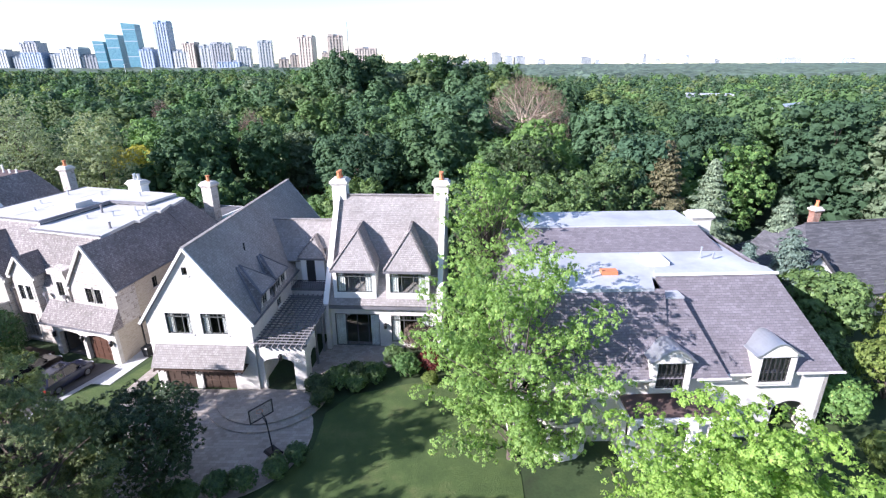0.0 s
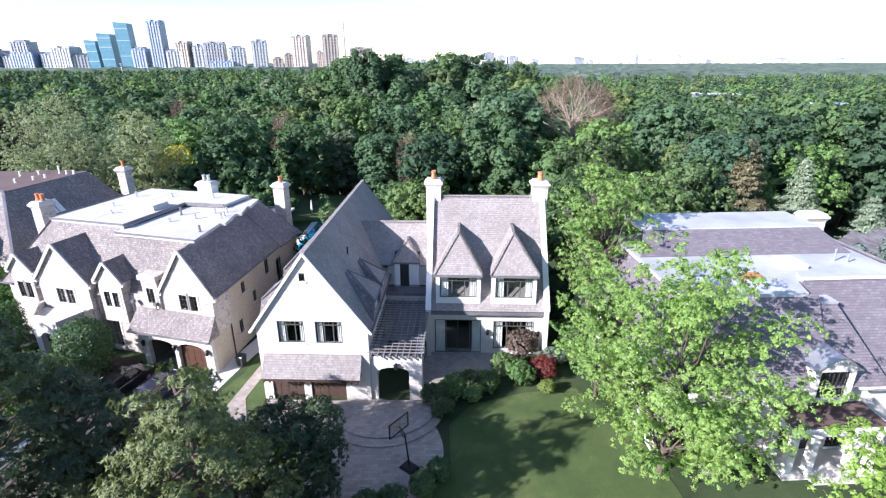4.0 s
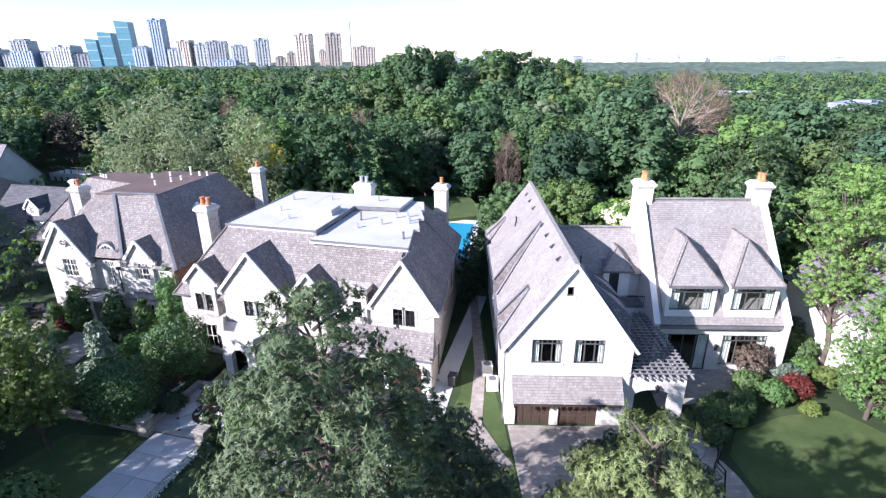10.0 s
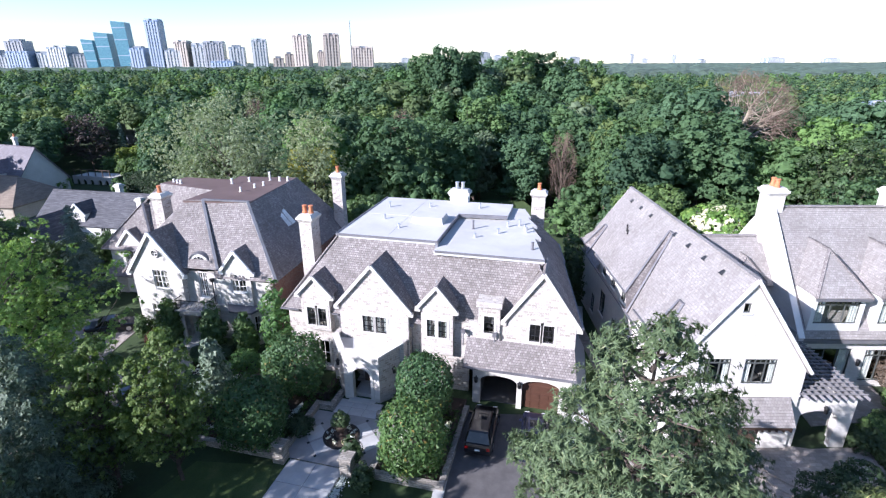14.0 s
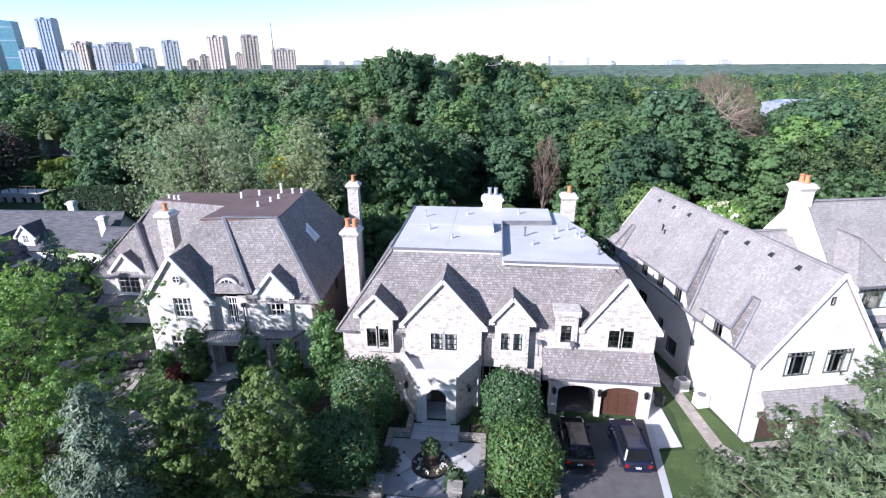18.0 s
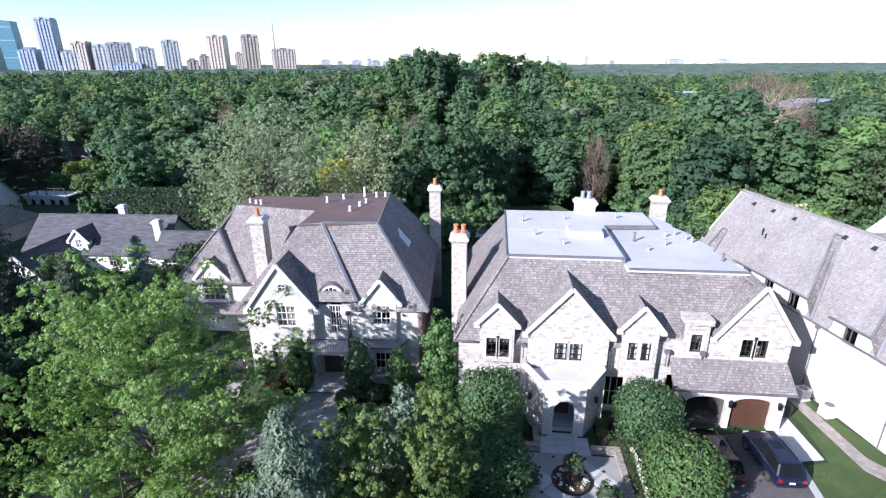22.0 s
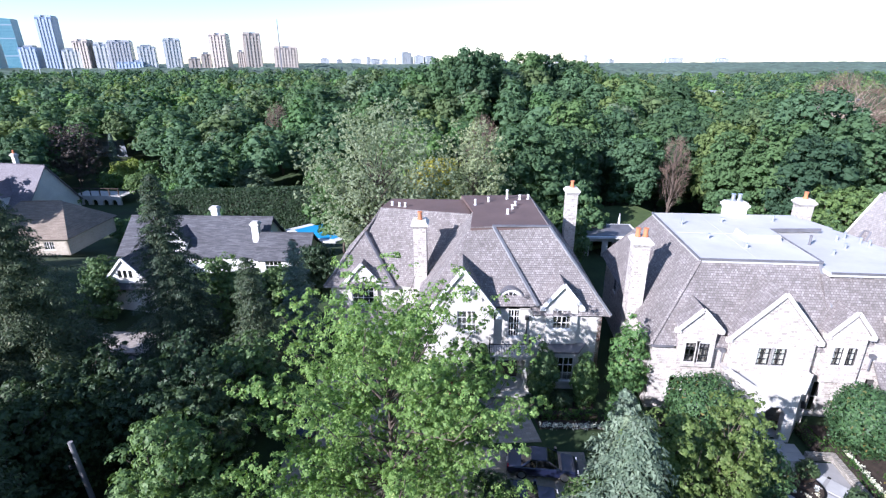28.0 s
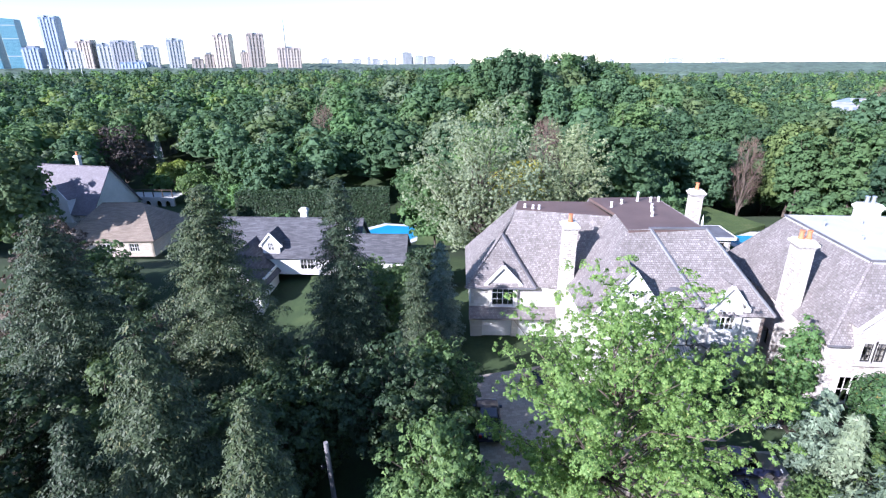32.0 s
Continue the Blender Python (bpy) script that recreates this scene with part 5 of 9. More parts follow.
    part("canopy_roof", Geo().slab([(1.75, -2.4, 3.93), (8.25, -2.4, 3.93), (8.25, 0.0, 4.12), (1.75, 0.0, 4.12)], 0.08), BROWN_MEMBRANE, H)
    for x, y in ((2.15, -2.1), (3.6, -2.1), (6.4, -2.1), (7.85, -2.1), (2.15, -0.3), (7.85, -0.3)):
        part("column", Geo().box(x - 0.24, y - 0.24, 0.3, x + 0.24, y + 0.24, 3.15).box(x - 0.32, y - 0.32, 0, x + 0.32, y + 0.32, 0.3).box(x - 0.32, y - 0.32, 3.15, x + 0.32, y + 0.32, 3.35), WHITE_TRIM, H)
    part("portico_floor", Geo().box(1.6, -2.7, 0.0, 8.4, 0.0, 0.14).box(3.4, -3.2, 0.0, 6.6, -2.7, 0.08), CAST_STONE, H)
    for x, w in ((2.6, 1.4), (6.5, 1.2)):
        window(H, pose(x, 0, 0.2), w, 2.8, 2, 3)
    part("front_door", Geo().box(4.6, 0.12, 0.14, 5.9, 0.2, 2.9), DARK_FRAME, H)
    bow = Geo()
    pts = [(-2.6 + 2.2 * math.cos(math.pi * (1 + i / 6)), 0.2 + 2.2 * math.sin(math.pi * (1 + i / 6))) for i in range(7)]
    for a, b in zip(pts, pts[1:]):
        bow.wall(a, b, 0.3, 3.4, [(0.2, 0.95, 0.9, 2.9)])
    bw = part("bow_bay", bow, LIMEWASH, H)
    for a, b in zip(pts, pts[1:]):
        ang = math.degrees(math.atan2(b[1] - a[1], b[0] - a[0]))
        d = Vector((b[0] - a[0], b[1] - a[1])).normalized() * 0.2
        window(H, pose(a[0] + d.x, a[1] + d.y, 0.9, 0, 0, ang), 0.75, 2.0, 1, 3)
    part("bow_roof", Geo().lathe(-2.6, 0.2, [(3.4, 2.45), (3.55, 2.45), (4.4, 0.3)], 16), LEAD, bw)
    part("wing_wall", Geo().wall((-6, 0.2), (-1.0, 0.2), 0.3, 6.1, [(0.8, 2.0, 4, 6)]).wall((-6, 20), (-6, 0.2), 0.3, 6.1), LIMEWASH, H)
    lantern(H, 13.0, 0, 2.6)
    return H


build_slate_house()


# ---------------- trees ----------------
LEAF_MID = leafy("leaf_green", (0.068, 0.116, 0.050), (0.142, 0.212, 0.084))
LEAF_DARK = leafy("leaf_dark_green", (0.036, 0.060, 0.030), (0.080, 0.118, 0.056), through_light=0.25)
LEAF_BRIGHT = leafy("leaf_fresh_green", (0.190, 0.310, 0.070), (0.350, 0.495, 0.125), (0.48, 0.56, 0.18), 0.48, vary=0.3)
LEAF_ASH = leafy("leaf_ash_green", (0.160, 0.265, 0.080), (0.305, 0.440, 0.140), (0.47, 0.53, 0.18), 0.46, vary=0.3)
LEAF_MAPLE = leafy("leaf_maple_green", (0.100, 0.190, 0.066), (0.200, 0.320, 0.110), (0.36, 0.40, 0.15), 0.4)
LEAF_YELLOW = leafy("leaf_yellow_green", (0.110, 0.160, 0.042), (0.235, 0.285, 0.085), (0.30, 0.31, 0.11), 0.35)
LEAF_GOLD = leafy("leaf_golden", (0.26, 0.24, 0.045), (0.46, 0.42, 0.085), (0.56, 0.50, 0.14), 0.3)
LEAF_SILVER = leafy("leaf_silver_green", (0.220, 0.258, 0.168), (0.365, 0.405, 0.275), through_light=0.4, vary=0.3)
LEAF_RED = leafy("leaf_dark_red", (0.060, 0.014, 0.016), (0.160, 0.034, 0.032), through_light=0.2)
LEAF_PURPLE = leafy("leaf_purple_brown", (0.060, 0.046, 0.042), (0.130, 0.092, 0.080), through_light=0.15)
NEEDLE_PINE = leafy("needle_pine", (0.068, 0.096, 0.046), (0.160, 0.202, 0.096), (0.27, 0.26, 0.13), 0.14)
# darker pine needles: shade from the taller pine is put into the colour
NEEDLE_SHADED = leafy("needle_shaded_pine", (0.045, 0.068, 0.042), (0.105, 0.140, 0.080), (0.16, 0.17, 0.10), 0.1)
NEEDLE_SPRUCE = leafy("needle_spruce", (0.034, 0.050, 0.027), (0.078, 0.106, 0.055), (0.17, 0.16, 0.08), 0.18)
NEEDLE_BROWN = leafy("needle_brown", (0.120, 0.105, 0.056), (0.230, 0.190, 0.105), through_light=0.15)
NEEDLE_SILVER = leafy("needle_silver_spruce", (0.062, 0.090, 0.066), (0.150, 0.195, 0.150), through_light=0.18)
NEEDLE_BLUE = leafy("needle_blue_spruce", (0.078, 0.112, 0.092), (0.190, 0.245, 0.205), through_light=0.15)
WOODS = [leafy("woods_" + nm, tuple(0.84 * v for v in c), tuple(1.14 * v for v in c), None, 0.34, 0.75, 0.8) for nm, c in (
    ("green", (0.098, 0.166, 0.074)), ("deep_green", (0.076, 0.134, 0.066)), ("blue_green", (0.082, 0.146, 0.084)), ("fresh_green", (0.126, 0.216, 0.082)),
    ("grey_green", (0.145, 0.190, 0.122)), ("dark_green", (0.056, 0.102, 0.055)), ("olive_green", (0.112, 0.158, 0.072)), ("yellow_green", (0.152, 0.204, 0.076)))]
TWIG = plain("bare_twig", (0.175, 0.118, 0.088), 0.9, grain=0.5, vary=0.3, bump=0.0)
BARK = plain("tree_bark", (0.11, 0.085, 0.068), 0.95, grain=9, vary=0.4, bump=0.5)
BARK_PALE = plain("pale_bark", (0.38, 0.315, 0.24), 0.95, grain=9, vary=0.3, bump=0.4)


def unit(a):
    return a / np.maximum(np.linalg.norm(a, axis=1, keepdims=True), 1e-9)


def blades(C, Nr, D, ln, wd, rng):
    """Pointed leaf blades at C with normal Nr, pointing along D; three corners each, the tip drooping."""
    S = unit(np.cross(Nr, D))
    D = unit(np.cross(S, Nr))
    ln, wd = ln[:, None], wd[:, None]
    return np.stack([C - D * ln * 0.45 - S * wd * 0.5, C - D * ln * 0.35 + S * wd * 0.5, C + D * ln * 0.6 - Nr * ln * 0.12], 1).reshape(-1, 3)


def lobe_leaves(lobes, n, size, rng, spread=0.75, shell=(0.62, 1.06), low=-0.45, width=0.62, puff=0.55, dens=2.6, clump=15, whole=0.0, outer=0.0):
    """Leaf blades over a cloud of lobes (x, y, z, rx, ry, rz): each lobe carries shoots, each shoot a small dome of leaves that lie on it like scales."""
    L = np.array(lobes, float)
    n, size = int(n * dens), size * 0.82
    m = max(20, n // clump)
    want, m = m, m * (3 if outer else 1)
    area = L[:, 3] * L[:, 4] + L[:, 3] * L[:, 5] + L[:, 4] * L[:, 5]
    pick = rng.choice(len(L), m, p=area / area.sum())
    d = unit(rng.normal(size=(m, 3)))
    d[:, 2] = np.where(d[:, 2] < low, -d[:, 2] * 0.6, d[:, 2])
    d = unit(d)
    shoot = L[pick, :3] + d * L[pick, 3:6] * (rng.uniform(shell[0], shell[1], m) ** 0.6)[:, None]
    if outer:
        # drop the shoots that lie inside another lobe
        inside = (((shoot[:, None, :] - L[None, :, :3]) / L[None, :, 3:6]) ** 2).sum(2) < outer * outer
        inside[np.arange(m), pick] = False
        keep = np.nonzero(~inside.any(1))[0][:want]
        shoot, d, m = shoot[keep], d[keep], len(keep)
    sr = size * rng.uniform(0.9, 2.0, m) * (clump / 15) ** 0.45
    w = rng.integers(0, m, n)
    e = unit(rng.normal(size=(n, 3)) + d[w] * 1.0 + np.array([0, 0, 0.45]))
    C = shoot[w] + e * (sr[w] * rng.uniform(0.5, 1.05, n))[:, None] * np.array([1.0, 1.0, 0.8])
    Nr = unit(e * (1.5 - puff) + d[w] * puff * 0.9 + np.array([0, 0, 0.3]) + rng.normal(size=(n, 3)) * spread * 0.3)
    if whole:
        lo, hi = (L[:, :3] - L[:, 3:6]).min(0), (L[:, :3] + L[:, 3:6]).max(0)
        dome = (C - (lo * 0.6 + hi * 0.4)) / (hi - lo)
        Nr = unit(Nr + unit(dome) * whole)
    D = unit(rng.normal(size=(n, 3)) * 0.7 + e * 0.8 + np.array([0, 0, -0.5]))
    ln = size * rng.uniform(0.7, 1.3, n)
    return blades(C, Nr, D, ln, ln * width * 1.35 * rng.uniform(0.7, 1.2, n), rng)


def lobe_shells(lobes, rng, around=6, rows=3, scale=0.6, rough=0.15):
    """Rounded uneven masses of inner foliage, one a lobe: points and triangles."""
    V, T, n = [], [], 0
    for x, y, z, rx, ry, rz in lobes:
        ph, ring = rng.uniform(0, 6.28), []
        V.append((x, y, z + rz * scale * rng.uniform(0.92, 1.08)))
        for j in range(1, rows):
            el = math.pi * (0.5 - j / rows * 0.86)
            for i in range(around):
                a, q = ph + math.tau * (i + 0.5 * (j % 2)) / around, scale * rng.uniform(1 - rough, 1 + rough)
                V.append((x + rx * q * math.cos(el) * math.cos(a), y + ry * q * math.cos(el) * math.sin(a), z + rz * q * math.sin(el)))
        for i in range(around):
            k = (i + 1) % around
            T.append((n, n + 1 + i, n + 1 + k))
            for j in range(rows - 2):
                a0, b0 = n + 1 + j * around, n + 1 + (j + 1) * around
                T += [(a0 + i, b0 + i, b0 + k), (a0 + i, b0 + k, a0 + k)]
        n = len(V)
    return np.array(V, float), np.array(T, np.int32)


def crown_mesh(name, P, core=None, soft=True):
    me = bpy.data.meshes.new(name)
    idx = np.arange(len(P), dtype=np.int32)
    q0 = len(P) // 3
    if core is not None:
        # hard cores fall apart into single facets, which take a tone each like the leaves
        idx = np.concatenate([idx, (core[1].ravel() if soft else np.arange(core[1].size, dtype=np.int32)) + len(P)])
        P = np.concatenate([P, core[0] if soft else core[0][core[1].ravel()]])
    q = len(idx) // 3
    me.vertices.add(len(P))
    me.vertices.foreach_set("co", np.ascontiguousarray(P, dtype=np.float32).ravel())
    me.loops.add(3 * q)
    me.loops.foreach_set("vertex_index", np.ascontiguousarray(idx, dtype=np.int32))
    me.polygons.add(q)
    me.polygons.foreach_set("loop_start", np.arange(0, 3 * q, 3, dtype=np.int32))
    if core is not None and soft:
        me.polygons.foreach_set("use_smooth", np.arange(q) >= q0)
    me.update(calc_edges=True)
    return me


def limb(g, p, q, r0, r1, rng, n=6, kink=0.12, steps=3):
    """A bent, tapering limb."""
    p, q = Vector(p), Vector(q)
    last, rl = p, r0
    for i in range(1, steps + 1):
        f = i / steps
        pt = p.lerp(q, f)
        if i < steps:
            pt += Vector(rng.normal(size=3)) * kink * (q - p).length * 0.35
        r = r0 + (r1 - r0) * f
        g.tube(last, pt, rl, r, n, caps=(i == steps))
        last, rl = pt, r
    return last


def make_lobes(rng, height, radius, base, count, squash=0.8, lean=0.0, rl=(0.30, 0.48), core=1.0, taper=0.0):
    """Lobes arranged as an uneven rounded crown from base to height."""
    lobes, mid = [], (base + height) / 2
    half = (height - base) / 2
    lobes.append((0, 0, mid, core * radius * (0.2 + rl[1] * 0.85), core * radius * (0.2 + rl[1] * 0.85), core * half * 0.72))
    for i in range(count):
        a = i * 2.399963 + rng.uniform(-0.35, 0.35)
        f = (i + 0.5) / count
        z = base + (height - base) * (0.12 + 0.82 * f)
        ring = radius * math.sqrt(max(0.03, 1 - ((z - mid) / half * 0.92) ** 2)) * rng.uniform(0.5, 0.95 - 0.5 * rl[0]) * (1 - taper * f)
        r = radius * rng.uniform(*rl) * (1.0 if f < 0.75 else 0.85)
        z = min(z, height - r * squash - 0.25)
        lobes.append((ring * math.cos(a) + lean * f, ring * math.sin(a), z, r, r, r * squash))
    return lobes


def make_sprays(rng, height, radius, base, boughs, lift=0.55, rl=(0.5, 1.15), squash=0.5, lean=(0.0, 0.0), low=0.25):
    """Lobes strung along rising boughs: layered sprays with an uneven, jagged outline."""
    mid, half = (base + height) / 2, (height - base) / 2
    lobes = [(0, 0, mid, radius * 0.2, radius * 0.2, half * 0.6)]
    for i in range(boughs):
        f = (i + 0.5) / boughs
        a = i * 2.399963 + rng.uniform(-0.4, 0.4)
        zt = base + (height - base) * (low * (1 - f) + f) * rng.uniform(0.93, 1.04)
        reach = radius * math.sqrt(max(0.06, 1 - ((zt - mid) / half) ** 2 * 0.96)) * rng.uniform(0.62, 1.12)
        z0 = max(base * 0.6, zt - lift * reach - 0.8)
        side = rng.uniform(-0.2, 0.2)
        for u in np.linspace(0.42, 1.0, max(3, int(reach / 1.3))):
            r = rl[0] + (rl[1] - rl[0]) * (1.15 - u) * rng.uniform(0.8, 1.3)
            b = a + side * u
            lobes.append((reach * u * math.cos(b) + lean[0] * f, reach * u * math.sin(b) + lean[1] * f, z0 + (zt - z0) * u ** 1.3 + rng.uniform(-0.25, 0.25), r * 1.15, r * 1.15, r * squash))
    return lobes


def tree_thing(name, label, lobes, leaf_mat, n, size, seed, m, trunk_r=0.22, bark=None, group="", spread=0.75, twigs=0, width=0.62, shell=(0.62, 1.06), puff=0.55, dens=2.6, filled=False, clump=15, core=0.0, whole=0.0, outer=0.0):
    """A broadleaf tree: trunk with limbs to each lobe, and a crown of leaves."""
    rng = np.random.default_rng(seed)
    T = thing(name, label, "tree" if "tree" in name or name in ("maple",) else "shrub", m, group)
    g = Geo()
    top = lobes[0][2]
    limb(g, (0, 0, -0.4), (lobes[0][0] * 0.5, lobes[0][1] * 0.5, top), trunk_r, trunk_r * 0.35, rng, 8, 0.04, 4)
    for lb in lobes[1::5] if filled else lobes[1:]:
        z0 = max(0.15 * top, min(lb[2] - 0.9 * math.hypot(lb[0], lb[1]) - 0.5, top * 0.9))
        limb(g, (0, 0, z0), (lb[0], lb[1], lb[2]), trunk_r * 0.28, trunk_r * 0.06, rng, 5, 0.15, 3)
        for _ in range(twigs):
            o = Vector(lb[:3]) + Vector(rng.normal(size=3)) * lb[3] * 0.75
            g.tube(lb[:3], o, trunk_r * 0.09, trunk_r * 0.03, 4, False)
    part("trunk", g, bark or BARK, T)
    P = lobe_leaves(lobes, n, size, rng, spread, shell, width=width, puff=puff, dens=dens, clump=clump, whole=whole, outer=outer)
    shells = lobe_shells(lobes, rng, 8 if outer else 6, 5 if outer else 4, core, 0.2 if outer else 0.15) if core else None
    part("crown", crown_mesh("crown", P, shells, not outer), leaf_mat, T)
    return T


def spruce_thing(name, label, height, radius, mat_, seed, m, density=1.0, group="", droop=0.35, base=0.06, size=0.62):
    """A conifer: whorls of drooping boughs carrying flat sprays."""
    rng = np.random.default_rng(seed)
    T = thing(name, label, "tree", m, group)
    g = Geo()
    g.tube((0, 0, -0.4), (0, 0, height * 0.97), 0.02 * height, 0.02, 7)
    Cs, Ns, Ds = [], [], []
    z = height * base
    while z < height * 0.985:
        f = z / height
        reach = radius * (1 - f) ** 0.78 * rng.uniform(0.82, 1.12) + 0.15
        nb = max(6, int((5.0 + reach * 2.2) * density))
        off = rng.uniform(0, 6.28)
        for b in range(nb):
            a = off + b * math.tau / nb + rng.uniform(-0.22, 0.22)
            ln = reach * rng.uniform(0.68, 1.14)
            out = np.array([math.cos(a), math.sin(a), 0.0])
            side = np.array([-out[1], out[0], 0.0])
            lift = rng.uniform(0.15, 0.4) if f > 0.6 else rng.uniform(0.0, 0.2)
            z0 = z + rng.uniform(-0.2, 0.2)
            # twigs stand off both sides of the bough, shorter towards its upturned tip
            k = max(4, int(ln / (size * 0.6)))
            u = np.repeat(np.linspace(0.18, 1.0, k), 2)
            tl = np.minimum(0.5 * ln * (1.12 - u) + 0.16, 1.15) * rng.uniform(0.7, 1.2, 2 * k)
            sg = np.tile([-1.0, 1.0], k)
            axis = out * (ln * u)[:, None]
            axis[:, 2] += z0 + ln * (lift * u - droop * u * u + 0.14 * u ** 5)
            per = 5
            v = np.tile(np.linspace(0.12, 1.0, per), 2 * k)
            w = np.repeat(np.arange(2 * k), per)
            td = out * 0.7 + side * sg[:, None] * 0.75 + np.array([0, 0, -0.3 * droop])
            c = axis[w] + td[w] * (tl[w] * v)[:, None]
            c[:, 2] -= 0.28 * droop * tl[w] * v * v * 2
            Cs.append(c + rng.normal(size=c.shape) * size * 0.2)
            Ds.append(td[w] + rng.normal(size=c.shape) * 0.35)
            Ns.append(np.array([0, 0, 0.75]) + out * 0.55 + side * (sg * 0.2)[w][:, None] + rng.normal(size=c.shape) * 0.28)
            if reach > 1.2 and b % 2 == 0:
                g.tube((0, 0, z0), tuple(out * ln * 0.8 + np.array([0, 0, z0 + lift * ln * 0.8 - droop * ln * 0.6])), 0.035, 0.012, 4, False)
        z += (0.36 + 0.56 * (1 - f)) * rng.uniform(0.8, 1.2) / density ** 0.5
    Cs, Ns, Ds = np.concatenate(Cs), np.concatenate(Ns), np.concatenate(Ds)
    Ls = size * rng.uniform(0.55, 1.1, len(Cs))
    part("trunk", g, BARK, T)
    P = blades(Cs, unit(Ns), unit(Ds), Ls, Ls * rng.uniform(0.38, 0.6, len(Cs)), rng)
    part("crown", crown_mesh("crown", P), mat_, T)
    return T


def pine_thing(label, height, radius, base, seed, m, n=3200, count=30, cone=0.7, mat_=None):
    """A pine: open limbs, with needle tufts standing up at the shoots."""
    rng = np.random.default_rng(seed)
    T = thing("pine_tree", label, "tree", m)
    lobes = [(0, 0, (base + height) / 2, radius * 0.3, radius * 0.3, (height - base) * 0.34)]
    for i in range(count):
        f = 1 - ((i + 0.5) / count) ** 0.75
        a, reach = i * 2.399963 + rng.uniform(-0.4, 0.4), radius * (1 - f) ** cone * rng.uniform(0.55, 1.05)
        r = rng.uniform(0.85, 1.5) * (0.6 + 0.4 * (1 - f))
        lobes.append((reach * math.cos(a), reach * math.sin(a), base + (height - base - 0.5) * f + rng.uniform(-0.4, 0.3), r, r, r * 0.6))
    g = Geo()
    limb(g, (0, 0, -0.4), (0.2, 0.1, height * 0.93), 0.26, 0.04, rng, 8, 0.03, 5)
    for lb in lobes[1:]:
        z0 = max(0.2 * height, lb[2] - 0.35 * math.hypot(lb[0], lb[1]) - 0.3)
        limb(g, (0, 0, z0), lb[:3], 0.075, 0.02, rng, 5, 0.12, 3)
    part("trunk", g, BARK, T)
    # each lobe is a spray of rounded shoots, each shoot a brush of needles
    L = np.array(lobes)
    m_ = n // 9
    area = L[:, 3] * L[:, 4]
    pick = rng.choice(len(L), m_, p=area / area.sum())
    d = unit(rng.normal(size=(m_, 3)))
    d[:, 2] = np.where(d[:, 2] < -0.25, -d[:, 2], d[:, 2])
    shoot = L[pick, :3] + d * L[pick, 3:6] * rng.uniform(0.6, 1.05, (m_, 1))
    which = rng.integers(0, m_, n)
    C = shoot[which] + rng.normal(size=(n, 3)) * np.array([0.2, 0.2, 0.12])
    axis = unit(d[which] * 0.9 + np.array([0, 0, 0.6]) + rng.normal(size=(n, 3)) * 0.25)
    face = unit(d[which] + unit(C * np.array([1, 1, 0])) * 0.7 + np.array([0, 0, 0.35]))
    K = 11
    C6, A6 = np.repeat(C, K, 0), np.repeat(axis, K, 0)
    D = unit(A6 + rng.normal(size=A6.shape) * 0.7)
    ln = rng.uniform(0.13, 0.25, n * K)
    Nr = unit(np.repeat(face, K, 0) + rng.normal(size=A6.shape) * 0.3)
    P = blades(C6 + D * ln[:, None] * 0.5, Nr, D, ln * 1.1, np.full(n * K, 0.06), rng)
    part("crown", crown_mesh("crown", P), mat_ or NEEDLE_PINE, T)
    return T


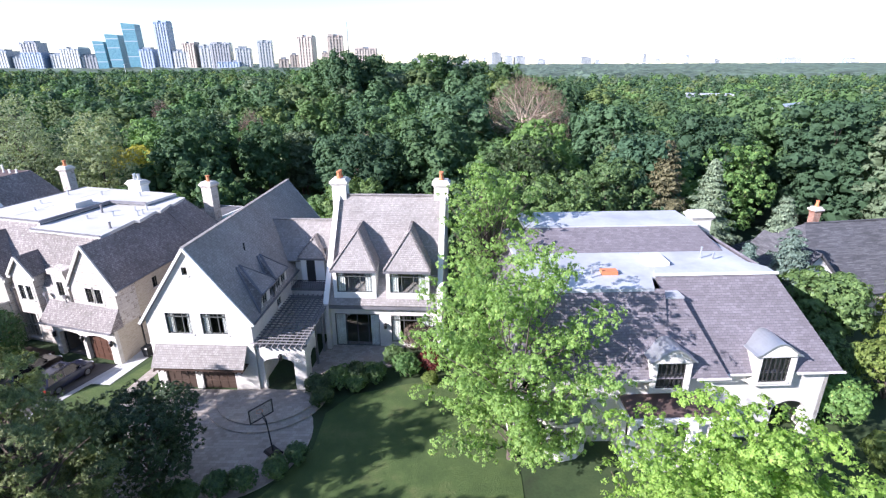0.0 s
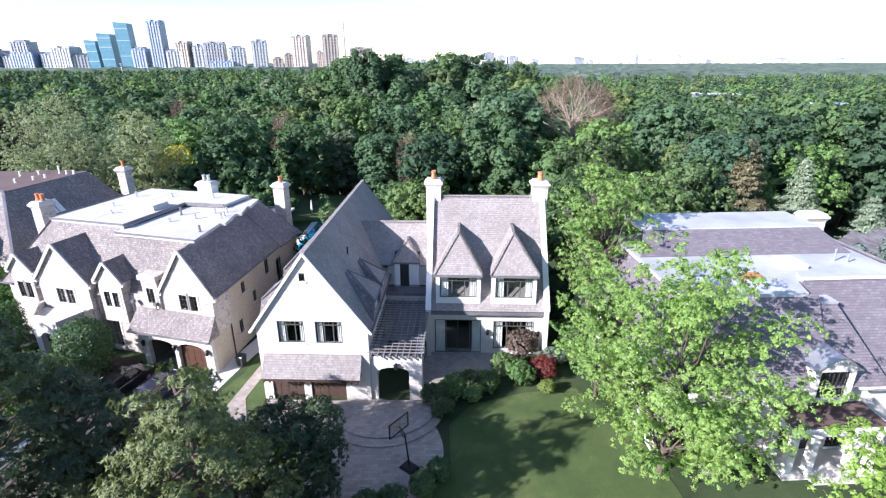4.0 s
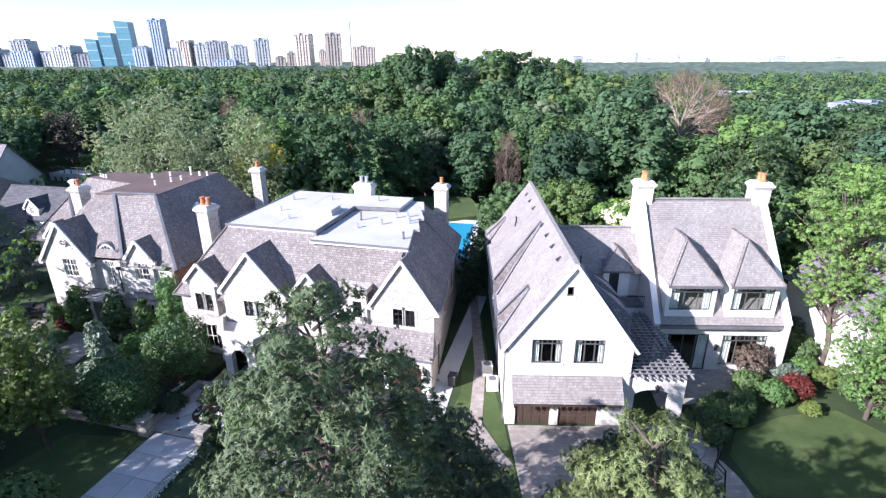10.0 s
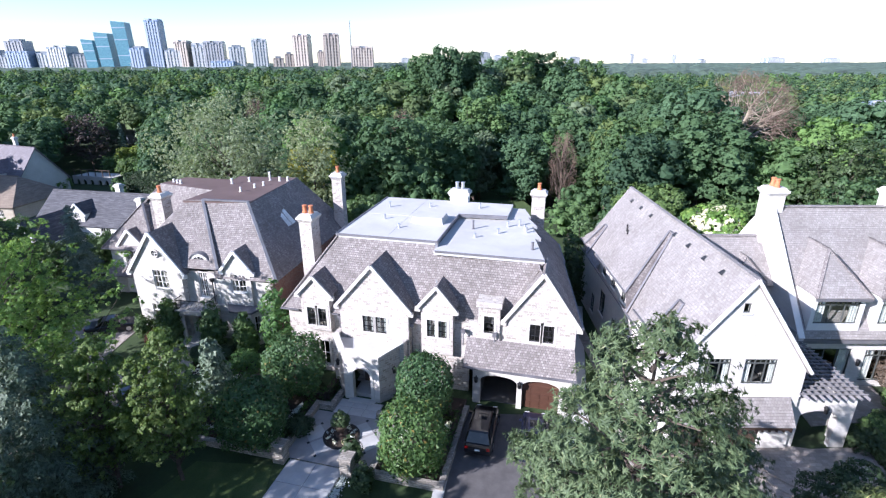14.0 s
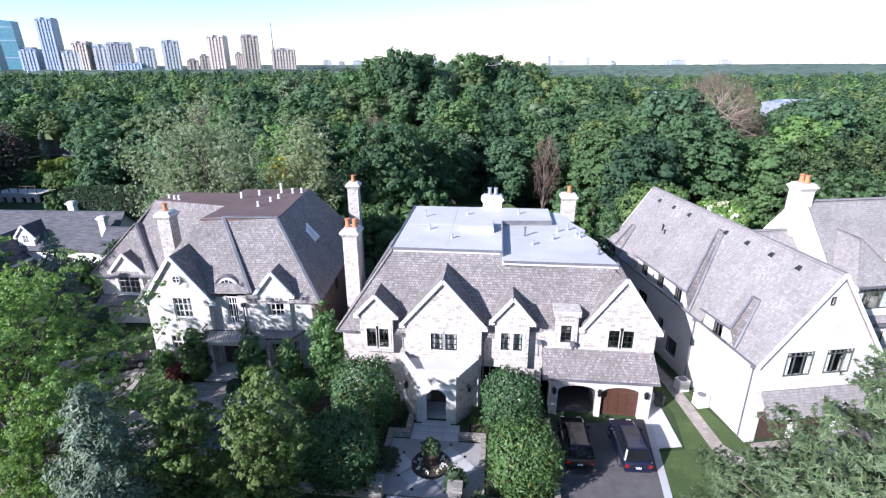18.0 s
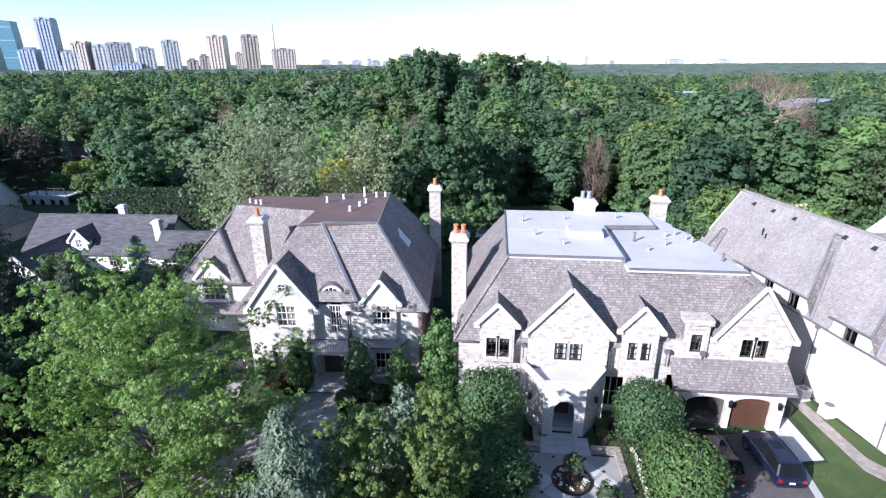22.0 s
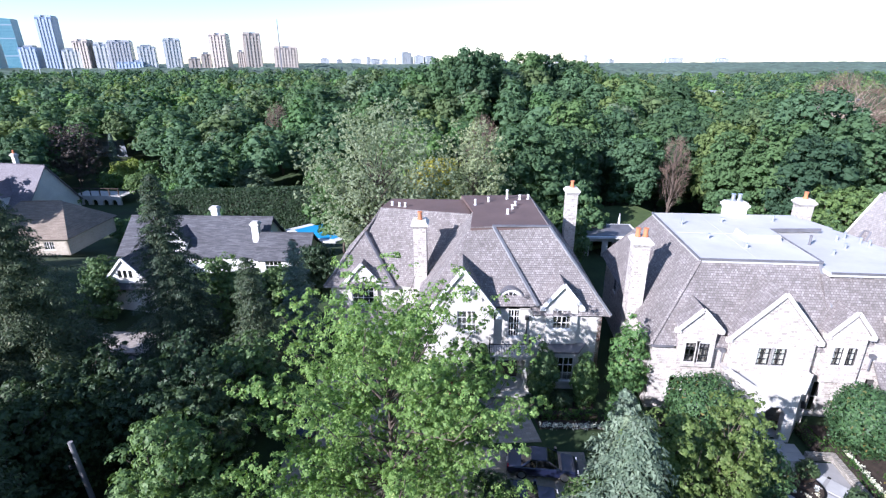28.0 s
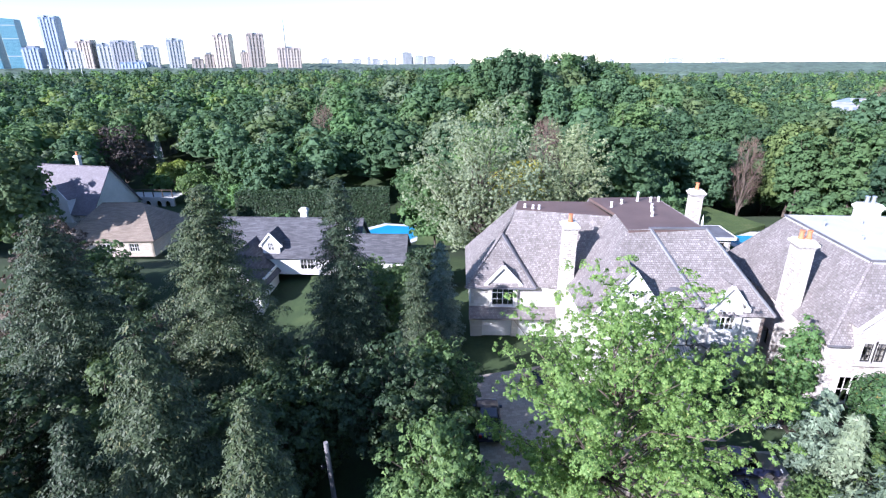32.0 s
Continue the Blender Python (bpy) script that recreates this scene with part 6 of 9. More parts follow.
def bare_thing(label, height, radius, seed, m, bark, twig_mat, n, fork, mid, leader, low=0.05, boughs=9, size=0.7):
    """A leafless tree: boughs from the fork fill a rounded crown with branches and a haze of fine twigs."""
    rng = np.random.default_rng(seed)
    T = thing("bare_tree", label, "tree", m)
    g, fine, twigs = Geo(), Geo(), []

    def shell_point(d, f):
        return Vector((d.x * radius, d.y * radius, d.z * (height - mid))) * f + Vector((0, 0, mid))

    r0 = height * 0.017
    limb(g, (0, 0, -0.4), (0, 0, fork), r0, r0 * 0.8, rng, 8, 0.03, 3)
    limb(g, (0, 0, fork), (0, 0, fork + leader), r0 * 0.75, r0 * 0.25, rng, 6, 0.06, 3)
    for k in range(boughs):
        zf = low + (0.97 - low) * (k + 0.5) / boughs
        a = k * 2.399963 + rng.uniform(-0.3, 0.3)
        d = Vector((math.cos(a) * math.sqrt(1 - zf * zf), math.sin(a) * math.sqrt(1 - zf * zf), zf))
        p, q = Vector((0, 0, fork + leader * zf * 0.9)), shell_point(d, 0.66)
        bow = p.lerp(q, 0.5) + Vector((0, 0, 0.1)) * (q - p).length + Vector(rng.normal(size=3)) * 0.3
        path = [p.lerp(bow, u).lerp(bow.lerp(q, u), u) for u in (0.0, 0.25, 0.5, 0.75, 1.0)]
        for i in range(4):
            g.tube(path[i], path[i + 1], r0 * (0.68 - 0.12 * i), r0 * (0.56 - 0.12 * i), 5, False)
        for i in (1, 2, 3, 4):
            for _ in range(3):
                e = (d + Vector(rng.normal(size=3)) * 0.36).normalized()
                e.z = max(e.z, low - 0.25)
                tip = shell_point(e, rng.uniform(0.78, 0.98))
                limb(g if i < 4 else fine, path[i], tip, r0 * 0.15, r0 * 0.05, rng, 4, 0.14, 3)
                for u in (0.4, 0.6, 0.8, 1.0):
                    s_ = path[i].lerp(tip, u)
                    for _ in range(2):
                        o = shell_point((e + Vector(rng.normal(size=3)) * 0.2).normalized(), rng.uniform(0.86, 1.05))
                        o = s_.lerp(o, 0.8)
                        fine.tube(s_, o, r0 * 0.045, r0 * 0.015, 3, False)
                        twigs.append((s_[:], o[:]))
    part("trunk", g, bark, T)
    part("branchwork", fine, twig_mat, T)
    tw = np.array(twigs)[rng.integers(0, len(twigs), n)]
    C = tw[:, 0] + (tw[:, 1] - tw[:, 0]) * rng.uniform(0.1, 1.08, n)[:, None] + rng.normal(size=(n, 3)) * size * 0.4
    D = unit(unit(tw[:, 1] - tw[:, 0]) + rng.normal(size=(n, 3)) * 0.5)
    Nr = unit(np.cross(D, rng.normal(size=D.shape)))
    part("crown", crown_mesh("crown", blades(C, Nr, D, size * rng.uniform(0.7, 1.7, n), np.full(n, 0.034), rng)), twig_mat, T)
    return T


def at(x, y, z=None, s=1.0, turn=0.0, sz=None):
    """A pose on the ground."""
    return Matrix.Translation((x, y, ground_z(x, y) if z is None else z)) @ Matrix.Rotation(turn, 4, "Z") @ Matrix.Diagonal((s, s, sz or s, 1))


rg = np.random.default_rng(11)
# street trees in front of the houses
tree_thing("broadleaf_tree", "tall fresh green ash tree on the front lawn", make_sprays(rg, 16.2, 7.8, 0.8, 54, 0.5, (0.5, 1.15), 0.95), LEAF_ASH, 35000, 0.17, 1, at(4.8, 29.6), 0.24, BARK, shell=(0.3, 1.15), clump=18, spread=1.3, filled=True)
tree_thing("broadleaf_tree", "airy light green locust tree between two houses", make_sprays(rg, 18.4, 5.2, 4.0, 44, 0.5, (0.5, 1.1), 0.55), LEAF_ASH, 13000, 0.2, 2, at(4.5, 45.0), 0.24, BARK, shell=(0.3, 1.15))
tree_thing("maple_tree", "bright green maple tree beside the street", make_sprays(rg, 13.2, 5.9, 1.6, 50, 0.5, (0.55, 1.2), 0.6), LEAF_BRIGHT, 36000, 0.17, 3, at(12.9, 17.4), 0.3, shell=(0.35, 1.12), clump=18, spread=1.2, filled=True)
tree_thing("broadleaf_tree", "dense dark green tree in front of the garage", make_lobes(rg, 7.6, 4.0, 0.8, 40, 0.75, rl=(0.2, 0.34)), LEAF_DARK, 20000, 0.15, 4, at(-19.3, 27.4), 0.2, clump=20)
tree_thing("broadleaf_tree", "leafy green tree beside the side wall", make_sprays(rg, 10.8, 3.6, 1.0, 36, 0.6, (0.5, 1.0), 0.6), LEAF_MAPLE, 10000, 0.18, 5, at(3.0, 38.2), 0.18)
pine_thing("tall grey-green pine tree beside the street", 19.2, 7.7, 2.0, 6, at(-34.2, 23.0), 18500, 140, 0.66)
pine_thing("rounded grey-green pine tree beside the street", 14.2, 4.7, 2.5, 7, at(-22.0, 21.8), 9500, 74, 0.48)
pine_thing("low dark green pine tree with shade in its needle colour beside the street", 12.2, 4.4, 1.0, 8, at(-29.5, 25.0), 9000, 80, 0.5, NEEDLE_SHADED)
LEAF_LIME = leafy("leaf_lime_green", (0.135, 0.225, 0.072), (0.265, 0.385, 0.128), (0.44, 0.47, 0.18), 0.45, vary=0.4)
tree_thing("maple_tree", "large green maple tree beside the street", [lb for lb in make_sprays(rg, 16.0, 9.4, 0.4, 92, 0.5, (0.42, 1.05), 0.7, low=0.08) if lb[1] < 5.4] + make_lobes(rg, 13.5, 5.2, 2.0, 26, 0.7, rl=(0.2, 0.32))[1:], LEAF_LIME, 50000, 0.17, 9, at(-73.9, 45.2), 0.22, BARK, shell=(0.3, 1.12), clump=18, spread=1.3, filled=True)
tree_thing("broadleaf_tree", "small yellow-green tree in the front garden", make_sprays(rg, 10.6, 2.4, 1.2, 30, 0.8, (0.4, 0.8), 0.7), LEAF_YELLOW, 8000, 0.19, 10, at(-57.2, 37.0), 0.14)
tree_thing("broadleaf_tree", "small yellow-green tree in the front garden", make_sprays(rg, 10.6, 2.4, 1.2, 30, 0.8, (0.4, 0.8), 0.7), LEAF_YELLOW, 8000, 0.19, 12, at(-61.0, 36.5), 0.14)
spruce_thing("spruce_tree", "silvery blue-green spruce tree in the front garden", 12.8, 4.3, NEEDLE_SILVER, 13, at(-64.0, 35.0), 1.15, droop=0.5, size=0.27)
spruce_thing("spruce_tree", "small blue spruce beside the front wall", 5.8, 1.9, NEEDLE_BLUE, 14, at(-57.9, 45.3), size=0.45)
spruce_thing("spruce_tree", "small blue spruce in the shrub bed", 6.5, 1.8, NEEDLE_BLUE, 15, at(-59.5, 42.0), size=0.45)


def clipped_tree(label, x, y, r, h, seed, mat_):
    """A clipped tree: a rounded block of dense small leaves on a short stem."""
    rng = np.random.default_rng(seed)
    T = thing("clipped_tree", label, "tree", at(x, y), "clipped trees by the entrance court")
    part("trunk", Geo().tube((0, 0, -0.2), (0, 0, h * 0.6), 0.12, 0.08), BARK, T)
    n = 6500
    d = unit(rng.normal(size=(n, 3)))
    q = d / (np.abs(d) ** 3.2).sum(1, keepdims=True) ** (1 / 3.2)
    C = q * np.array([r, r, (h - 0.9) / 2]) * rng.uniform(0.86, 1.05, (n, 1)) * (1 + 0.06 * np.sin(5 * d[:, :1] + seed) * np.cos(4 * d[:, 1:2] + 6 * d[:, 2:3])) + np.array([0, 0, (h + 0.9) / 2])
    C += rng.normal(size=C.shape) * 0.1
    Nr = unit(d + rng.normal(size=d.shape) * 0.5)
    ln = rng.uniform(0.16, 0.32, n)
    part("crown", crown_mesh("crown", blades(C, Nr, unit(rng.normal(size=d.shape)), ln, ln * 0.6, rng)), mat_, T)


CLIP = leafy("clipped_leaf", (0.036, 0.076, 0.034), (0.086, 0.158, 0.062), (0.20, 0.15, 0.05), 0.22)
clipped_tree("clipped round tree beside the garage drive", -41.2, 42.3, 1.95, 5.2, 21, CLIP)
clipped_tree("clipped round tree beside the entrance court", -42.0, 37.0, 2.05, 5.0, 22, CLIP)
clipped_tree("clipped round tree beside the front wall", -51.6, 45.6, 2.2, 5.4, 23, CLIP)
clipped_tree("clipped round tree beside the entrance court", -53.2, 39.8, 2.2, 5.2, 24, CLIP)


def column_tree(label, x, y, r, h, seed, mat_=None, n=2200):
    rng = np.random.default_rng(seed)
    T = thing("column_tree", label, "tree", at(x, y))
    lobes = [(rng.normal() * 0.15 * r, rng.normal() * 0.15 * r, 0.3 + h * f * 0.93, r * math.sin(math.pi * (0.16 + 0.78 * f)) + 0.12, r * math.sin(math.pi * (0.16 + 0.78 * f)) + 0.12, h * 0.13) for f in np.linspace(0.05, 0.97, 9)]
    part("trunk", Geo().tube((0, 0, -0.2), (0, 0, h * 0.8), 0.1, 0.03), BARK, T)
    part("crown", crown_mesh("crown", lobe_leaves(lobes, n, 0.27, rng, low=-1.0)), mat_ or LEAF_MID, T)


column_tree("slim upright green tree between two houses", -54.4, 51.2, 1.4, 7.6, 31, LEAF_MAPLE)
column_tree("slim upright tree beside the portico", -65.6, 54.6, 0.9, 4.6, 32)
column_tree("slim upright tree beside the bay window", -60.8, 52.6, 0.9, 5.0, 33)
column_tree("slim upright tree beside the bay window", -57.6, 51.8, 0.8, 4.2, 34)
column_tree("tall green tree between two houses", -23.5, 64.0, 1.8, 10.5, 35, LEAF_MID, 3000)
column_tree("green tree in the side yard", -25.5, 60.0, 1.5, 7.5, 36, LEAF_DARK, 2400)

column_tree("slim dark upright cedar beside the cottage", -86.0, 74.0, 1.1, 7.0, 37, LEAF_DARK)
# trees below the view, added only to cast shade over the front lawns
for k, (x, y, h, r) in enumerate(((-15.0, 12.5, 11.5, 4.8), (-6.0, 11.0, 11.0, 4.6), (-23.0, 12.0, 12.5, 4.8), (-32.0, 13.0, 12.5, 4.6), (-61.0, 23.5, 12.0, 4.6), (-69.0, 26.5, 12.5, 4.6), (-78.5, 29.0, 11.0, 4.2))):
    tree_thing("maple_tree", "unseen leafy green street tree added to shade the front lawns", make_lobes(rg, h, r, 2.5, 30, 0.75), LEAF_MAPLE if k % 2 else LEAF_DARK, 6000, 0.34, 140 + k, at(x, y), 0.24)
# spruces round the drive at the far end; (-112, 42) and (-107, 38) are unseen, added for shade
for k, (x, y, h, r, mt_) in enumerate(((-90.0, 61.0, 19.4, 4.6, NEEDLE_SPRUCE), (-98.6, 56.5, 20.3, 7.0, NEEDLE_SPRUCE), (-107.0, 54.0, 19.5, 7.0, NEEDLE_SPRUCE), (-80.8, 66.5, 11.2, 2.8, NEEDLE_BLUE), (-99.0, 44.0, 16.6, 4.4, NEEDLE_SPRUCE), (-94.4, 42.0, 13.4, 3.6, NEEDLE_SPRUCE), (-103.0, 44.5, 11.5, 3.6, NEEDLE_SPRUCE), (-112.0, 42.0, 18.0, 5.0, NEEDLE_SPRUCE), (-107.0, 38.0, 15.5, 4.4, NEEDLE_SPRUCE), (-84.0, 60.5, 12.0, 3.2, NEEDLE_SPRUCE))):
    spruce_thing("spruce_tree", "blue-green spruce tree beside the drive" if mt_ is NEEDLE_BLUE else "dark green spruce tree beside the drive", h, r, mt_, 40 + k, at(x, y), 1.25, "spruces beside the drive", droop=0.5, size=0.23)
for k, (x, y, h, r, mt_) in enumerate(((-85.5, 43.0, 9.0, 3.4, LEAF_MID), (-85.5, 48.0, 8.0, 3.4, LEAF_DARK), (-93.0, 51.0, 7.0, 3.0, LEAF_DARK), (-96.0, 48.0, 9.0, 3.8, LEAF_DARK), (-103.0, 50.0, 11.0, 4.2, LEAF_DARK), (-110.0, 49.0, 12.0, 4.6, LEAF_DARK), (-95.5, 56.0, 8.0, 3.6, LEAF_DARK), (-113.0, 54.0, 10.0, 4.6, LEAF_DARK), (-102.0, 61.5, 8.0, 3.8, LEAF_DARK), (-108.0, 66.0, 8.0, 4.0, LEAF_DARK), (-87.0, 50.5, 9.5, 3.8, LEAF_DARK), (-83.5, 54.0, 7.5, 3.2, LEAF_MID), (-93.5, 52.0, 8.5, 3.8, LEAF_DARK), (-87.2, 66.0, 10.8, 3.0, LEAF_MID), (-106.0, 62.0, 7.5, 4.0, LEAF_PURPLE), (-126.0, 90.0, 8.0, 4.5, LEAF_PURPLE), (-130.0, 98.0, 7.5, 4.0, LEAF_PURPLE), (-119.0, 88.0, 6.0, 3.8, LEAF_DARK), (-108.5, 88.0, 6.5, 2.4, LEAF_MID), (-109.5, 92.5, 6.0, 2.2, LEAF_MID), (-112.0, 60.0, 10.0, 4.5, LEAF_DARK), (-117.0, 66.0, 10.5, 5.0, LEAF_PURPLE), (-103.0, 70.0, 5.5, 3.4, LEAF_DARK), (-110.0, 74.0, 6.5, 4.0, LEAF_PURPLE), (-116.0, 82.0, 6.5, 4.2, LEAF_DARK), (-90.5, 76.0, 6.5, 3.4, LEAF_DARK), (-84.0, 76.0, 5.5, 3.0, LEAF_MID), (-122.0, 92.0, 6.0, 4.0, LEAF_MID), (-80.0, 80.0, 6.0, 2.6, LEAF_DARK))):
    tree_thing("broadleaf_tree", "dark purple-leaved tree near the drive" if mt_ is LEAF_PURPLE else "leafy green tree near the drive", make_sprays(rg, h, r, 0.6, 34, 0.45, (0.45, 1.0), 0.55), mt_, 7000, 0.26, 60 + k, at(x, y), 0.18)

# woodland prototypes, then copies over the ravine
protos = []
for k, (mt_, h, r, nm) in enumerate(((0, 18, 6.4, "rounded green"), (1, 19, 6.0, "deep green"), (2, 17, 5.4, "small rounded blue-green"), (3, 18, 6.0, "fresh green"), (5, 20, 6.8, "broad dark green"), (7, 15, 4.8, "yellow-green"), (4, 16, 5.2, "grey-green"), (6, 17, 5.6, "olive green"), (0, 21, 5.2, "tall green"), (1, 17, 6.8, "broad green"))):
    protos.append(tree_thing("woodland_tree", nm + " woodland tree in the ravine", make_lobes(rg, h, r, 2, 46, 0.85, rl=(0.15, 0.31), core=1.1), WOODS[mt_], 7600, 0.52, 80 + k, at(-40 + 9 * k, 118), 0.25, group="woodland trees", width=0.8, spread=1.7, puff=0.6, shell=(0.7, 1.3), dens=1.0, filled=True, clump=5, core=0.72, whole=0.6, outer=0.8))
rw = np.random.default_rng(5)


def clear_of(x, y):
    """Open ground: houses, yards and pools behind them."""
    d = y - (0.6 - 0.24 * max(-150.0, min(30.0, x)))
    if d < 74:
        return False
    for cx, cy, r in ((-30, 86, 13), (-80, 118, 15), (-92, 96, 14), (-103, 112, 14), (-70, 88, 9), (-125, 126, 11), (-145, 148, 14), (-140, 130, 13), (-128, 110, 11), (-112, 100, 11), (-118, 148, 8), (16, 101, 7), (13.5, 89, 10), (-42, 82, 8), (48, 66, 12), (-56, 84, 8), (-46, 121, 9), (-46, 110, 7.5), (-15.5, 97, 6), (-15, 104, 4), (10.5, 93, 7.5), (5, 88, 6), (-61, 102, 9), (-55, 93, 9), (-108, 122, 11), (-118, 132, 12), (-128, 150, 13), (-136, 163, 13), (-142, 176, 11), (-147, 190, 10), (-98, 128, 9), (-90, 136, 8), (-84, 128, 9)):
        if (x - cx) ** 2 + (y - cy) ** 2 < r * r:
            return False
    return True


near, far = [], []
yy = 70.0
while yy < 262:
    step = 9.4 + 0.012 * (yy - 70)
    xx = -70 - 1.05 * yy
    while xx < 30 + 0.95 * yy:
        x, y = xx + rw.uniform(-3, 3), yy + rw.uniform(-3, 3)
        if clear_of(x, y):
            (near if y < 70 + 0.42 * (60 - x) * 0.5 + 45 and len(near) < 285 else far).append((x, y))
        xx += step
    yy += step * 0.92
for i, (x, y) in enumerate(near):
    pr = protos[int(rw.choice(10, p=[0.14, 0.14, 0.12, 0.08, 0.14, 0.03, 0.07, 0.08, 0.1, 0.1]))]
    s = rw.uniform(0.72, 1.38)
    copy_thing(pr, at(x, y, None, s, rw.uniform(0, 6.28), s * rw.uniform(0.85, 1.05)))


# lower growth along the edge of the ravine
low = tree_thing("woodland_bush", "leafy bush at the edge of the woods", make_lobes(rg, 6.5, 3.4, 0.2, 22, 0.9, rl=(0.22, 0.38)), WOODS[0], 2400, 0.36, 95, at(-45, 84), 0.1, group="bushes at the woods' edge", width=0.8, puff=0.6, shell=(0.62, 1.14), dens=1.0, filled=True, clump=12, core=0.6)
for k in range(46):
    x = -66 + k * 2.6 + rw.uniform(-1.5, 1.5)
    d = rw.uniform(78, 92) if x < -44 else rw.uniform(70, 84)
    y = 0.6 - 0.24 * max(-150.0, min(30.0, x)) + d
    if (x + 30) ** 2 + (y - 86) ** 2 > 90 and (x - 48) ** 2 + (y - 66) ** 2 > 150:
        s_ = rw.uniform(0.75, 1.5)
        copy_thing(low, at(x, y, None, s_, rw.uniform(0, 6.28), s_ * rw.uniform(0.8, 1.3)))


for k in range(64):
    x, y = rw.uniform(-150, -86), rw.uniform(120, 200)
    if abs(x - (-100 - 0.62 * (y - 125))) < 20 and (x + 140) ** 2 + (y - 164) ** 2 > 90 and (x + 152) ** 2 + (y - 150) ** 2 > 330 and y > 125:
        s_ = rw.uniform(0.5, 1.15)
        copy_thing(low, at(x, y, None, s_, rw.uniform(0, 6.28), s_ * rw.uniform(0.7, 1.1)))


# the woods further off: crowns joined into sheets
def far_woods(places, n, size, seed, name, label, mt_, count=9, around=6):
    rng = np.random.default_rng(seed)
    out, V, T, k = [], [], [], 0
    for x, y in places:
        h, r = rng.uniform(13, 21), rng.uniform(4.8, 8.0)
        z = ground_z(x, y)
        half = h * rng.uniform(0.34, 0.42)
        lobes = [(x, y, z + h - half, r * 0.82, r * 0.82, half * 0.86)]
        for i in range(count):
            a, f = i * 2.399963 + rng.uniform(-0.4, 0.4), (i + 0.5) / count * 1.15 - 0.15
            q = r * math.sqrt(max(0.02, 1 - f * f)) * rng.uniform(0.6, 0.84)
            b = r * rng.uniform(0.18, 0.36)
            lobes.append((x + q * math.cos(a), y + q * math.sin(a), z + h - half + half * f * 0.86, b, b, b * 0.9))
        out.append(lobe_leaves(lobes, n, size, rng, low=-0.1, spread=1.0, puff=0.8, shell=(0.7, 1.3), width=0.85, dens=1.0, clump=4, whole=0.6, outer=0.8))
        v, t = lobe_shells(lobes, rng, around, 4, 0.74, 0.2)
        V.append(v)
        T.append(t + k)
        k += len(v)
    ob = part(name, crown_mesh(name, np.concatenate(out), (np.concatenate(V), np.concatenate(T)), False), mt_)
    tagged(ob, label, "woods", kind="stuff")


share = [0.19, 0.19, 0.16, 0.09, 0.08, 0.16, 0.10, 0.03]
bins = [[] for _ in WOODS]
for p in far:
    bins[int(rw.choice(8, p=share))].append(p)
for k, (b, mt_) in enumerate(zip(bins, WOODS)):
    far_woods(b, 900, 0.85, 910 + k, "far_woods", "mixed green tree crowns filling the ravine", mt_, 18, 6)
more = [[] for _ in WOODS]
yy = 262.0
while yy < 900:
    step = 9.5 + 0.03 * (yy - 268)
    xx = -90 - 1.0 * yy
    while xx < 60 + 1.15 * yy:
        more[int(rw.choice(8, p=share))].append((xx + rw.uniform(-0.5, 0.5) * step, yy + rw.uniform(-0.7, 0.7) * step))
        xx += step
    yy += step
for k, (b, mt_) in enumerate(zip(more, WOODS)):
    far_woods(b, 110, 1.7, 930 + k, "far_woods", "distant green tree crowns", mt_, 7, 5)
# taller trees on the crest of the rise
for k, (x, y, top) in enumerate(((-4.0, 216.0, 30.5), (6.0, 222.0, 27.5), (-33.0, 191.0, 30.0), (-40.0, 197.0, 29.0), (-26.0, 198.0, 27.5), (17.0, 228.0, 26.5), (30.0, 236.0, 27.0), (128.0, 196.0, 9.0), (136.0, 201.0, 8.6), (144.0, 204.0, 9.4), (152.0, 207.0, 8.6), (160.0, 210.0, 9.4), (120.0, 190.0, 9.0), (168.0, 213.0, 8.6), (152.0, 300.0, 3.2), (162.0, 306.0, 3.0))):
    s_ = (top - ground_z(x, y)) / 18.5
    copy_thing(protos[(0, 4, 1)[k % 3]], at(x, y, None, min(1.25, s_), k * 1.3, s_))

# canopy of the open country up to the horizon
def canopy_axis(lo, hi, step, grow):
    pts, a, s = [lo], lo, step
    while a < hi:
        a += s
        s *= grow
        pts.append(a)
    return pts


cy_ = canopy_axis(760, 4400, 7.0, 1.016)
cx_ = sorted({-x for x in canopy_axis(0, 4600, 8.0, 1.012)} | set(canopy_axis(0, 4600, 8.0, 1.012)))
g = Geo()
for y in cy_:
    for x in cx_:
        lump = noise.noise(Vector((x / 11.0, y / 16.0, 0))) * 7.0 + noise.noise(Vector((x / 70.0, y / 70.0, 3))) * 6.0
        g.v.append((x, y, ground_z(x, y) + 9.5 + lump))
nx = len(cx_)
g.f = [(j * nx + i, j * nx + i + 1, (j + 1) * nx + i + 1, (j + 1) * nx + i) for j in range(len(cy_) - 1) for i in range(nx - 1)]
me = bpy.data.meshes.new("distant_canopy")
me.from_pydata(g.v, [], g.f)
CANOPY = plain("distant_leaves", (0.088, 0.130, 0.090), 0.9, grain=0.10, vary=0.55, bump=0.0)
ob = part("distant_canopy", me, CANOPY)
tagged(ob, "distant green woods reaching the horizon", "woods", kind="stuff")


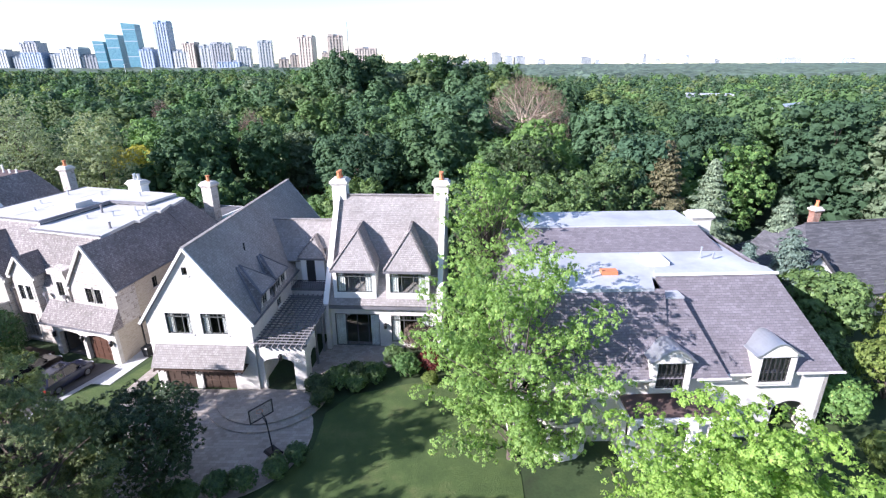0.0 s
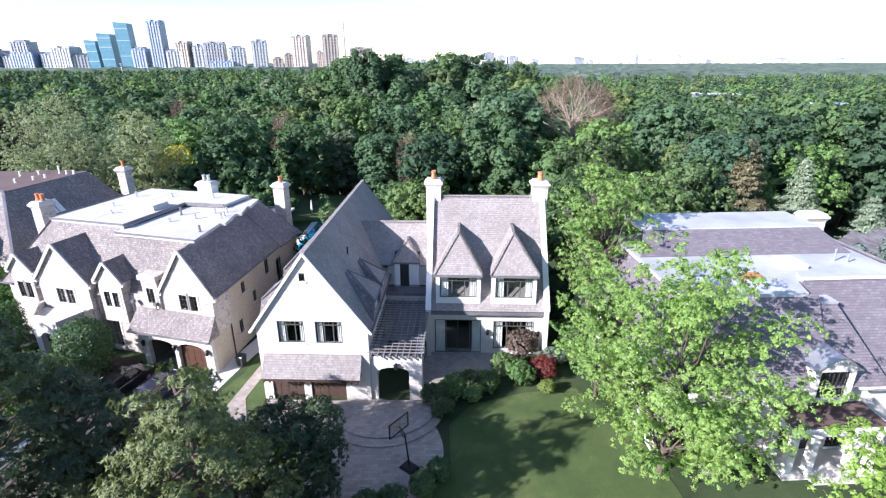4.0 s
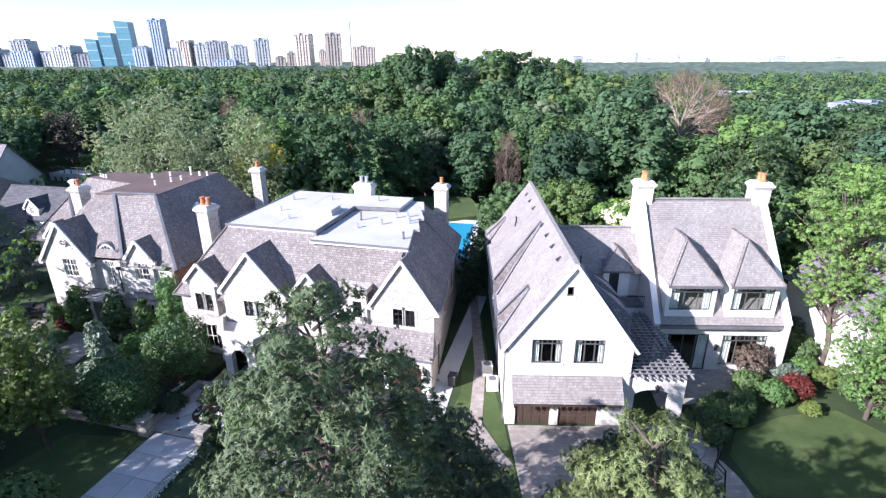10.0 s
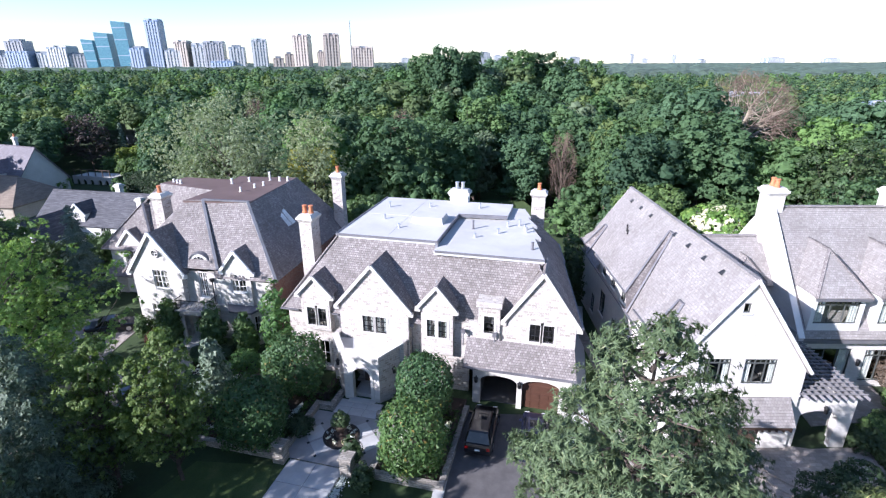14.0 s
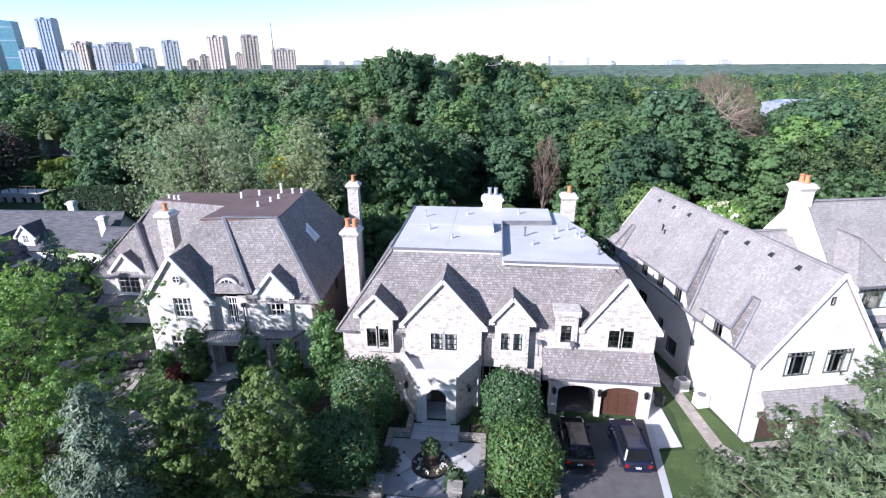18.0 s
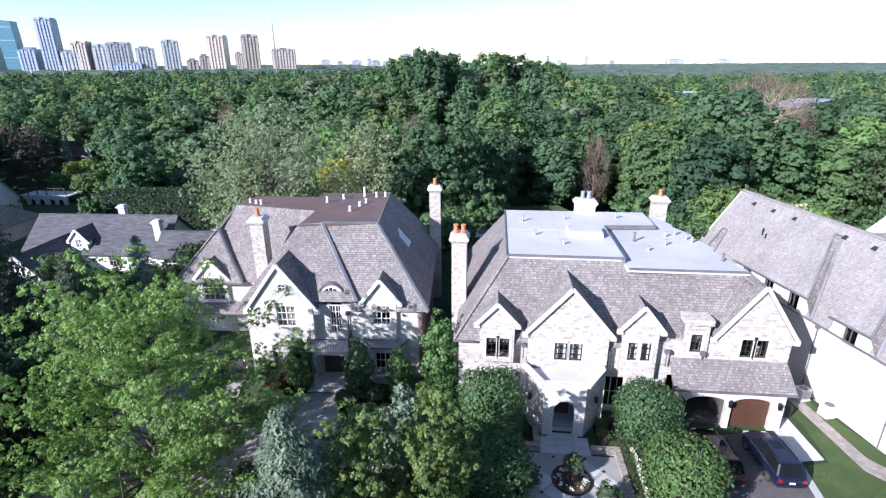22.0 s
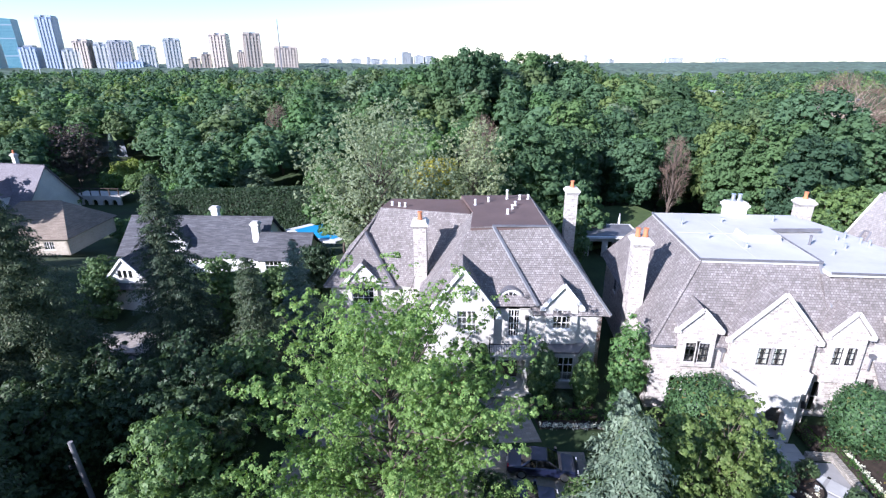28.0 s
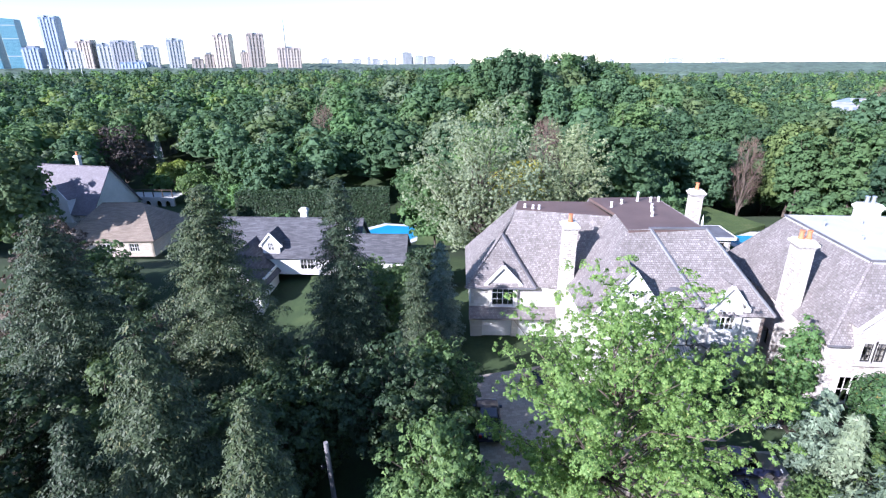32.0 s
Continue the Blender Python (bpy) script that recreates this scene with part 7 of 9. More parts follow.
# ---------------- paving, lawns, beds ----------------
PAVER = coursed("grey_buff_paver", [(0.30, 0.26, 0.23), (0.36, 0.32, 0.285), (0.42, 0.375, 0.335)], 0.42, 0.30, (0.24, 0.21, 0.185), 0.012, 0.85, 0.5, relief=0.3)
CONCRETE = plain("pale_concrete", (0.56, 0.55, 0.54), 0.85, grain=3, vary=0.10)
TILE_PALE = plain("pale_stone_paver", (0.46, 0.455, 0.45), 0.75, grain=3, vary=0.14)
TILE_DARK = plain("dark_stone_band", (0.31, 0.30, 0.295), 0.75, grain=3, vary=0.2)
ASPHALT = plain("worn_asphalt", (0.105, 0.098, 0.098), 0.9, grain=8, vary=0.22, bump=0.3)
ROUGH_STONE = coursed("rough_garden_stone", [(0.25, 0.23, 0.20), (0.36, 0.33, 0.29), (0.45, 0.42, 0.37)], 0.4, 0.15, (0.16, 0.14, 0.12), 0.015, 0.9, 0.4, relief=0.8)
LAWN, N_, L_, S_ = node_material("mown_grass")
co_ = N_.new("ShaderNodeTexCoord").outputs["Object"]
c_ = ramp(N_, L_, noise_tex(N_, L_, co_, 0.35, 5, 0.65), [(0.3, (0.046, 0.078, 0.022)), (0.55, (0.072, 0.112, 0.032)), (0.72, (0.125, 0.145, 0.055))])
c_ = mixed(N_, L_, "MULTIPLY", 0.7, c_, ramp(N_, L_, noise_tex(N_, L_, co_, 14.0, 4, 0.8), [(0.3, (0.5, 0.55, 0.4)), (0.7, (1.15, 1.15, 1.05))]))
L_.new(c_, S_.inputs["Base Color"])
S_.inputs["Roughness"].default_value = 0.95
bumped(N_, L_, S_, noise_tex(N_, L_, co_, 30.0, 3, 0.8), 0.8, 0.05)
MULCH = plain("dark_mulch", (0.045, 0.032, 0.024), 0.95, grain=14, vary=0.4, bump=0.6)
WATER, N_, L_, S_ = node_material("pool_water")
S_.inputs["Base Color"].default_value, S_.inputs["Roughness"].default_value = (0.03, 0.30, 0.48, 1), 0.06
bumped(N_, L_, S_, noise_tex(N_, L_, N_.new("ShaderNodeTexCoord").outputs["Object"], 1.6, 3), 0.15, 0.1)
POOL_COVER = plain("blue_pool_cover", (0.02, 0.27, 0.50), 0.5, grain=1.2, vary=0.2, bump=0.2)


def flat_piece(name, pts, z, mat_, label, category, t=0.05, kind="structure"):
    """A level sheet with a thin edge."""
    ob = part(name, Geo().slab([(x, y, z) for x, y in pts], t), mat_)
    return tagged(ob, label, category, kind=kind)


def disc(cx, cy, r, n=28, a0=0.0, a1=math.tau):
    return [(cx + r * math.cos(a0 + (a1 - a0) * i / n), cy + r * math.sin(a0 + (a1 - a0) * i / n)) for i in range(n + (0 if a1 - a0 > 6.2 else 1))]


flat_piece("road", [(-180, 41), (-120, 27), (-60, 13), (0, -3), (60, -10), (140, -12), (140, -20), (60, -18), (0, -11), (-60, 5), (-120, 19), (-180, 33)], 0.03, ASPHALT, "asphalt street along the front gardens", "road")
flat_piece("drive", [(-24.4, 38.4), (-17.0, 38.0), (-17.0, 10.0), (-22.0, 4.0), (-27.0, 6.0), (-24.6, 14.0)], 0.05, PAVER, "buff paved drive before two garage doors", "drive")
flat_piece("drive_court", disc(-16.2, 32.0, 6.3, 36), 0.055, PAVER, "round buff paved court of the drive", "drive")
flat_piece("terrace_step", disc(-14.6, 37.4, 5.0, 24, math.pi * 1.0, math.tau), 0.19, PAVER, "curved lower step of the paved terrace", "step", 0.15)
flat_piece("terrace", disc(-14.6, 37.6, 4.4, 24, math.pi * 1.0, math.tau), 0.33, PAVER, "rounded paved terrace before an arched screen wall", "terrace", 0.3)
flat_piece("patio", [(-12.2, 40.2), (-6.4, 40.6), (-4.6, 41.4), (-3.4, 45.6), (-11.6, 46.3), (-11.9, 42.0)], 0.06, PAVER, "grey paved patio before glazed doors", "patio")
flat_piece("lawn", [(-9.5, 30.8), (-9.4, 34.8), (-7.6, 37.2), (-3.0, 38.7), (1.6, 39.2), (4.6, 34.0), (5.4, 28.0), (4.6, 12.0), (-6.0, 6.0), (-16.4, 9.0), (-16.4, 24.0), (-12.0, 26.4)], 0.035, LAWN, "mown green front lawn in patchy shade", "lawn")
flat_piece("lawn", [(-24.6, 62.0), (-24.9, 44.0), (-24.6, 38.2), (-24.55, 28.0), (-26.5, 23.0), (-35.0, 26.5), (-33.2, 34.5), (-31.8, 38.8), (-29.2, 38.7), (-27.7, 42.4), (-25.6, 62.0)], 0.03, LAWN, "narrow strip of green grass between houses", "lawn")
flat_piece("lawn", [(-57.0, 38.6), (-51.6, 38.0), (-51.4, 33.4), (-55.0, 27.0), (-62.0, 30.0)], 0.03, LAWN, "shaded green front lawn beside the entrance court", "lawn")
flat_piece("garden_path", [(-26.2, 46.0), (-25.2, 46.0), (-24.6, 60.0), (-25.5, 60.0)], 0.06, PAVER, "narrow paved path in the side yard", "path")
flat_piece("garden_path", [(-26.2, 46.0), (-25.2, 46.0), (-26.3, 38.6), (-25.2, 35.6), (-24.6, 34.4), (-25.6, 33.6), (-27.5, 37.6)], 0.064, PAVER, "narrow paved path in the side yard", "path")
flat_piece("side_walk", [(-29.3, 39.0), (-31.6, 39.2), (-29.6, 42.6), (-28.5, 45.5), (-24.9, 62.0), (-26.9, 62.5), (-30.6, 43.4), (-27.6, 43.0)][:2] + [(-30.3, 42.4), (-24.9, 61.0), (-23.5, 60.6), (-28.2, 43.6)], 0.05, CONCRETE, "pale concrete slab and walk beside the brick wall", "walk")
flat_piece("drive", [(-38.2, 42.9), (-30.4, 42.2), (-33.4, 34.6), (-37.5, 20.0), (-40.0, 10.0), (-46.5, 12.0), (-43.0, 22.0), (-39.9, 35.6)], 0.05, ASPHALT, "worn dark asphalt drive before two garage doors", "drive")
flat_piece("drive_border", [(-38.9, 43.0), (-38.2, 42.9), (-39.9, 35.6), (-43.0, 22.0), (-43.8, 22.2), (-40.6, 35.7)], 0.16, TILE_PALE, "pale stone border of the drive", "kerb", 0.2)
flat_piece("drive_border", [(-30.4, 42.2), (-29.9, 42.1), (-32.9, 34.5), (-37.0, 19.9), (-37.5, 20.0), (-33.4, 34.6)], 0.07, TILE_PALE, "pale stone border of the drive", "kerb", 0.1)
flat_piece("drive", [(-66.5, 48.0), (-60.0, 46.4), (-61.0, 43.0), (-66.0, 42.0), (-74.0, 38.0), (-80.0, 30.0), (-84.0, 33.0), (-82.0, 46.0), (-79.0, 60.0), (-70.5, 60.5), (-71.0, 52.0)], 0.05, PAVER, "brown-grey paved forecourt drive", "drive")
flat_piece("garden_walk", [(-66.2, 54.0), (-62.4, 53.2), (-62.6, 48.0), (-66.2, 48.6)], 0.08, PAVER, "paved walk to a columned portico", "walk")
flat_piece("drive", [(-100.0, 50.0), (-96.0, 40.0), (-92.0, 41.0), (-96.0, 50.0)], 0.05, ASPHALT, "grey asphalt drive between dark trees", "drive")
slope = Geo()
run = [(-98.0, 50.0, 2.0), (-99.5, 56.0, 2.2), (-101.0, 62.0, 2.6), (-102.5, 68.0, 3.2), (-104.0, 74.0, 4.4), (-105.0, 80.5, 5.4)]
for (xa, ya, wa), (xb, yb, wb) in zip(run, run[1:]):
    za_, zb_ = ground_z(xa, ya) + 0.15, ground_z(xb, yb) + 0.15
    slope.slab([(xa - wa, ya, za_), (xa + wa, ya, za_), (xb + wb, yb, zb_), (xb - wb, yb, zb_)], 0.5)
tagged(part("drive_slope", slope, ASPHALT), "grey asphalt drive sloping down to the cottage", "drive", kind="structure")

# entrance court with its paving pieces, in the stone house's own directions
COURT = pose(-53.0, 50.0, 0, 0, 0, -16.5)


def in_court(x, y, z=0.0):
    p = COURT @ Vector((x, y, z))
    return p.x, p.y


court = flat_piece("entrance_court", [in_court(*p) for p in ((5.0, -10.2), (11.4, -10.2), (11.4, -5.0), (9.8, -5.0), (9.8, -3.2), (6.2, -3.2), (6.2, -5.0), (5.0, -5.0))], 0.06, TILE_DARK, "pale stone entrance court with dark diagonal bands", "paving")
tile = Geo().taper(0, 0, 0.0, 0.03, 0.66, 0.66, 0.64, 0.64).mesh("paver")
for i in range(-5, 6):
    for j in range(-5, 6):
        cx, cy = 8.2 + (i + j) * 1.08, -7.5 + (i - j) * 1.08
        if 5.7 < cx < 10.8 and -9.6 < cy < -5.6 and (cx - 8.1) ** 2 + (cy + 7.4) ** 2 > 2.2:
            part("paver", tile, TILE_PALE, court, m=COURT @ pose(cx, cy, 0.061, 0, 0, 45))
dot = Geo().taper(0, 0, 0.0, 0.012, 0.1, 0.1, 0.095, 0.095).mesh("dark_paver")
for i in range(-3, 4):
    for j in range(-3, 4):
        cx, cy = 8.2 + (i + j + 1) * 1.08, -7.5 + (i - j) * 1.08
        if 5.3 < cx < 11.1 and -9.9 < cy < -5.2 and (cx - 8.1) ** 2 + (cy + 7.4) ** 2 > 1.6:
            part("paver", dot, BLACK_METAL, court, "small black stone inset", m=COURT @ pose(cx, cy, 0.061, 0, 0, 45))
slab_ = Geo().taper(0, 0, 0.0, 0.03, 0.57, 0.42, 0.55, 0.40).mesh("paver")
for i in range(3):
    for j in range(2):
        part("paver", slab_, TILE_PALE, court, m=COURT @ pose(6.85 + i * 1.17, -4.55 + j * 0.88, 0.061))
walk_ = flat_piece("front_walk", [in_court(*p) for p in ((5.6, -18.5), (9.6, -18.5), (9.6, -10.3), (5.6, -10.3))], 0.06, TILE_DARK, "pale stone front walk of large slabs", "walk")
slab2 = Geo().taper(0, 0, 0.0, 0.03, 0.97, 0.97, 0.95, 0.95).mesh("paver")
for i in range(2):
    for j in range(4):
        part("paver", slab2, TILE_PALE, walk_, m=COURT @ pose(6.6 + i * 1.99, -11.35 - j * 1.99, 0.061))
# low garden walls round the court
for pts in (((5.0, -10.2), (4.6, -10.2), (4.6, -4.8), (5.0, -4.8)), ((4.6, -4.8), (4.6, -4.4), (6.2, -4.4), (6.2, -4.8)), ((5.8, -4.4), (6.2, -4.4), (6.2, -2.6), (5.8, -2.6)), ((11.4, -10.2), (11.8, -10.2), (11.8, -4.4), (11.4, -4.4)), ((9.8, -4.8), (11.4, -4.8), (11.4, -4.4), (9.8, -4.4)), ((10.2, -10.6), (16.6, -10.6), (16.6, -10.2), (10.2, -10.2)), ((16.2, -10.2), (16.6, -10.2), (16.6, -2.2), (16.2, -2.2)), ((-4.0, -10.6), (4.8, -10.6), (4.8, -10.2), (-4.0, -10.2))):
    flat_piece("garden_wall", [in_court(*p) for p in pts], 0.5, ROUGH_STONE, "low rough stone garden wall", "wall", 0.5)
for x in (5.0, 10.0):
    P = thing("gate_pier", "square rough stone pier with flat cap beside the walk", "pier", COURT @ pose(x, -10.5, 0), "stone piers at the walk")
    part("shaft", Geo().box(-0.4, -0.4, 0, 0.4, 0.4, 1.35), ROUGH_STONE, P)
    part("cap", Geo().taper(0, 0, 1.35, 1.5, 0.5, 0.5, 0.46, 0.46), ROUGH_STONE, P)

BOX_LEAF = leafy("box_hedge_leaf", (0.035, 0.085, 0.018), (0.080, 0.150, 0.032), through_light=0.2)
PETAL = leafy("white_petal", (0.55, 0.53, 0.52), (0.78, 0.76, 0.75), through_light=0.2)


def shrub(name, label, x, y, r, h, mat_, seed, n=1500, size=0.16, z=None, group="", lump=7, category="shrub"):
    """A low bush: stems and a leafy mound of several lobes."""
    rng = np.random.default_rng(seed)
    T = thing(name, label, category, at(x, y, z), group)
    lobes = [(0, 0, h * 0.5, r * 0.8, r * 0.8, h * 0.5)]
    for i in range(lump):
        a = i * 2.4 + rng.uniform(0, 0.8)
        q = r * rng.uniform(0.3, 0.6)
        lobes.append((q * math.cos(a), q * math.sin(a), h * rng.uniform(0.4, 0.72), r * 0.45, r * 0.45, h * 0.3))
    g = Geo()
    for lb in lobes:
        g.tube((0, 0, -0.1), lb[:3], 0.035, 0.012, 5, False)
    part("stem_cluster", g, BARK, T)
    part("foliage", crown_mesh("foliage", lobe_leaves(lobes, n, size, rng, low=-0.7)), mat_, T)
    return T


def hedge(label, pts, w, h, mat_, seed, n=1800, size=0.15, group="clipped hedges"):
    """A clipped hedge along a line."""
    rng = np.random.default_rng(seed)
    T = thing("hedge", label, "hedge", None, group)
    out, tot = [], sum(math.dist(a, b) for a, b in zip(pts, pts[1:]))
    core = Geo()
    for a, b in zip(pts, pts[1:]):
        ln = math.dist(a, b)
        m = max(60, int(n * ln / tot))
        d = np.array([b[0] - a[0], b[1] - a[1], 0]) / ln
        s = np.array([-d[1], d[0], 0])
        u, q = rng.uniform(0, ln, m), rng.random(m)
        side = np.where(q < 0.35, -1.0, np.where(q < 0.7, 1.0, 0.0))
        v = np.where(side == 0, rng.uniform(-w / 2, w / 2, m), side * w / 2)
        zz = np.where(side == 0, h, rng.uniform(0.05, h, m))
        C = np.array([a[0], a[1], 0]) + u[:, None] * d + v[:, None] * s + zz[:, None] * np.array([0, 0, 1]) + rng.normal(size=(m, 3)) * 0.05
        C[:, 2] += np.array([ground_z(p[0], p[1]) for p in C])
        Nr = unit(side[:, None] * s + (side == 0)[:, None] * np.array([0, 0, 1.0]) + rng.normal(size=(m, 3)) * 0.5)
        ln_ = size * rng.uniform(0.7, 1.4, m)
        out.append(blades(C, Nr, unit(rng.normal(size=(m, 3))), ln_, ln_ * 0.65, rng))
        z0 = ground_z((a[0] + b[0]) / 2, (a[1] + b[1]) / 2)
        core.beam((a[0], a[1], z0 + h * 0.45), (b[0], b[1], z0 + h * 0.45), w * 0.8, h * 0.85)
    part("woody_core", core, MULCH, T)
    part("foliage", crown_mesh("foliage", np.concatenate(out)), mat_, T)


def flowers(label, pts, w, seed, n=160, z=0.32):
    """Rows of white blossom, too many to count."""
    rng = np.random.default_rng(seed)
    out = []
    for a, b in zip(pts, pts[1:]):
        m = int(n * math.dist(a, b))
        f = rng.random(m)[:, None]
        C = np.array([*a, z]) * (1 - f) + np.array([*b, z]) * f + rng.normal(size=(m, 3)) * np.array([w / 3, w / 3, 0.05])
        ln = rng.uniform(0.08, 0.16, m)
        out.append(blades(C, unit(rng.normal(size=(m, 3)) * 0.5 + np.array([0, -0.2, 1])), unit(rng.normal(size=(m, 3))), ln, ln * 0.9, rng))
    ob = part("flowers", crown_mesh("flowers", np.concatenate(out)), PETAL)
    tagged(ob, label, "flowers", kind="stuff")


# beds round the entrance court
flat_piece("bed", [in_court(*p) for p in ((11.8, -10.2), (16.2, -10.2), (16.2, -1.2), (11.8, -1.2))], 0.28, MULCH, "planted bed beside the asphalt drive", "bed", 0.25)
flat_piece("bed", [in_court(*p) for p in ((-3.6, -10.2), (4.6, -10.2), (4.6, -3.4), (0.0, -1.0), (-3.6, -1.0))], 0.12, MULCH, "planted bed beside the entrance court", "bed", 0.1)
hedge("low clipped box hedge round a flower bed", [in_court(*p) for p in ((12.1, -3.0), (12.1, -9.8), (16.0, -9.8), (16.0, -3.0))], 0.45, 0.75, BOX_LEAF, 201)
hedge("low clipped box hedge beside the entrance court", [in_court(*p) for p in ((4.2, -4.2), (4.2, -9.6), (-3.0, -9.8))], 0.45, 0.6, BOX_LEAF, 202)
hedge("low clipped box hedge beside the porch", [in_court(*p) for p in ((10.9, -1.6), (10.9, -3.8), (15.6, -3.8))], 0.7, 0.8, BOX_LEAF, 203, 900)
hedge("low clipped box hedge beside the porch", [in_court(*p) for p in ((5.0, -1.6), (5.0, -3.6), (0.6, -3.2))], 0.7, 0.8, BOX_LEAF, 204, 900)
flowers("white bedding flowers in a row", [in_court(*p) for p in ((12.6, -4.0), (12.6, -9.2), (15.5, -9.2), (15.5, -4.5))], 0.4, 211, z=0.5)
flowers("white bedding flowers in a row", [in_court(*p) for p in ((3.6, -5.0), (3.6, -9.0), (-2.4, -9.2))], 0.4, 212)
flowers("white bedding flowers along the walk", [in_court(*p) for p in ((10.0, -11.0), (10.0, -16.5))], 0.5, 213, z=0.2)
flowers("white bedding flowers before the walk", [(-62.0, 49.6), (-57.5, 48.6)], 0.5, 214, 90, 0.2)
# the urn in its round flower bed
fx, fy = in_court(8.1, -7.4)
U = thing("planter_urn", "dark bronze urn planted with a clipped bush in a round bed", "urn", pose(fx, fy, 0.06))
part("bed_rim", Geo().lathe(0, 0, [(0, 1.35), (0.12, 1.35), (0.12, 1.24), (0.05, 1.24)], 32), BLACK_METAL, U)
part("soil", Geo().lathe(0, 0, [(0.02, 1.2), (0.12, 1.2), (0.14, 0.2)], 28), MULCH, U)
part("urn", Geo().lathe(0, 0, [(0.1, 0.42), (0.25, 0.42), (0.3, 0.22), (0.5, 0.16), (0.62, 0.3), (1.0, 0.55), (1.15, 0.6), (1.2, 0.5)], 20), WOOD_DARK, U, "dark bronze urn", smooth=False)
rgu = np.random.default_rng(77)
part("clipped_bush", crown_mesh("clipped_bush", lobe_leaves([(0, 0, 1.45, 0.6, 0.6, 0.5), (0, 0, 2.0, 0.1, 0.1, 0.3)], 1100, 0.13, rgu, low=-1.0)), LEAF_DARK, U)
for k in range(8):
    a = k * math.tau / 8
    flowers("white bedding flowers round an urn", [(fx + 0.75 * math.cos(a), fy + 0.75 * math.sin(a)), (fx + 1.05 * math.cos(a + 0.5), fy + 1.05 * math.sin(a + 0.5))], 0.3, 220 + k, 70, 0.2)
for x, y, k in ((9.9, -9.6, 0), (11.6, -11.6, 1)):
    px_, py_ = in_court(x, y)
    column_tree("small clipped conical evergreen beside the walk", px_, py_, 0.45, 1.6, 231 + k, LEAF_DARK, 500)

# garden of the gabled house
shrub("bush", "round clipped bright green bush by the lawn", -3.1, 40.0, 1.25, 2.3, LEAF_MAPLE, 301, 2600, 0.15)
shrub("bush", "dark red-leaved maple bush by the lawn", -0.9, 40.8, 1.35, 2.0, LEAF_RED, 302, 2000, 0.17)
shrub("bush", "small yellow-green round bush by the lawn", -1.0, 38.7, 0.75, 1.2, LEAF_YELLOW, 303, 1200, 0.13)
shrub("bush", "purple-brown smoke bush before the windows", -2.2, 44.4, 1.7, 2.8, LEAF_PURPLE, 304, 2600, 0.18)
shrub("bush", "leafy green bush beside the patio", -4.4, 41.6, 1.2, 2.1, LEAF_MID, 305, 1800, 0.17)
shrub("bush", "grey-green low juniper by the wall", 0.6, 43.6, 1.5, 1.2, NEEDLE_BLUE, 306, 1600, 0.18)
for k, (x, y, r, h) in enumerate(((-10.6, 37.4, 1.2, 1.9), (-9.0, 38.4, 1.3, 1.9), (-7.4, 39.2, 1.3, 1.8), (-5.9, 39.4, 1.1, 1.6), (-9.9, 35.9, 1.0, 1.5), (-7.4, 38.0, 1.0, 1.3))):
    shrub("bush", "dark green rounded shrub between lawn and patio", x, y, r, h, LEAF_MID if k % 2 else LEAF_DARK, 310 + k, 1900, 0.17, group="shrubs by the patio")
for k, (x, y, r, h) in enumerate(((-14.8, 26.6, 1.0, 1.6), (-13.2, 27.0, 0.9, 1.7), (-11.4, 28.2, 0.9, 1.5), (-10.4, 29.6, 0.8, 1.3), (-16.6, 26.0, 1.0, 1.5), (-18.4, 25.8, 1.0, 1.4))):
    shrub("bush", "loose green shrub at the edge of the drive court", x, y, r, h, LEAF_MID, 320 + k, 1300, 0.18, group="shrubs by the drive court")
for k in range(9):
    f = k / 8
    shrub("bush", "mixed yellow-green shrub along the side boundary", 2.4 + 4.2 * f, 44.0 - 14 * f, 1.1, 1.5 + 0.4 * (k % 3), (LEAF_MAPLE, LEAF_YELLOW, LEAF_MID)[k % 3], 330 + k, 1300, 0.18, group="boundary shrubs")
for k in range(7):
    shrub("bush", "leafy green bush along the side yard", 3.0 + 0.3 * (k % 3), 46.0 + 2.6 * k, 1.6, 2.6 + 0.6 * (k % 2), (LEAF_MID, LEAF_DARK)[k % 2], 345 + k, 1700, 0.22, group="side yard bushes")
# front garden of the brown-topped house
flat_piece("bed", [(-62.2, 53.0), (-56.8, 51.6), (-57.4, 48.4), (-62.2, 49.4)], 0.1, MULCH, "planted bed below the bay window", "bed", 0.1)
hedge("low clipped green hedge below the bay window", [(-62.0, 50.6), (-57.4, 49.6)], 0.6, 0.7, BOX_LEAF, 205, 900)
for k, (x, y, r, h, mt_) in enumerate(((-67.4, 54.8, 1.0, 1.4, LEAF_RED), (-68.6, 55.4, 1.0, 2.6, LEAF_MID), (-66.6, 52.0, 0.8, 1.0, LEAF_MID), (-59.6, 51.6, 0.9, 1.3, LEAF_DARK), (-62.0, 51.6, 0.8, 1.2, LEAF_DARK), (-56.4, 47.6, 1.5, 3.2, LEAF_MAPLE), (-55.6, 42.6, 1.5, 3.0, LEAF_MID), (-62.6, 41.0, 1.6, 2.8, LEAF_MID), (-68.0, 43.0, 1.6, 2.6, LEAF_DARK), (-47.6, 47.4, 0.9, 1.3, LEAF_DARK), (-50.6, 41.2, 1.2, 1.2, LEAF_DARK))):
    shrub("bush", "low shrub with red leaves" if mt_ is LEAF_RED else "leafy green shrub in the front garden", x, y, r, h, mt_, 360 + k, 1500, 0.18, group="front garden shrubs")
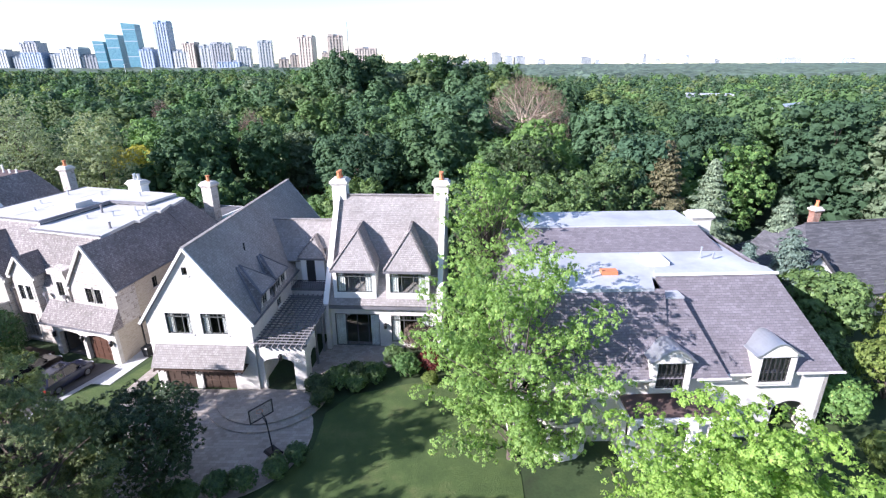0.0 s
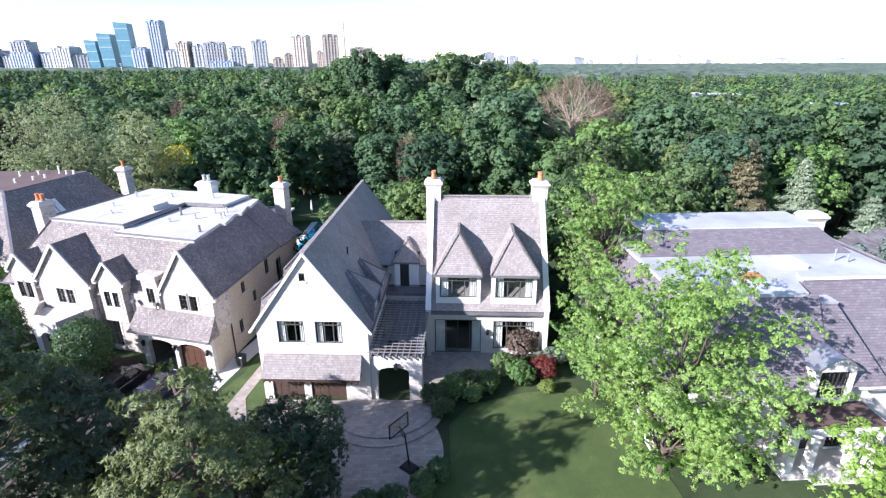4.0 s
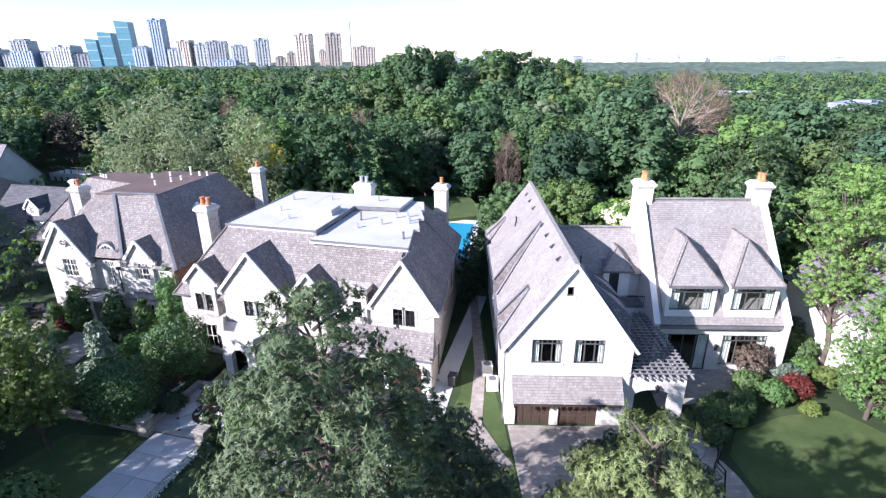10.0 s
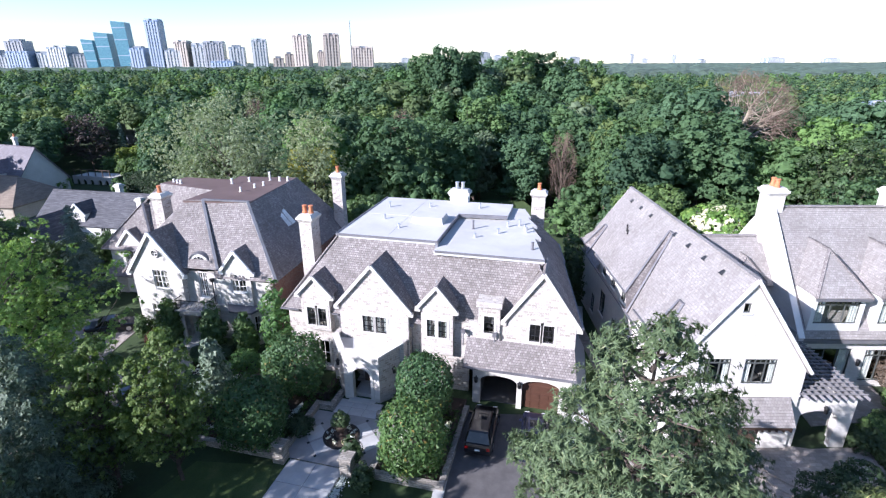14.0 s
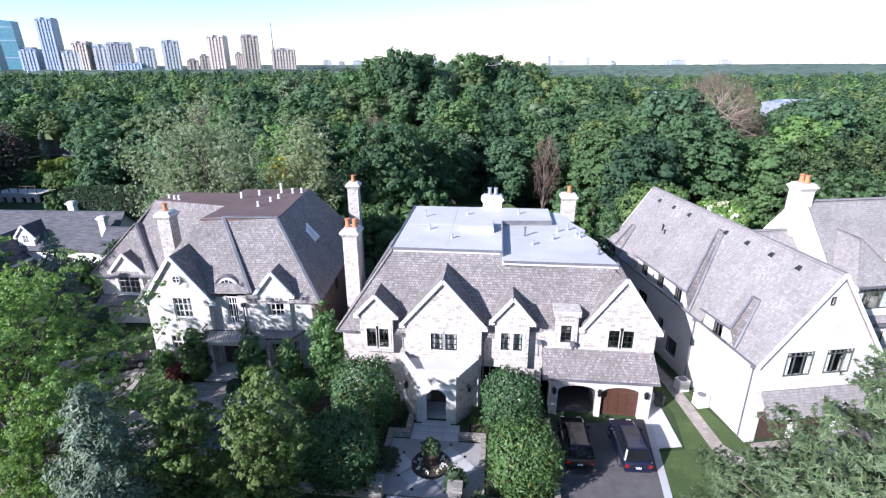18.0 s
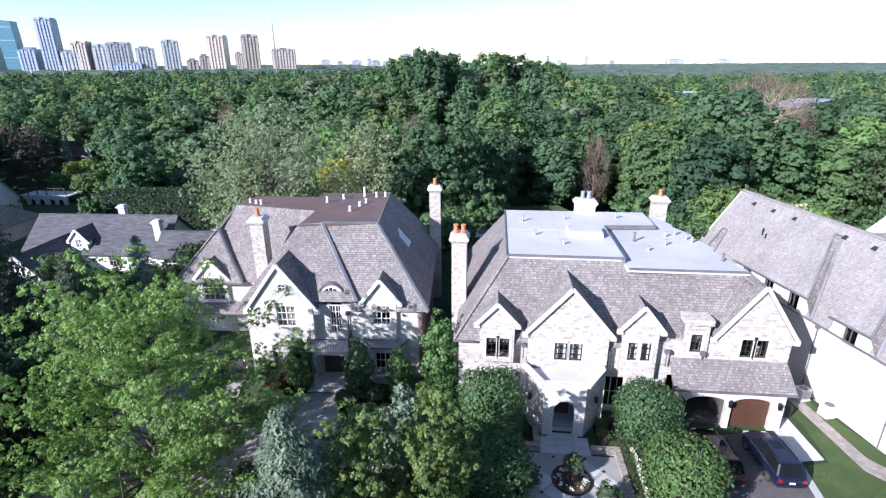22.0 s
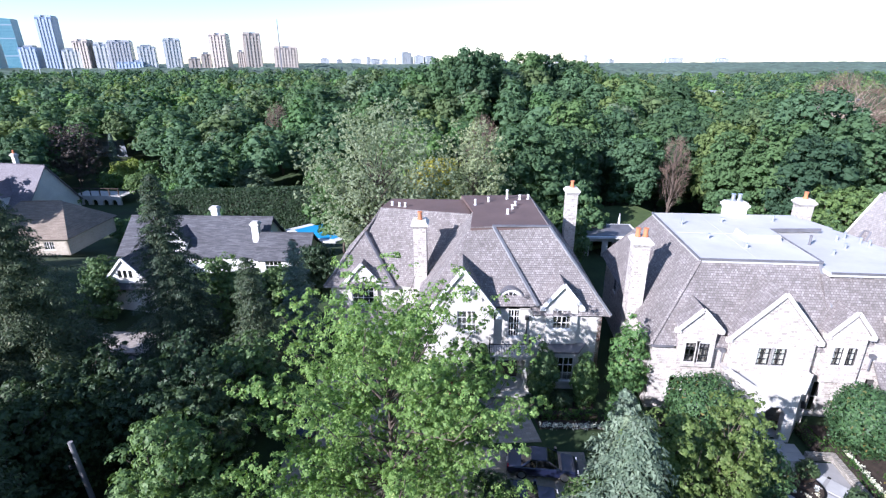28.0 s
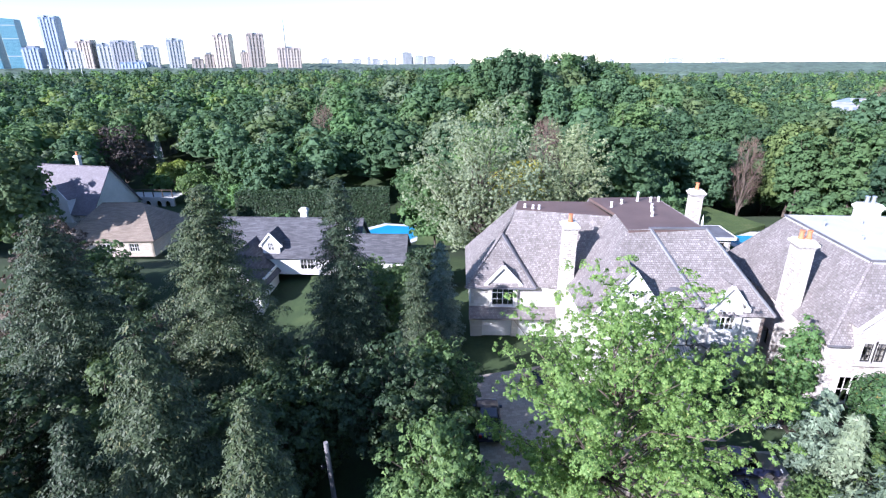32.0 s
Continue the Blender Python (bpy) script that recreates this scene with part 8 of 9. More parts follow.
for k, (x, y, r, h, mt_) in enumerate(((-78.0, 38.0, 2.0, 4.0, LEAF_DARK), (-83.0, 42.0, 2.2, 4.6, LEAF_DARK), (-87.5, 43.0, 2.4, 6.0, LEAF_MID), (-90.0, 39.0, 2.6, 6.0, LEAF_DARK), (-96.0, 38.5, 2.8, 6.0, LEAF_DARK), (-101.0, 38.0, 3.0, 6.5, LEAF_DARK), (-107.0, 42.0, 3.2, 8.0, LEAF_DARK), (-54.0, 30.0, 2.0, 4.0, LEAF_MID), (-58.6, 29.5, 2.2, 5.0, LEAF_DARK), (-66.0, 30.0, 2.4, 5.5, LEAF_MID), (30.5, 33.0, 2.2, 4.0, LEAF_MAPLE), (32.5, 38.0, 2.6, 5.0, LEAF_MID), (33.5, 43.5, 2.4, 5.2, LEAF_MID), (31.0, 28.0, 1.8, 2.6, LEAF_YELLOW), (37.0, 36.0, 3.0, 6.0, LEAF_YELLOW))):
    shrub("bush", "tall dense shrub in the garden", x, y, r, h, mt_, 380 + k, 3200, 0.26, group="tall garden shrubs", lump=14)

# basketball hoop
B = thing("basketball_hoop", "portable black basketball hoop with glass backboard on the paving", "basketball hoop", pose(-12.3, 30.4, 0.06, 0, 0, 140))
part("base", Geo().taper(0, 0, 0, 0.22, 0.62, 0.45, 0.5, 0.35), BLACK_METAL, B)
part("pole", Geo().tube((0, 0, 0.15), (0.35, 0, 2.7), 0.06, 0.05), BLACK_METAL, B)
part("arm", Geo().beam((0.35, 0, 2.7), (0.85, 0, 3.1), 0.06, 0.06).beam((0.33, 0, 2.4), (0.85, 0, 2.75), 0.05, 0.05), BLACK_METAL, B)
part("backboard", Geo().box(0.86, -0.9, 2.65, 0.89, 0.9, 3.7), GLASS, B)
part("backboard_frame", Geo().box(0.84, -0.92, 2.6, 0.91, 0.92, 2.67).box(0.84, -0.92, 3.68, 0.91, 0.92, 3.74).box(0.84, -0.94, 2.6, 0.91, -0.88, 3.74).box(0.84, 0.88, 2.6, 0.91, 0.94, 3.74), BLACK_METAL, B)
ringg = Geo()
for i in range(14):
    a, b = i * math.tau / 14, (i + 1) * math.tau / 14
    ringg.beam((1.13 + 0.23 * math.cos(a), 0.23 * math.sin(a), 3.05), (1.13 + 0.23 * math.cos(b), 0.23 * math.sin(b), 3.05), 0.02, 0.02)
part("rim", ringg, TERRACOTTA, B)
for s in (-1, 1):
    part("wheel", Geo().tube((-0.55, s * 0.4, 0.08), (-0.55, s * 0.46, 0.08), 0.08, n=12), BLACK_METAL, B)


# ---------------- cars ----------------
CAR_GLASS = plain("dark_car_glass", (0.012, 0.013, 0.015), 0.05, vary=0.1, bump=0)
TYRE = plain("tyre_rubber", (0.02, 0.02, 0.02), 0.85, vary=0.2)
RIM = plain("alloy_rim", (0.45, 0.45, 0.46), 0.3, 0.9, vary=0.1, bump=0)
LAMP_RED = plain("red_tail_lamp", (0.25, 0.01, 0.01), 0.2, vary=0.1, bump=0)
LAMP_CLEAR = plain("clear_head_lamp", (0.6, 0.6, 0.62), 0.1, vary=0.05, bump=0)
PLATE = plain("number_plate", (0.6, 0.62, 0.65), 0.5, vary=0.05, bump=0)


def paint(name, color):
    return plain(name, color, 0.3, 0.0, vary=0.08, bump=0, coat=0.6)


PAINT_BLACK, PAINT_NAVY = paint("black_car_paint", (0.007, 0.007, 0.009)), paint("dark_blue_car_paint", (0.010, 0.013, 0.034))


def car(label, m, mat_, suv=True):
    """A parked car, nose towards +x: lofted body, glass house, wheels, lamps."""
    C = thing("car", label, "car", m, "parked cars")
    h = 1.82 if suv else 1.42
    hood, belt = (1.08, 1.12) if suv else (0.88, 0.95)
    L2, W2 = 2.38, 0.97
    prof = [(-L2, 0.45, 0.92, 0.90), (-L2 + 0.06, 0.34, belt, 0.93), (-1.9, 0.3, belt + 0.02, W2), (0.0, 0.28, belt, W2), (1.0, 0.28, belt - 0.02, W2), (1.25, 0.28, hood, W2 - 0.02), (2.1, 0.3, hood - 0.1, 0.92), (L2 - 0.05, 0.36, hood - 0.22, 0.82), (L2, 0.45, hood - 0.38, 0.76)]
    pts, faces = [], []
    for x, z0, z1, w in prof:
        pts += [(x, -w * 0.94, z0), (x, -w, z0 + 0.12), (x, -w, (z0 + z1) / 2), (x, -w * 0.965, z1 - 0.08), (x, -w * 0.86, z1), (x, w * 0.86, z1), (x, w * 0.965, z1 - 0.08), (x, w, (z0 + z1) / 2), (x, w, z0 + 0.12), (x, w * 0.94, z0)]
    n = 10
    for i in range(len(prof) - 1):
        faces += [(i * n + j, i * n + (j + 1) % n, (i + 1) * n + (j + 1) % n, (i + 1) * n + j) for j in range(n)]
    faces += [tuple(range(n - 1, -1, -1)), tuple(range((len(prof) - 1) * n, len(prof) * n))]
    part("body", Geo().add(pts, faces), mat_, C)
    r0, r1, f0, f1 = (-2.2, -1.85, 0.62, 1.18) if suv else (-1.5, -0.9, 0.35, 1.05)
    cab = [(r0, belt - 0.02, 0.88), (r1, h - 0.06, 0.70), (-0.6, h, 0.70), (f0, h - 0.05, 0.68), (f1, belt - 0.03, 0.84)]
    cp, cf = [], []
    for x, z, w in cab:
        cp += [(x, -w, z), (x, w, z)]
    g = Geo().add(cp, [(0, 1, 3, 2), (6, 7, 9, 8), (0, 2, 4, 6, 8), (9, 7, 5, 3, 1)])
    part("glazing", g, CAR_GLASS, C)
    part("roof_panel", Geo().hexa([(r1 + 0.02, -0.68, h - 0.05), (f0 - 0.02, -0.66, h - 0.045), (f0 - 0.02, 0.66, h - 0.045), (r1 + 0.02, 0.68, h - 0.05), (r1 + 0.1, -0.64, h + 0.01), (f0 - 0.1, -0.62, h + 0.01), (f0 - 0.1, 0.62, h + 0.01), (r1 + 0.1, 0.64, h + 0.01)]), mat_, C)
    for s in (-1, 1):
        part("rear_pillar", Geo().beam((r1, s * 0.705, h - 0.07), (r0 + 0.03, s * 0.89, belt), 0.12, 0.06), mat_, C)
        part("front_pillar", Geo().beam((f0, s * 0.685, h - 0.06), (f1, s * 0.85, belt - 0.02), 0.08, 0.05), mat_, C)
        part("door_pillar", Geo().beam((-0.45, s * 0.715, h - 0.06), (-0.45, s * 0.875, belt), 0.09, 0.03), mat_, C)
    if suv:
        part("sunroof", Geo().box(-0.5, -0.36, h + 0.012, 0.25, 0.36, h + 0.02), CAR_GLASS, C)
        for s in (-1, 1):
            part("roof_rail", Geo().beam((-1.5, s * 0.6, h + 0.05), (0.4, s * 0.6, h + 0.05), 0.035, 0.035), BLACK_METAL, C)
    for x in (-1.42, 1.45):
        for s in (-1, 1):
            w = part("wheel", Geo().tube((x, s * 0.70, 0.36), (x, s * 0.985, 0.36), 0.36, n=20), TYRE, C)
            part("rim", Geo().tube((x, s * 0.95, 0.36), (x, s * 0.995, 0.36), 0.24, n=14), RIM, w)
    for s in (-1, 1):
        part("head_lamp", Geo().box(L2 - 0.2, s * 0.62 - 0.16, hood - 0.36, L2 - 0.005, s * 0.62 + 0.16, hood - 0.2), LAMP_CLEAR, C)
        part("tail_lamp", Geo().box(-L2 - 0.012, s * 0.76 - 0.12, 0.72, -L2 + 0.08, s * 0.76 + 0.12, 0.96), LAMP_RED, C)
        part("mirror", Geo().box(0.85, s * 1.04 - 0.1, belt - 0.02, 1.02, s * 1.04 + 0.1, belt + 0.16), mat_, C)
    part("grille", Geo().box(L2 - 0.03, -0.42, 0.5, L2 + 0.01, 0.42, hood - 0.42), BLACK_METAL, C)
    part("rear_bumper", Geo().box(-L2 - 0.05, -0.86, 0.4, -L2 + 0.1, 0.86, 0.62), mat_, C)
    part("front_bumper", Geo().box(L2 - 0.12, -0.72, 0.36, L2 + 0.05, 0.72, 0.5), mat_, C)
    part("number_plate", Geo().box(-L2 - 0.06, -0.18, 0.66, -L2 - 0.012, 0.18, 0.78), PLATE, C)


car("black sport utility car parked before the garage", pose(-37.0, 40.3, 0.05, 0, 0, 74.5), PAINT_BLACK)
car("very dark blue sport utility car parked beside another", pose(-33.4, 39.3, 0.05, 0, 0, 76), PAINT_NAVY)
car("dark blue saloon car parked on the forecourt", pose(-63.6, 45.4, 0.05, 0, 0, -18), PAINT_NAVY, False)
car("dark blue saloon car parked on the forecourt", pose(-66.0, 42.8, 0.05, 0, 0, -14), PAINT_NAVY, False)
car("dark blue saloon car parked under the trees", pose(-79.6, 53.4, 0.05, 0, 0, 78), PAINT_NAVY, False)
car("dark saloon car parked beside the house", pose(-73.0, 57.6, 0.05, 0, 0, 20), PAINT_BLACK, False)


# ---------------- small things by the houses ----------------
def ac_unit(x, y, turn):
    U = thing("air_conditioner", "pale outdoor air conditioner beside the wall", "air conditioner", pose(x, y, 0.05, 0, 0, turn), "outdoor air conditioners")
    part("casing", Geo().box(-0.45, -0.4, 0.05, 0.45, 0.4, 1.0), WHITE_TRIM, U)
    part("base", Geo().box(-0.5, -0.45, 0, 0.5, 0.45, 0.05), CONCRETE, U)
    part("fan_guard", Geo().lathe(0, 0, [(1.0, 0.34), (1.03, 0.34), (1.03, 0.28), (1.01, 0.1)], 16), LEAD, U)
    for k in range(5):
        part("louvre", Geo().box(-0.4, -0.415, 0.15 + k * 0.16, 0.4, -0.4, 0.21 + k * 0.16), GALV, U)


ac_unit(-25.2, 45.2, 0)
ac_unit(-25.0, 43.0, 0)
W = thing("waste_bin", "dark wheeled waste bin beside the brick wall", "waste bin", pose(-28.3, 43.6, 0.05, 0, 0, -16))
part("bin", Geo().taper(0, 0, 0.08, 1.0, 0.27, 0.3, 0.34, 0.38), DARK_FRAME, W)
part("lid", Geo().taper(0, 0, 1.0, 1.1, 0.37, 0.41, 0.3, 0.34), DARK_FRAME, W)
for s in (-1, 1):
    part("wheel", Geo().tube((s * 0.22, 0.3, 0.1), (s * 0.3, 0.3, 0.1), 0.1, n=12), TYRE, W)
POLE = thing("utility_pole", "grey wooden utility pole with a bracket by the street", "utility pole", pose(-91.2, 46.0, 0, 2, -2, 0))
part("pole", Geo().tube((0, 0, -0.3), (0, 0, 6.9), 0.16, 0.13, 10), WOOD_GREY, POLE)
part("bracket", Geo().beam((0, 0, 5.2), (-0.35, -0.1, 5.2), 0.06, 0.06), BLACK_METAL, POLE)
part("insulator", Geo().lathe(-0.38, -0.1, [(5.1, 0.06), (5.2, 0.1), (5.3, 0.06), (5.36, 0.1), (5.42, 0.04)], 10), BLACK_METAL, POLE)


# ---------------- behind the houses ----------------
def pool(label, pts, z, rim, mat_, deck=None):
    P = thing("swimming_pool", label, "swimming pool", None)
    cx, cy = sum(p[0] for p in pts) / len(pts), sum(p[1] for p in pts) / len(pts)
    out = [(cx + (x - cx) * rim, cy + (y - cy) * rim) for x, y in pts]
    part("deck", Geo().slab([(x, y, z) for x, y in out], 0.6), CONCRETE, P)
    part("water", Geo().slab([(x, y, z + 0.03) for x, y in pts], 0.02), mat_, P)


pool("bright blue swimming pool with pale stone deck", [(-31.0, 74.0), (-25.2, 72.0), (-22.6, 88.0), (-30.4, 90.0)], 0.12, 1.28, WATER)
pool("blue swimming pool behind a grey-roofed house", [(-86.0, 118.4), (-83.6, 113.2), (-78.6, 111.2), (-75.6, 113.6), (-76.0, 119.0), (-81.4, 121.2)], -4.5, 1.3, POOL_COVER)
flat_piece("lawn", [(-60.0, 78.0), (-20.0, 92.0), (-22.0, 104.0), (-40.0, 106.0), (-66.0, 98.0)], ground_z(-40, 94) + 0.6, LAWN, "green back lawn below the houses", "lawn", 3.0)
flat_piece("lawn", [(-80.0, 96.0), (-66.0, 96.0), (-62.0, 118.0), (-74.0, 124.0)], ground_z(-70, 108) + 0.5, LAWN, "green back lawn beside the pool", "lawn", 3.0)
S = thing("pool_house", "small flat-roofed pale garden pavilion", "pavilion", pose(-38.5, 84.5, 0, 0, 0, -14))
part("walls", Geo().wall((-3.5, -2.5), (3.5, -2.5), 0.3, 2.9, [(0.6, 2.4, 0, 2.3), (3.2, 6.2, 0, 2.3)]).wall((3.5, -2.5), (3.5, 2.5), 0.3, 2.9).wall((3.5, 2.5), (-3.5, 2.5), 0.3, 2.9).wall((-3.5, 2.5), (-3.5, -2.5), 0.3, 2.9), CAST_STONE, S)
part("flat_roof", Geo().box(-4.2, -3.2, 2.9, 4.2, 3.0, 3.2), WHITE_TRIM, S)
part("roof_membrane", Geo().box(-3.8, -2.8, 3.204, 3.8, 2.6, 3.25), LEAD, S)
U = thing("parasol", "closed white parasol on the pool deck", "parasol", pose(-32.2, 92.0, 0.2))
part("pole", Geo().tube((0, 0, 0), (0, 0, 2.9), 0.04), WHITE_TRIM, U)
part("canopy", Geo().lathe(0, 0, [(1.0, 0.24), (1.6, 0.2), (2.7, 0.07), (2.95, 0.02)], 10), CURTAIN, U)


def hip_house(name_label, m, L, W, wall_h, ridge_h, wall_mat, roof_mat, hip=0.0, windows=(), dormers=(), chim=(), overhang=0.5):
    """A plain house: walls, hipped or gabled roof along x, windows on the front, dormers, chimneys."""
    H = thing("house", name_label, "house", m)
    a, b = L / 2, W / 2
    front = [(x, x + w, z, z + h) for x, w, z, h in windows]
    ends = [(0, wall_h), (b, ridge_h - 0.15), (W, wall_h)] if hip == 0 else wall_h
    part("front_wall", Geo().wall((-a, -b), (a, -b), 0.3, wall_h, front), wall_mat, H)
    part("side_wall", Geo().wall((a, -b), (a, b), 0.3, ends), wall_mat, H)
    part("back_wall", Geo().wall((a, b), (-a, b), 0.3, wall_h), wall_mat, H)
    part("side_wall", Geo().wall((-a, b), (-a, -b), 0.3, ends), wall_mat, H)
    o, k = overhang, (ridge_h - wall_h) / b
    ze = wall_h - k * o
    ha = a + o - hip
    part("roof", Geo().slab([(-a - o, -b - o, ze), (a + o, -b - o, ze), (ha, 0, ridge_h), (-ha, 0, ridge_h)], 0.16), roof_mat, H)
    part("roof", Geo().slab([(-a - o, b + o, ze), (a + o, b + o, ze), (ha, 0, ridge_h), (-ha, 0, ridge_h)], 0.16), roof_mat, H)
    if hip:
        for s in (-1, 1):
            part("roof", Geo().slab([(s * (a + o), -b - o, ze), (s * (a + o), b + o, ze), (s * ha, 0, ridge_h)], 0.16), roof_mat, H)
    part("ridge_cap", Geo().beam((-ha, 0, ridge_h + 0.02), (ha, 0, ridge_h + 0.02), 0.3, 0.1), roof_mat, H)
    for x, w, z, h in windows:
        window(H, pose(-a + x, -b, z), w, h, 2, 2, WHITE_TRIM)
    for x, half, zt, out in dormers:
        gable_front(H, x, -b + out, half, wall_h * 0.6, zt - half * 1.15, zt, 0.0, WHITE_TRIM, roof_mat, [(half - 0.45, half + 0.45, zt - half * 1.15 - 1.15, zt - half * 1.15 + 0.1)], coping=WHITE_TRIM)
        window(H, pose(x - 0.45, -b + out, zt - half * 1.15 - 1.15), 0.9, 1.25, 2, 2, WHITE_TRIM)
    for x, y, z1, mt_ in chim:
        chimney(H, x, y, wall_h * 0.5, z1, 0.45, 0.4, mt_, 1, TERRACOTTA)
    return H


gz = ground_z
cottage = hip_house("low white cottage with grey shingle roof and dormers", pose(-97.7, 101.1, -3.3, 0, 0, -14), 21.5, 10.0, 3.1, 7.4, WHITE_TRIM, ASPHALT_ROOF, 0.0, ((2, 1.4, 0.9, 1.5), (13, 2.0, 0.8, 1.7)), ((-2.0, 1.3, 6.3, 0.2),))
for x, y, z in ((1.4, 1.6, 8.6), (9.6, -3.0, 7.6)):
    chimney(cottage, x, y, 3.0, z, 0.5, 0.45, WHITE_TRIM, 0)
gx_, gy_ = -5.0, -12.7
gable_front(cottage, gx_, gy_, 4.0, -4.2, 0.7, 5.1, -1.2, WHITE_TRIM, ASPHALT_ROOF, [(3.0, 3.5, 2.4, 3.5), (3.75, 4.25, 2.4, 3.5), (4.5, 5.0, 2.4, 3.5)], coping=WHITE_TRIM)
part("side_wall", Geo().box(gx_ - 3.7, gy_ + 2.2, -1.5, gx_ - 3.45, -5.0, 1.5), WHITE_TRIM, cottage)
part("side_wall", Geo().box(gx_ + 3.45, gy_ + 2.2, -1.5, gx_ + 3.7, -5.0, 1.5), WHITE_TRIM, cottage)
part("skirt_roof", Geo().slab([(gx_ - 3.9, gy_ - 0.8, 1.0), (gx_ + 3.9, gy_ - 0.8, 1.0), (gx_ + 3.9, gy_, 1.7), (gx_ - 3.9, gy_, 1.7)], 0.1), ASPHALT_ROOF, cottage)
for x in (-1.0, -0.25, 0.5):
    window(cottage, pose(gx_ + x, gy_, 2.4), 0.5, 1.1, 1, 2, DARK_FRAME)
flat_piece("forecourt", [(-110.0, 86.6), (-99.5, 83.8), (-100.5, 79.0), (-111.5, 82.0)], -6.6, PAVER, "grey-buff paved forecourt before the cottage", "forecourt", 1.2)
hip_house("low garage wing with grey shingle roof", pose(-84.5, 94.0, -2.4, 0, 0, -14), 7.0, 6.5, 2.6, 5.2, WHITE_TRIM, ASPHALT_ROOF, 0.0, ((1.0, 2.4, 0.2, 2.1),))
hip_house("bungalow with brown shingle hipped roof", pose(-127.5, 117.0, -3.6, 0, 0, -10), 15.0, 13.0, 3.2, 7.6, TAN_BRICK, BROWN_ROOF, 4.5, ((2, 1.6, 0.9, 1.4), (6, 2.4, 0.9, 1.4), (11, 1.6, 0.9, 1.4)))
hip_house("large pale house with steep slate roof and parapets", pose(-151.0, 149.0, gz(-149, 150), 0, 0, -24), 25.0, 13.0, 6.0, 14.5, LIMEWASH, SLATE, 0.0, ((3, 1.6, 3.4, 1.8), (9, 1.6, 3.4, 1.8), (16, 1.6, 3.4, 1.8), (20, 1.6, 3.4, 1.8)), ((-4.5, 2.4, 11.5, -0.5), (5.0, 2.4, 11.5, -0.5)), ((4.0, 1.0, 16.6, CAST_STONE), (-9.0, 1.0, 16.2, CAST_STONE)))
hip_house("dark-roofed half-timbered house with brick chimneys", pose(50.0, 58.0, 0, 0, 0, 8), 24.0, 14.0, 3.4, 8.8, TAN_BRICK, ASPHALT_ROOF, 5.0, ((3, 1.6, 0.9, 1.4), (10, 2.2, 0.9, 1.4)), (), ((-4.0, 2.5, 10.0, RED_BRICK), (6.5, 1.0, 10.0, RED_BRICK)))
T_ = thing("house_wing", "half-timbered house wing with dark shingle roof", "house", pose(40.0, 50.5, 0, 0, 0, 8))
part("wall", Geo().wall((-3.0, 0), (3.0, 0), 0.3, [(0, 4.4), (3.0, 7.4), (6.0, 4.4)], [(2.0, 4.0, 1.0, 2.4)]), WHITE_TRIM, T_)
for k in range(7):
    part("timber", Geo().box(-2.9 + k * 0.93, -0.06, 0.0, -2.74 + k * 0.93, 0.0, 4.3), WOOD_DARK, T_)
part("timber", Geo().box(-3.0, -0.07, 2.5, 3.0, 0.0, 2.7).box(-3.0, -0.07, 4.3, 3.0, 0.0, 4.5), WOOD_DARK, T_)
part("side_wall", Geo().wall((-3.0, 6.0), (-3.0, 0.3), 0.3, 4.4), WHITE_TRIM, T_)
part("roof", Geo().slab([(-3.5, -0.4, 4.0), (0, -0.4, 7.6), (0, 8, 7.6), (-3.5, 8, 4.0)], 0.15).slab([(3.5, -0.4, 4.0), (0, -0.4, 7.6), (0, 8, 7.6), (3.5, 8, 4.0)], 0.15), ASPHALT_ROOF, T_)
Q = thing("garden_terrace", "pale stone terrace wall with open pergola posts", "terrace", pose(-140.0, 164.0, -10.4, 0, 0, -16))
part("wall", Geo().wall((-7, 0), (7, 0), 0.5, 4.2, [(1.0, 2.4, 0, 3.2, 0.7), (3.4, 4.8, 0, 3.2, 0.7), (6, 7.4, 0, 3.2, 0.7), (9, 10.4, 0, 3.2, 0.7), (11.4, 12.8, 0, 3.2, 0.7)]), CAST_STONE, Q)
part("deck", Geo().box(-7, 0.5, 3.8, 7, 6, 4.0), CAST_STONE, Q)
for k in range(6):
    part("post", Geo().box(-6.6 + k * 2.6, 0.3, 4.2, -6.4 + k * 2.6, 0.5, 6.0), WOOD_DARK, Q)
part("top_rail", Geo().box(-6.8, 0.3, 6.0, 6.8, 0.5, 6.15), WOOD_DARK, Q)

# ---------------- single trees behind the houses ----------------
rgb_ = np.random.default_rng(23)
tree_thing("willow_tree", "broad silvery green tree with fine foliage on the back lawn", make_sprays(rgb_, 21.5, 10.4, 2.0, 84, 0.75, (0.9, 1.9), 0.8), LEAF_SILVER, 30000, 0.25, 401, at(-71.0, 88.0, 0), 0.3, BARK, shell=(0.4, 1.1), width=0.55, clump=10, filled=True)
tree_thing("willow_tree", "smaller silvery green tree with fine foliage on the back lawn", make_sprays(rgb_, 18.5, 6.0, 3.0, 46, 0.75, (0.8, 1.6), 0.8), LEAF_SILVER, 12500, 0.25, 402, at(-57.8, 88.0, 0), 0.24, BARK, shell=(0.4, 1.1), width=0.55, clump=10, filled=True)
bare_thing("large leafless tree with pale forking limbs and brown twigs", 24.4, 9.6, 403, at(16.6, 101.8, 0.5), BARK_PALE, TWIG, 4200, 11.0, 13.5, 2.5, boughs=11)
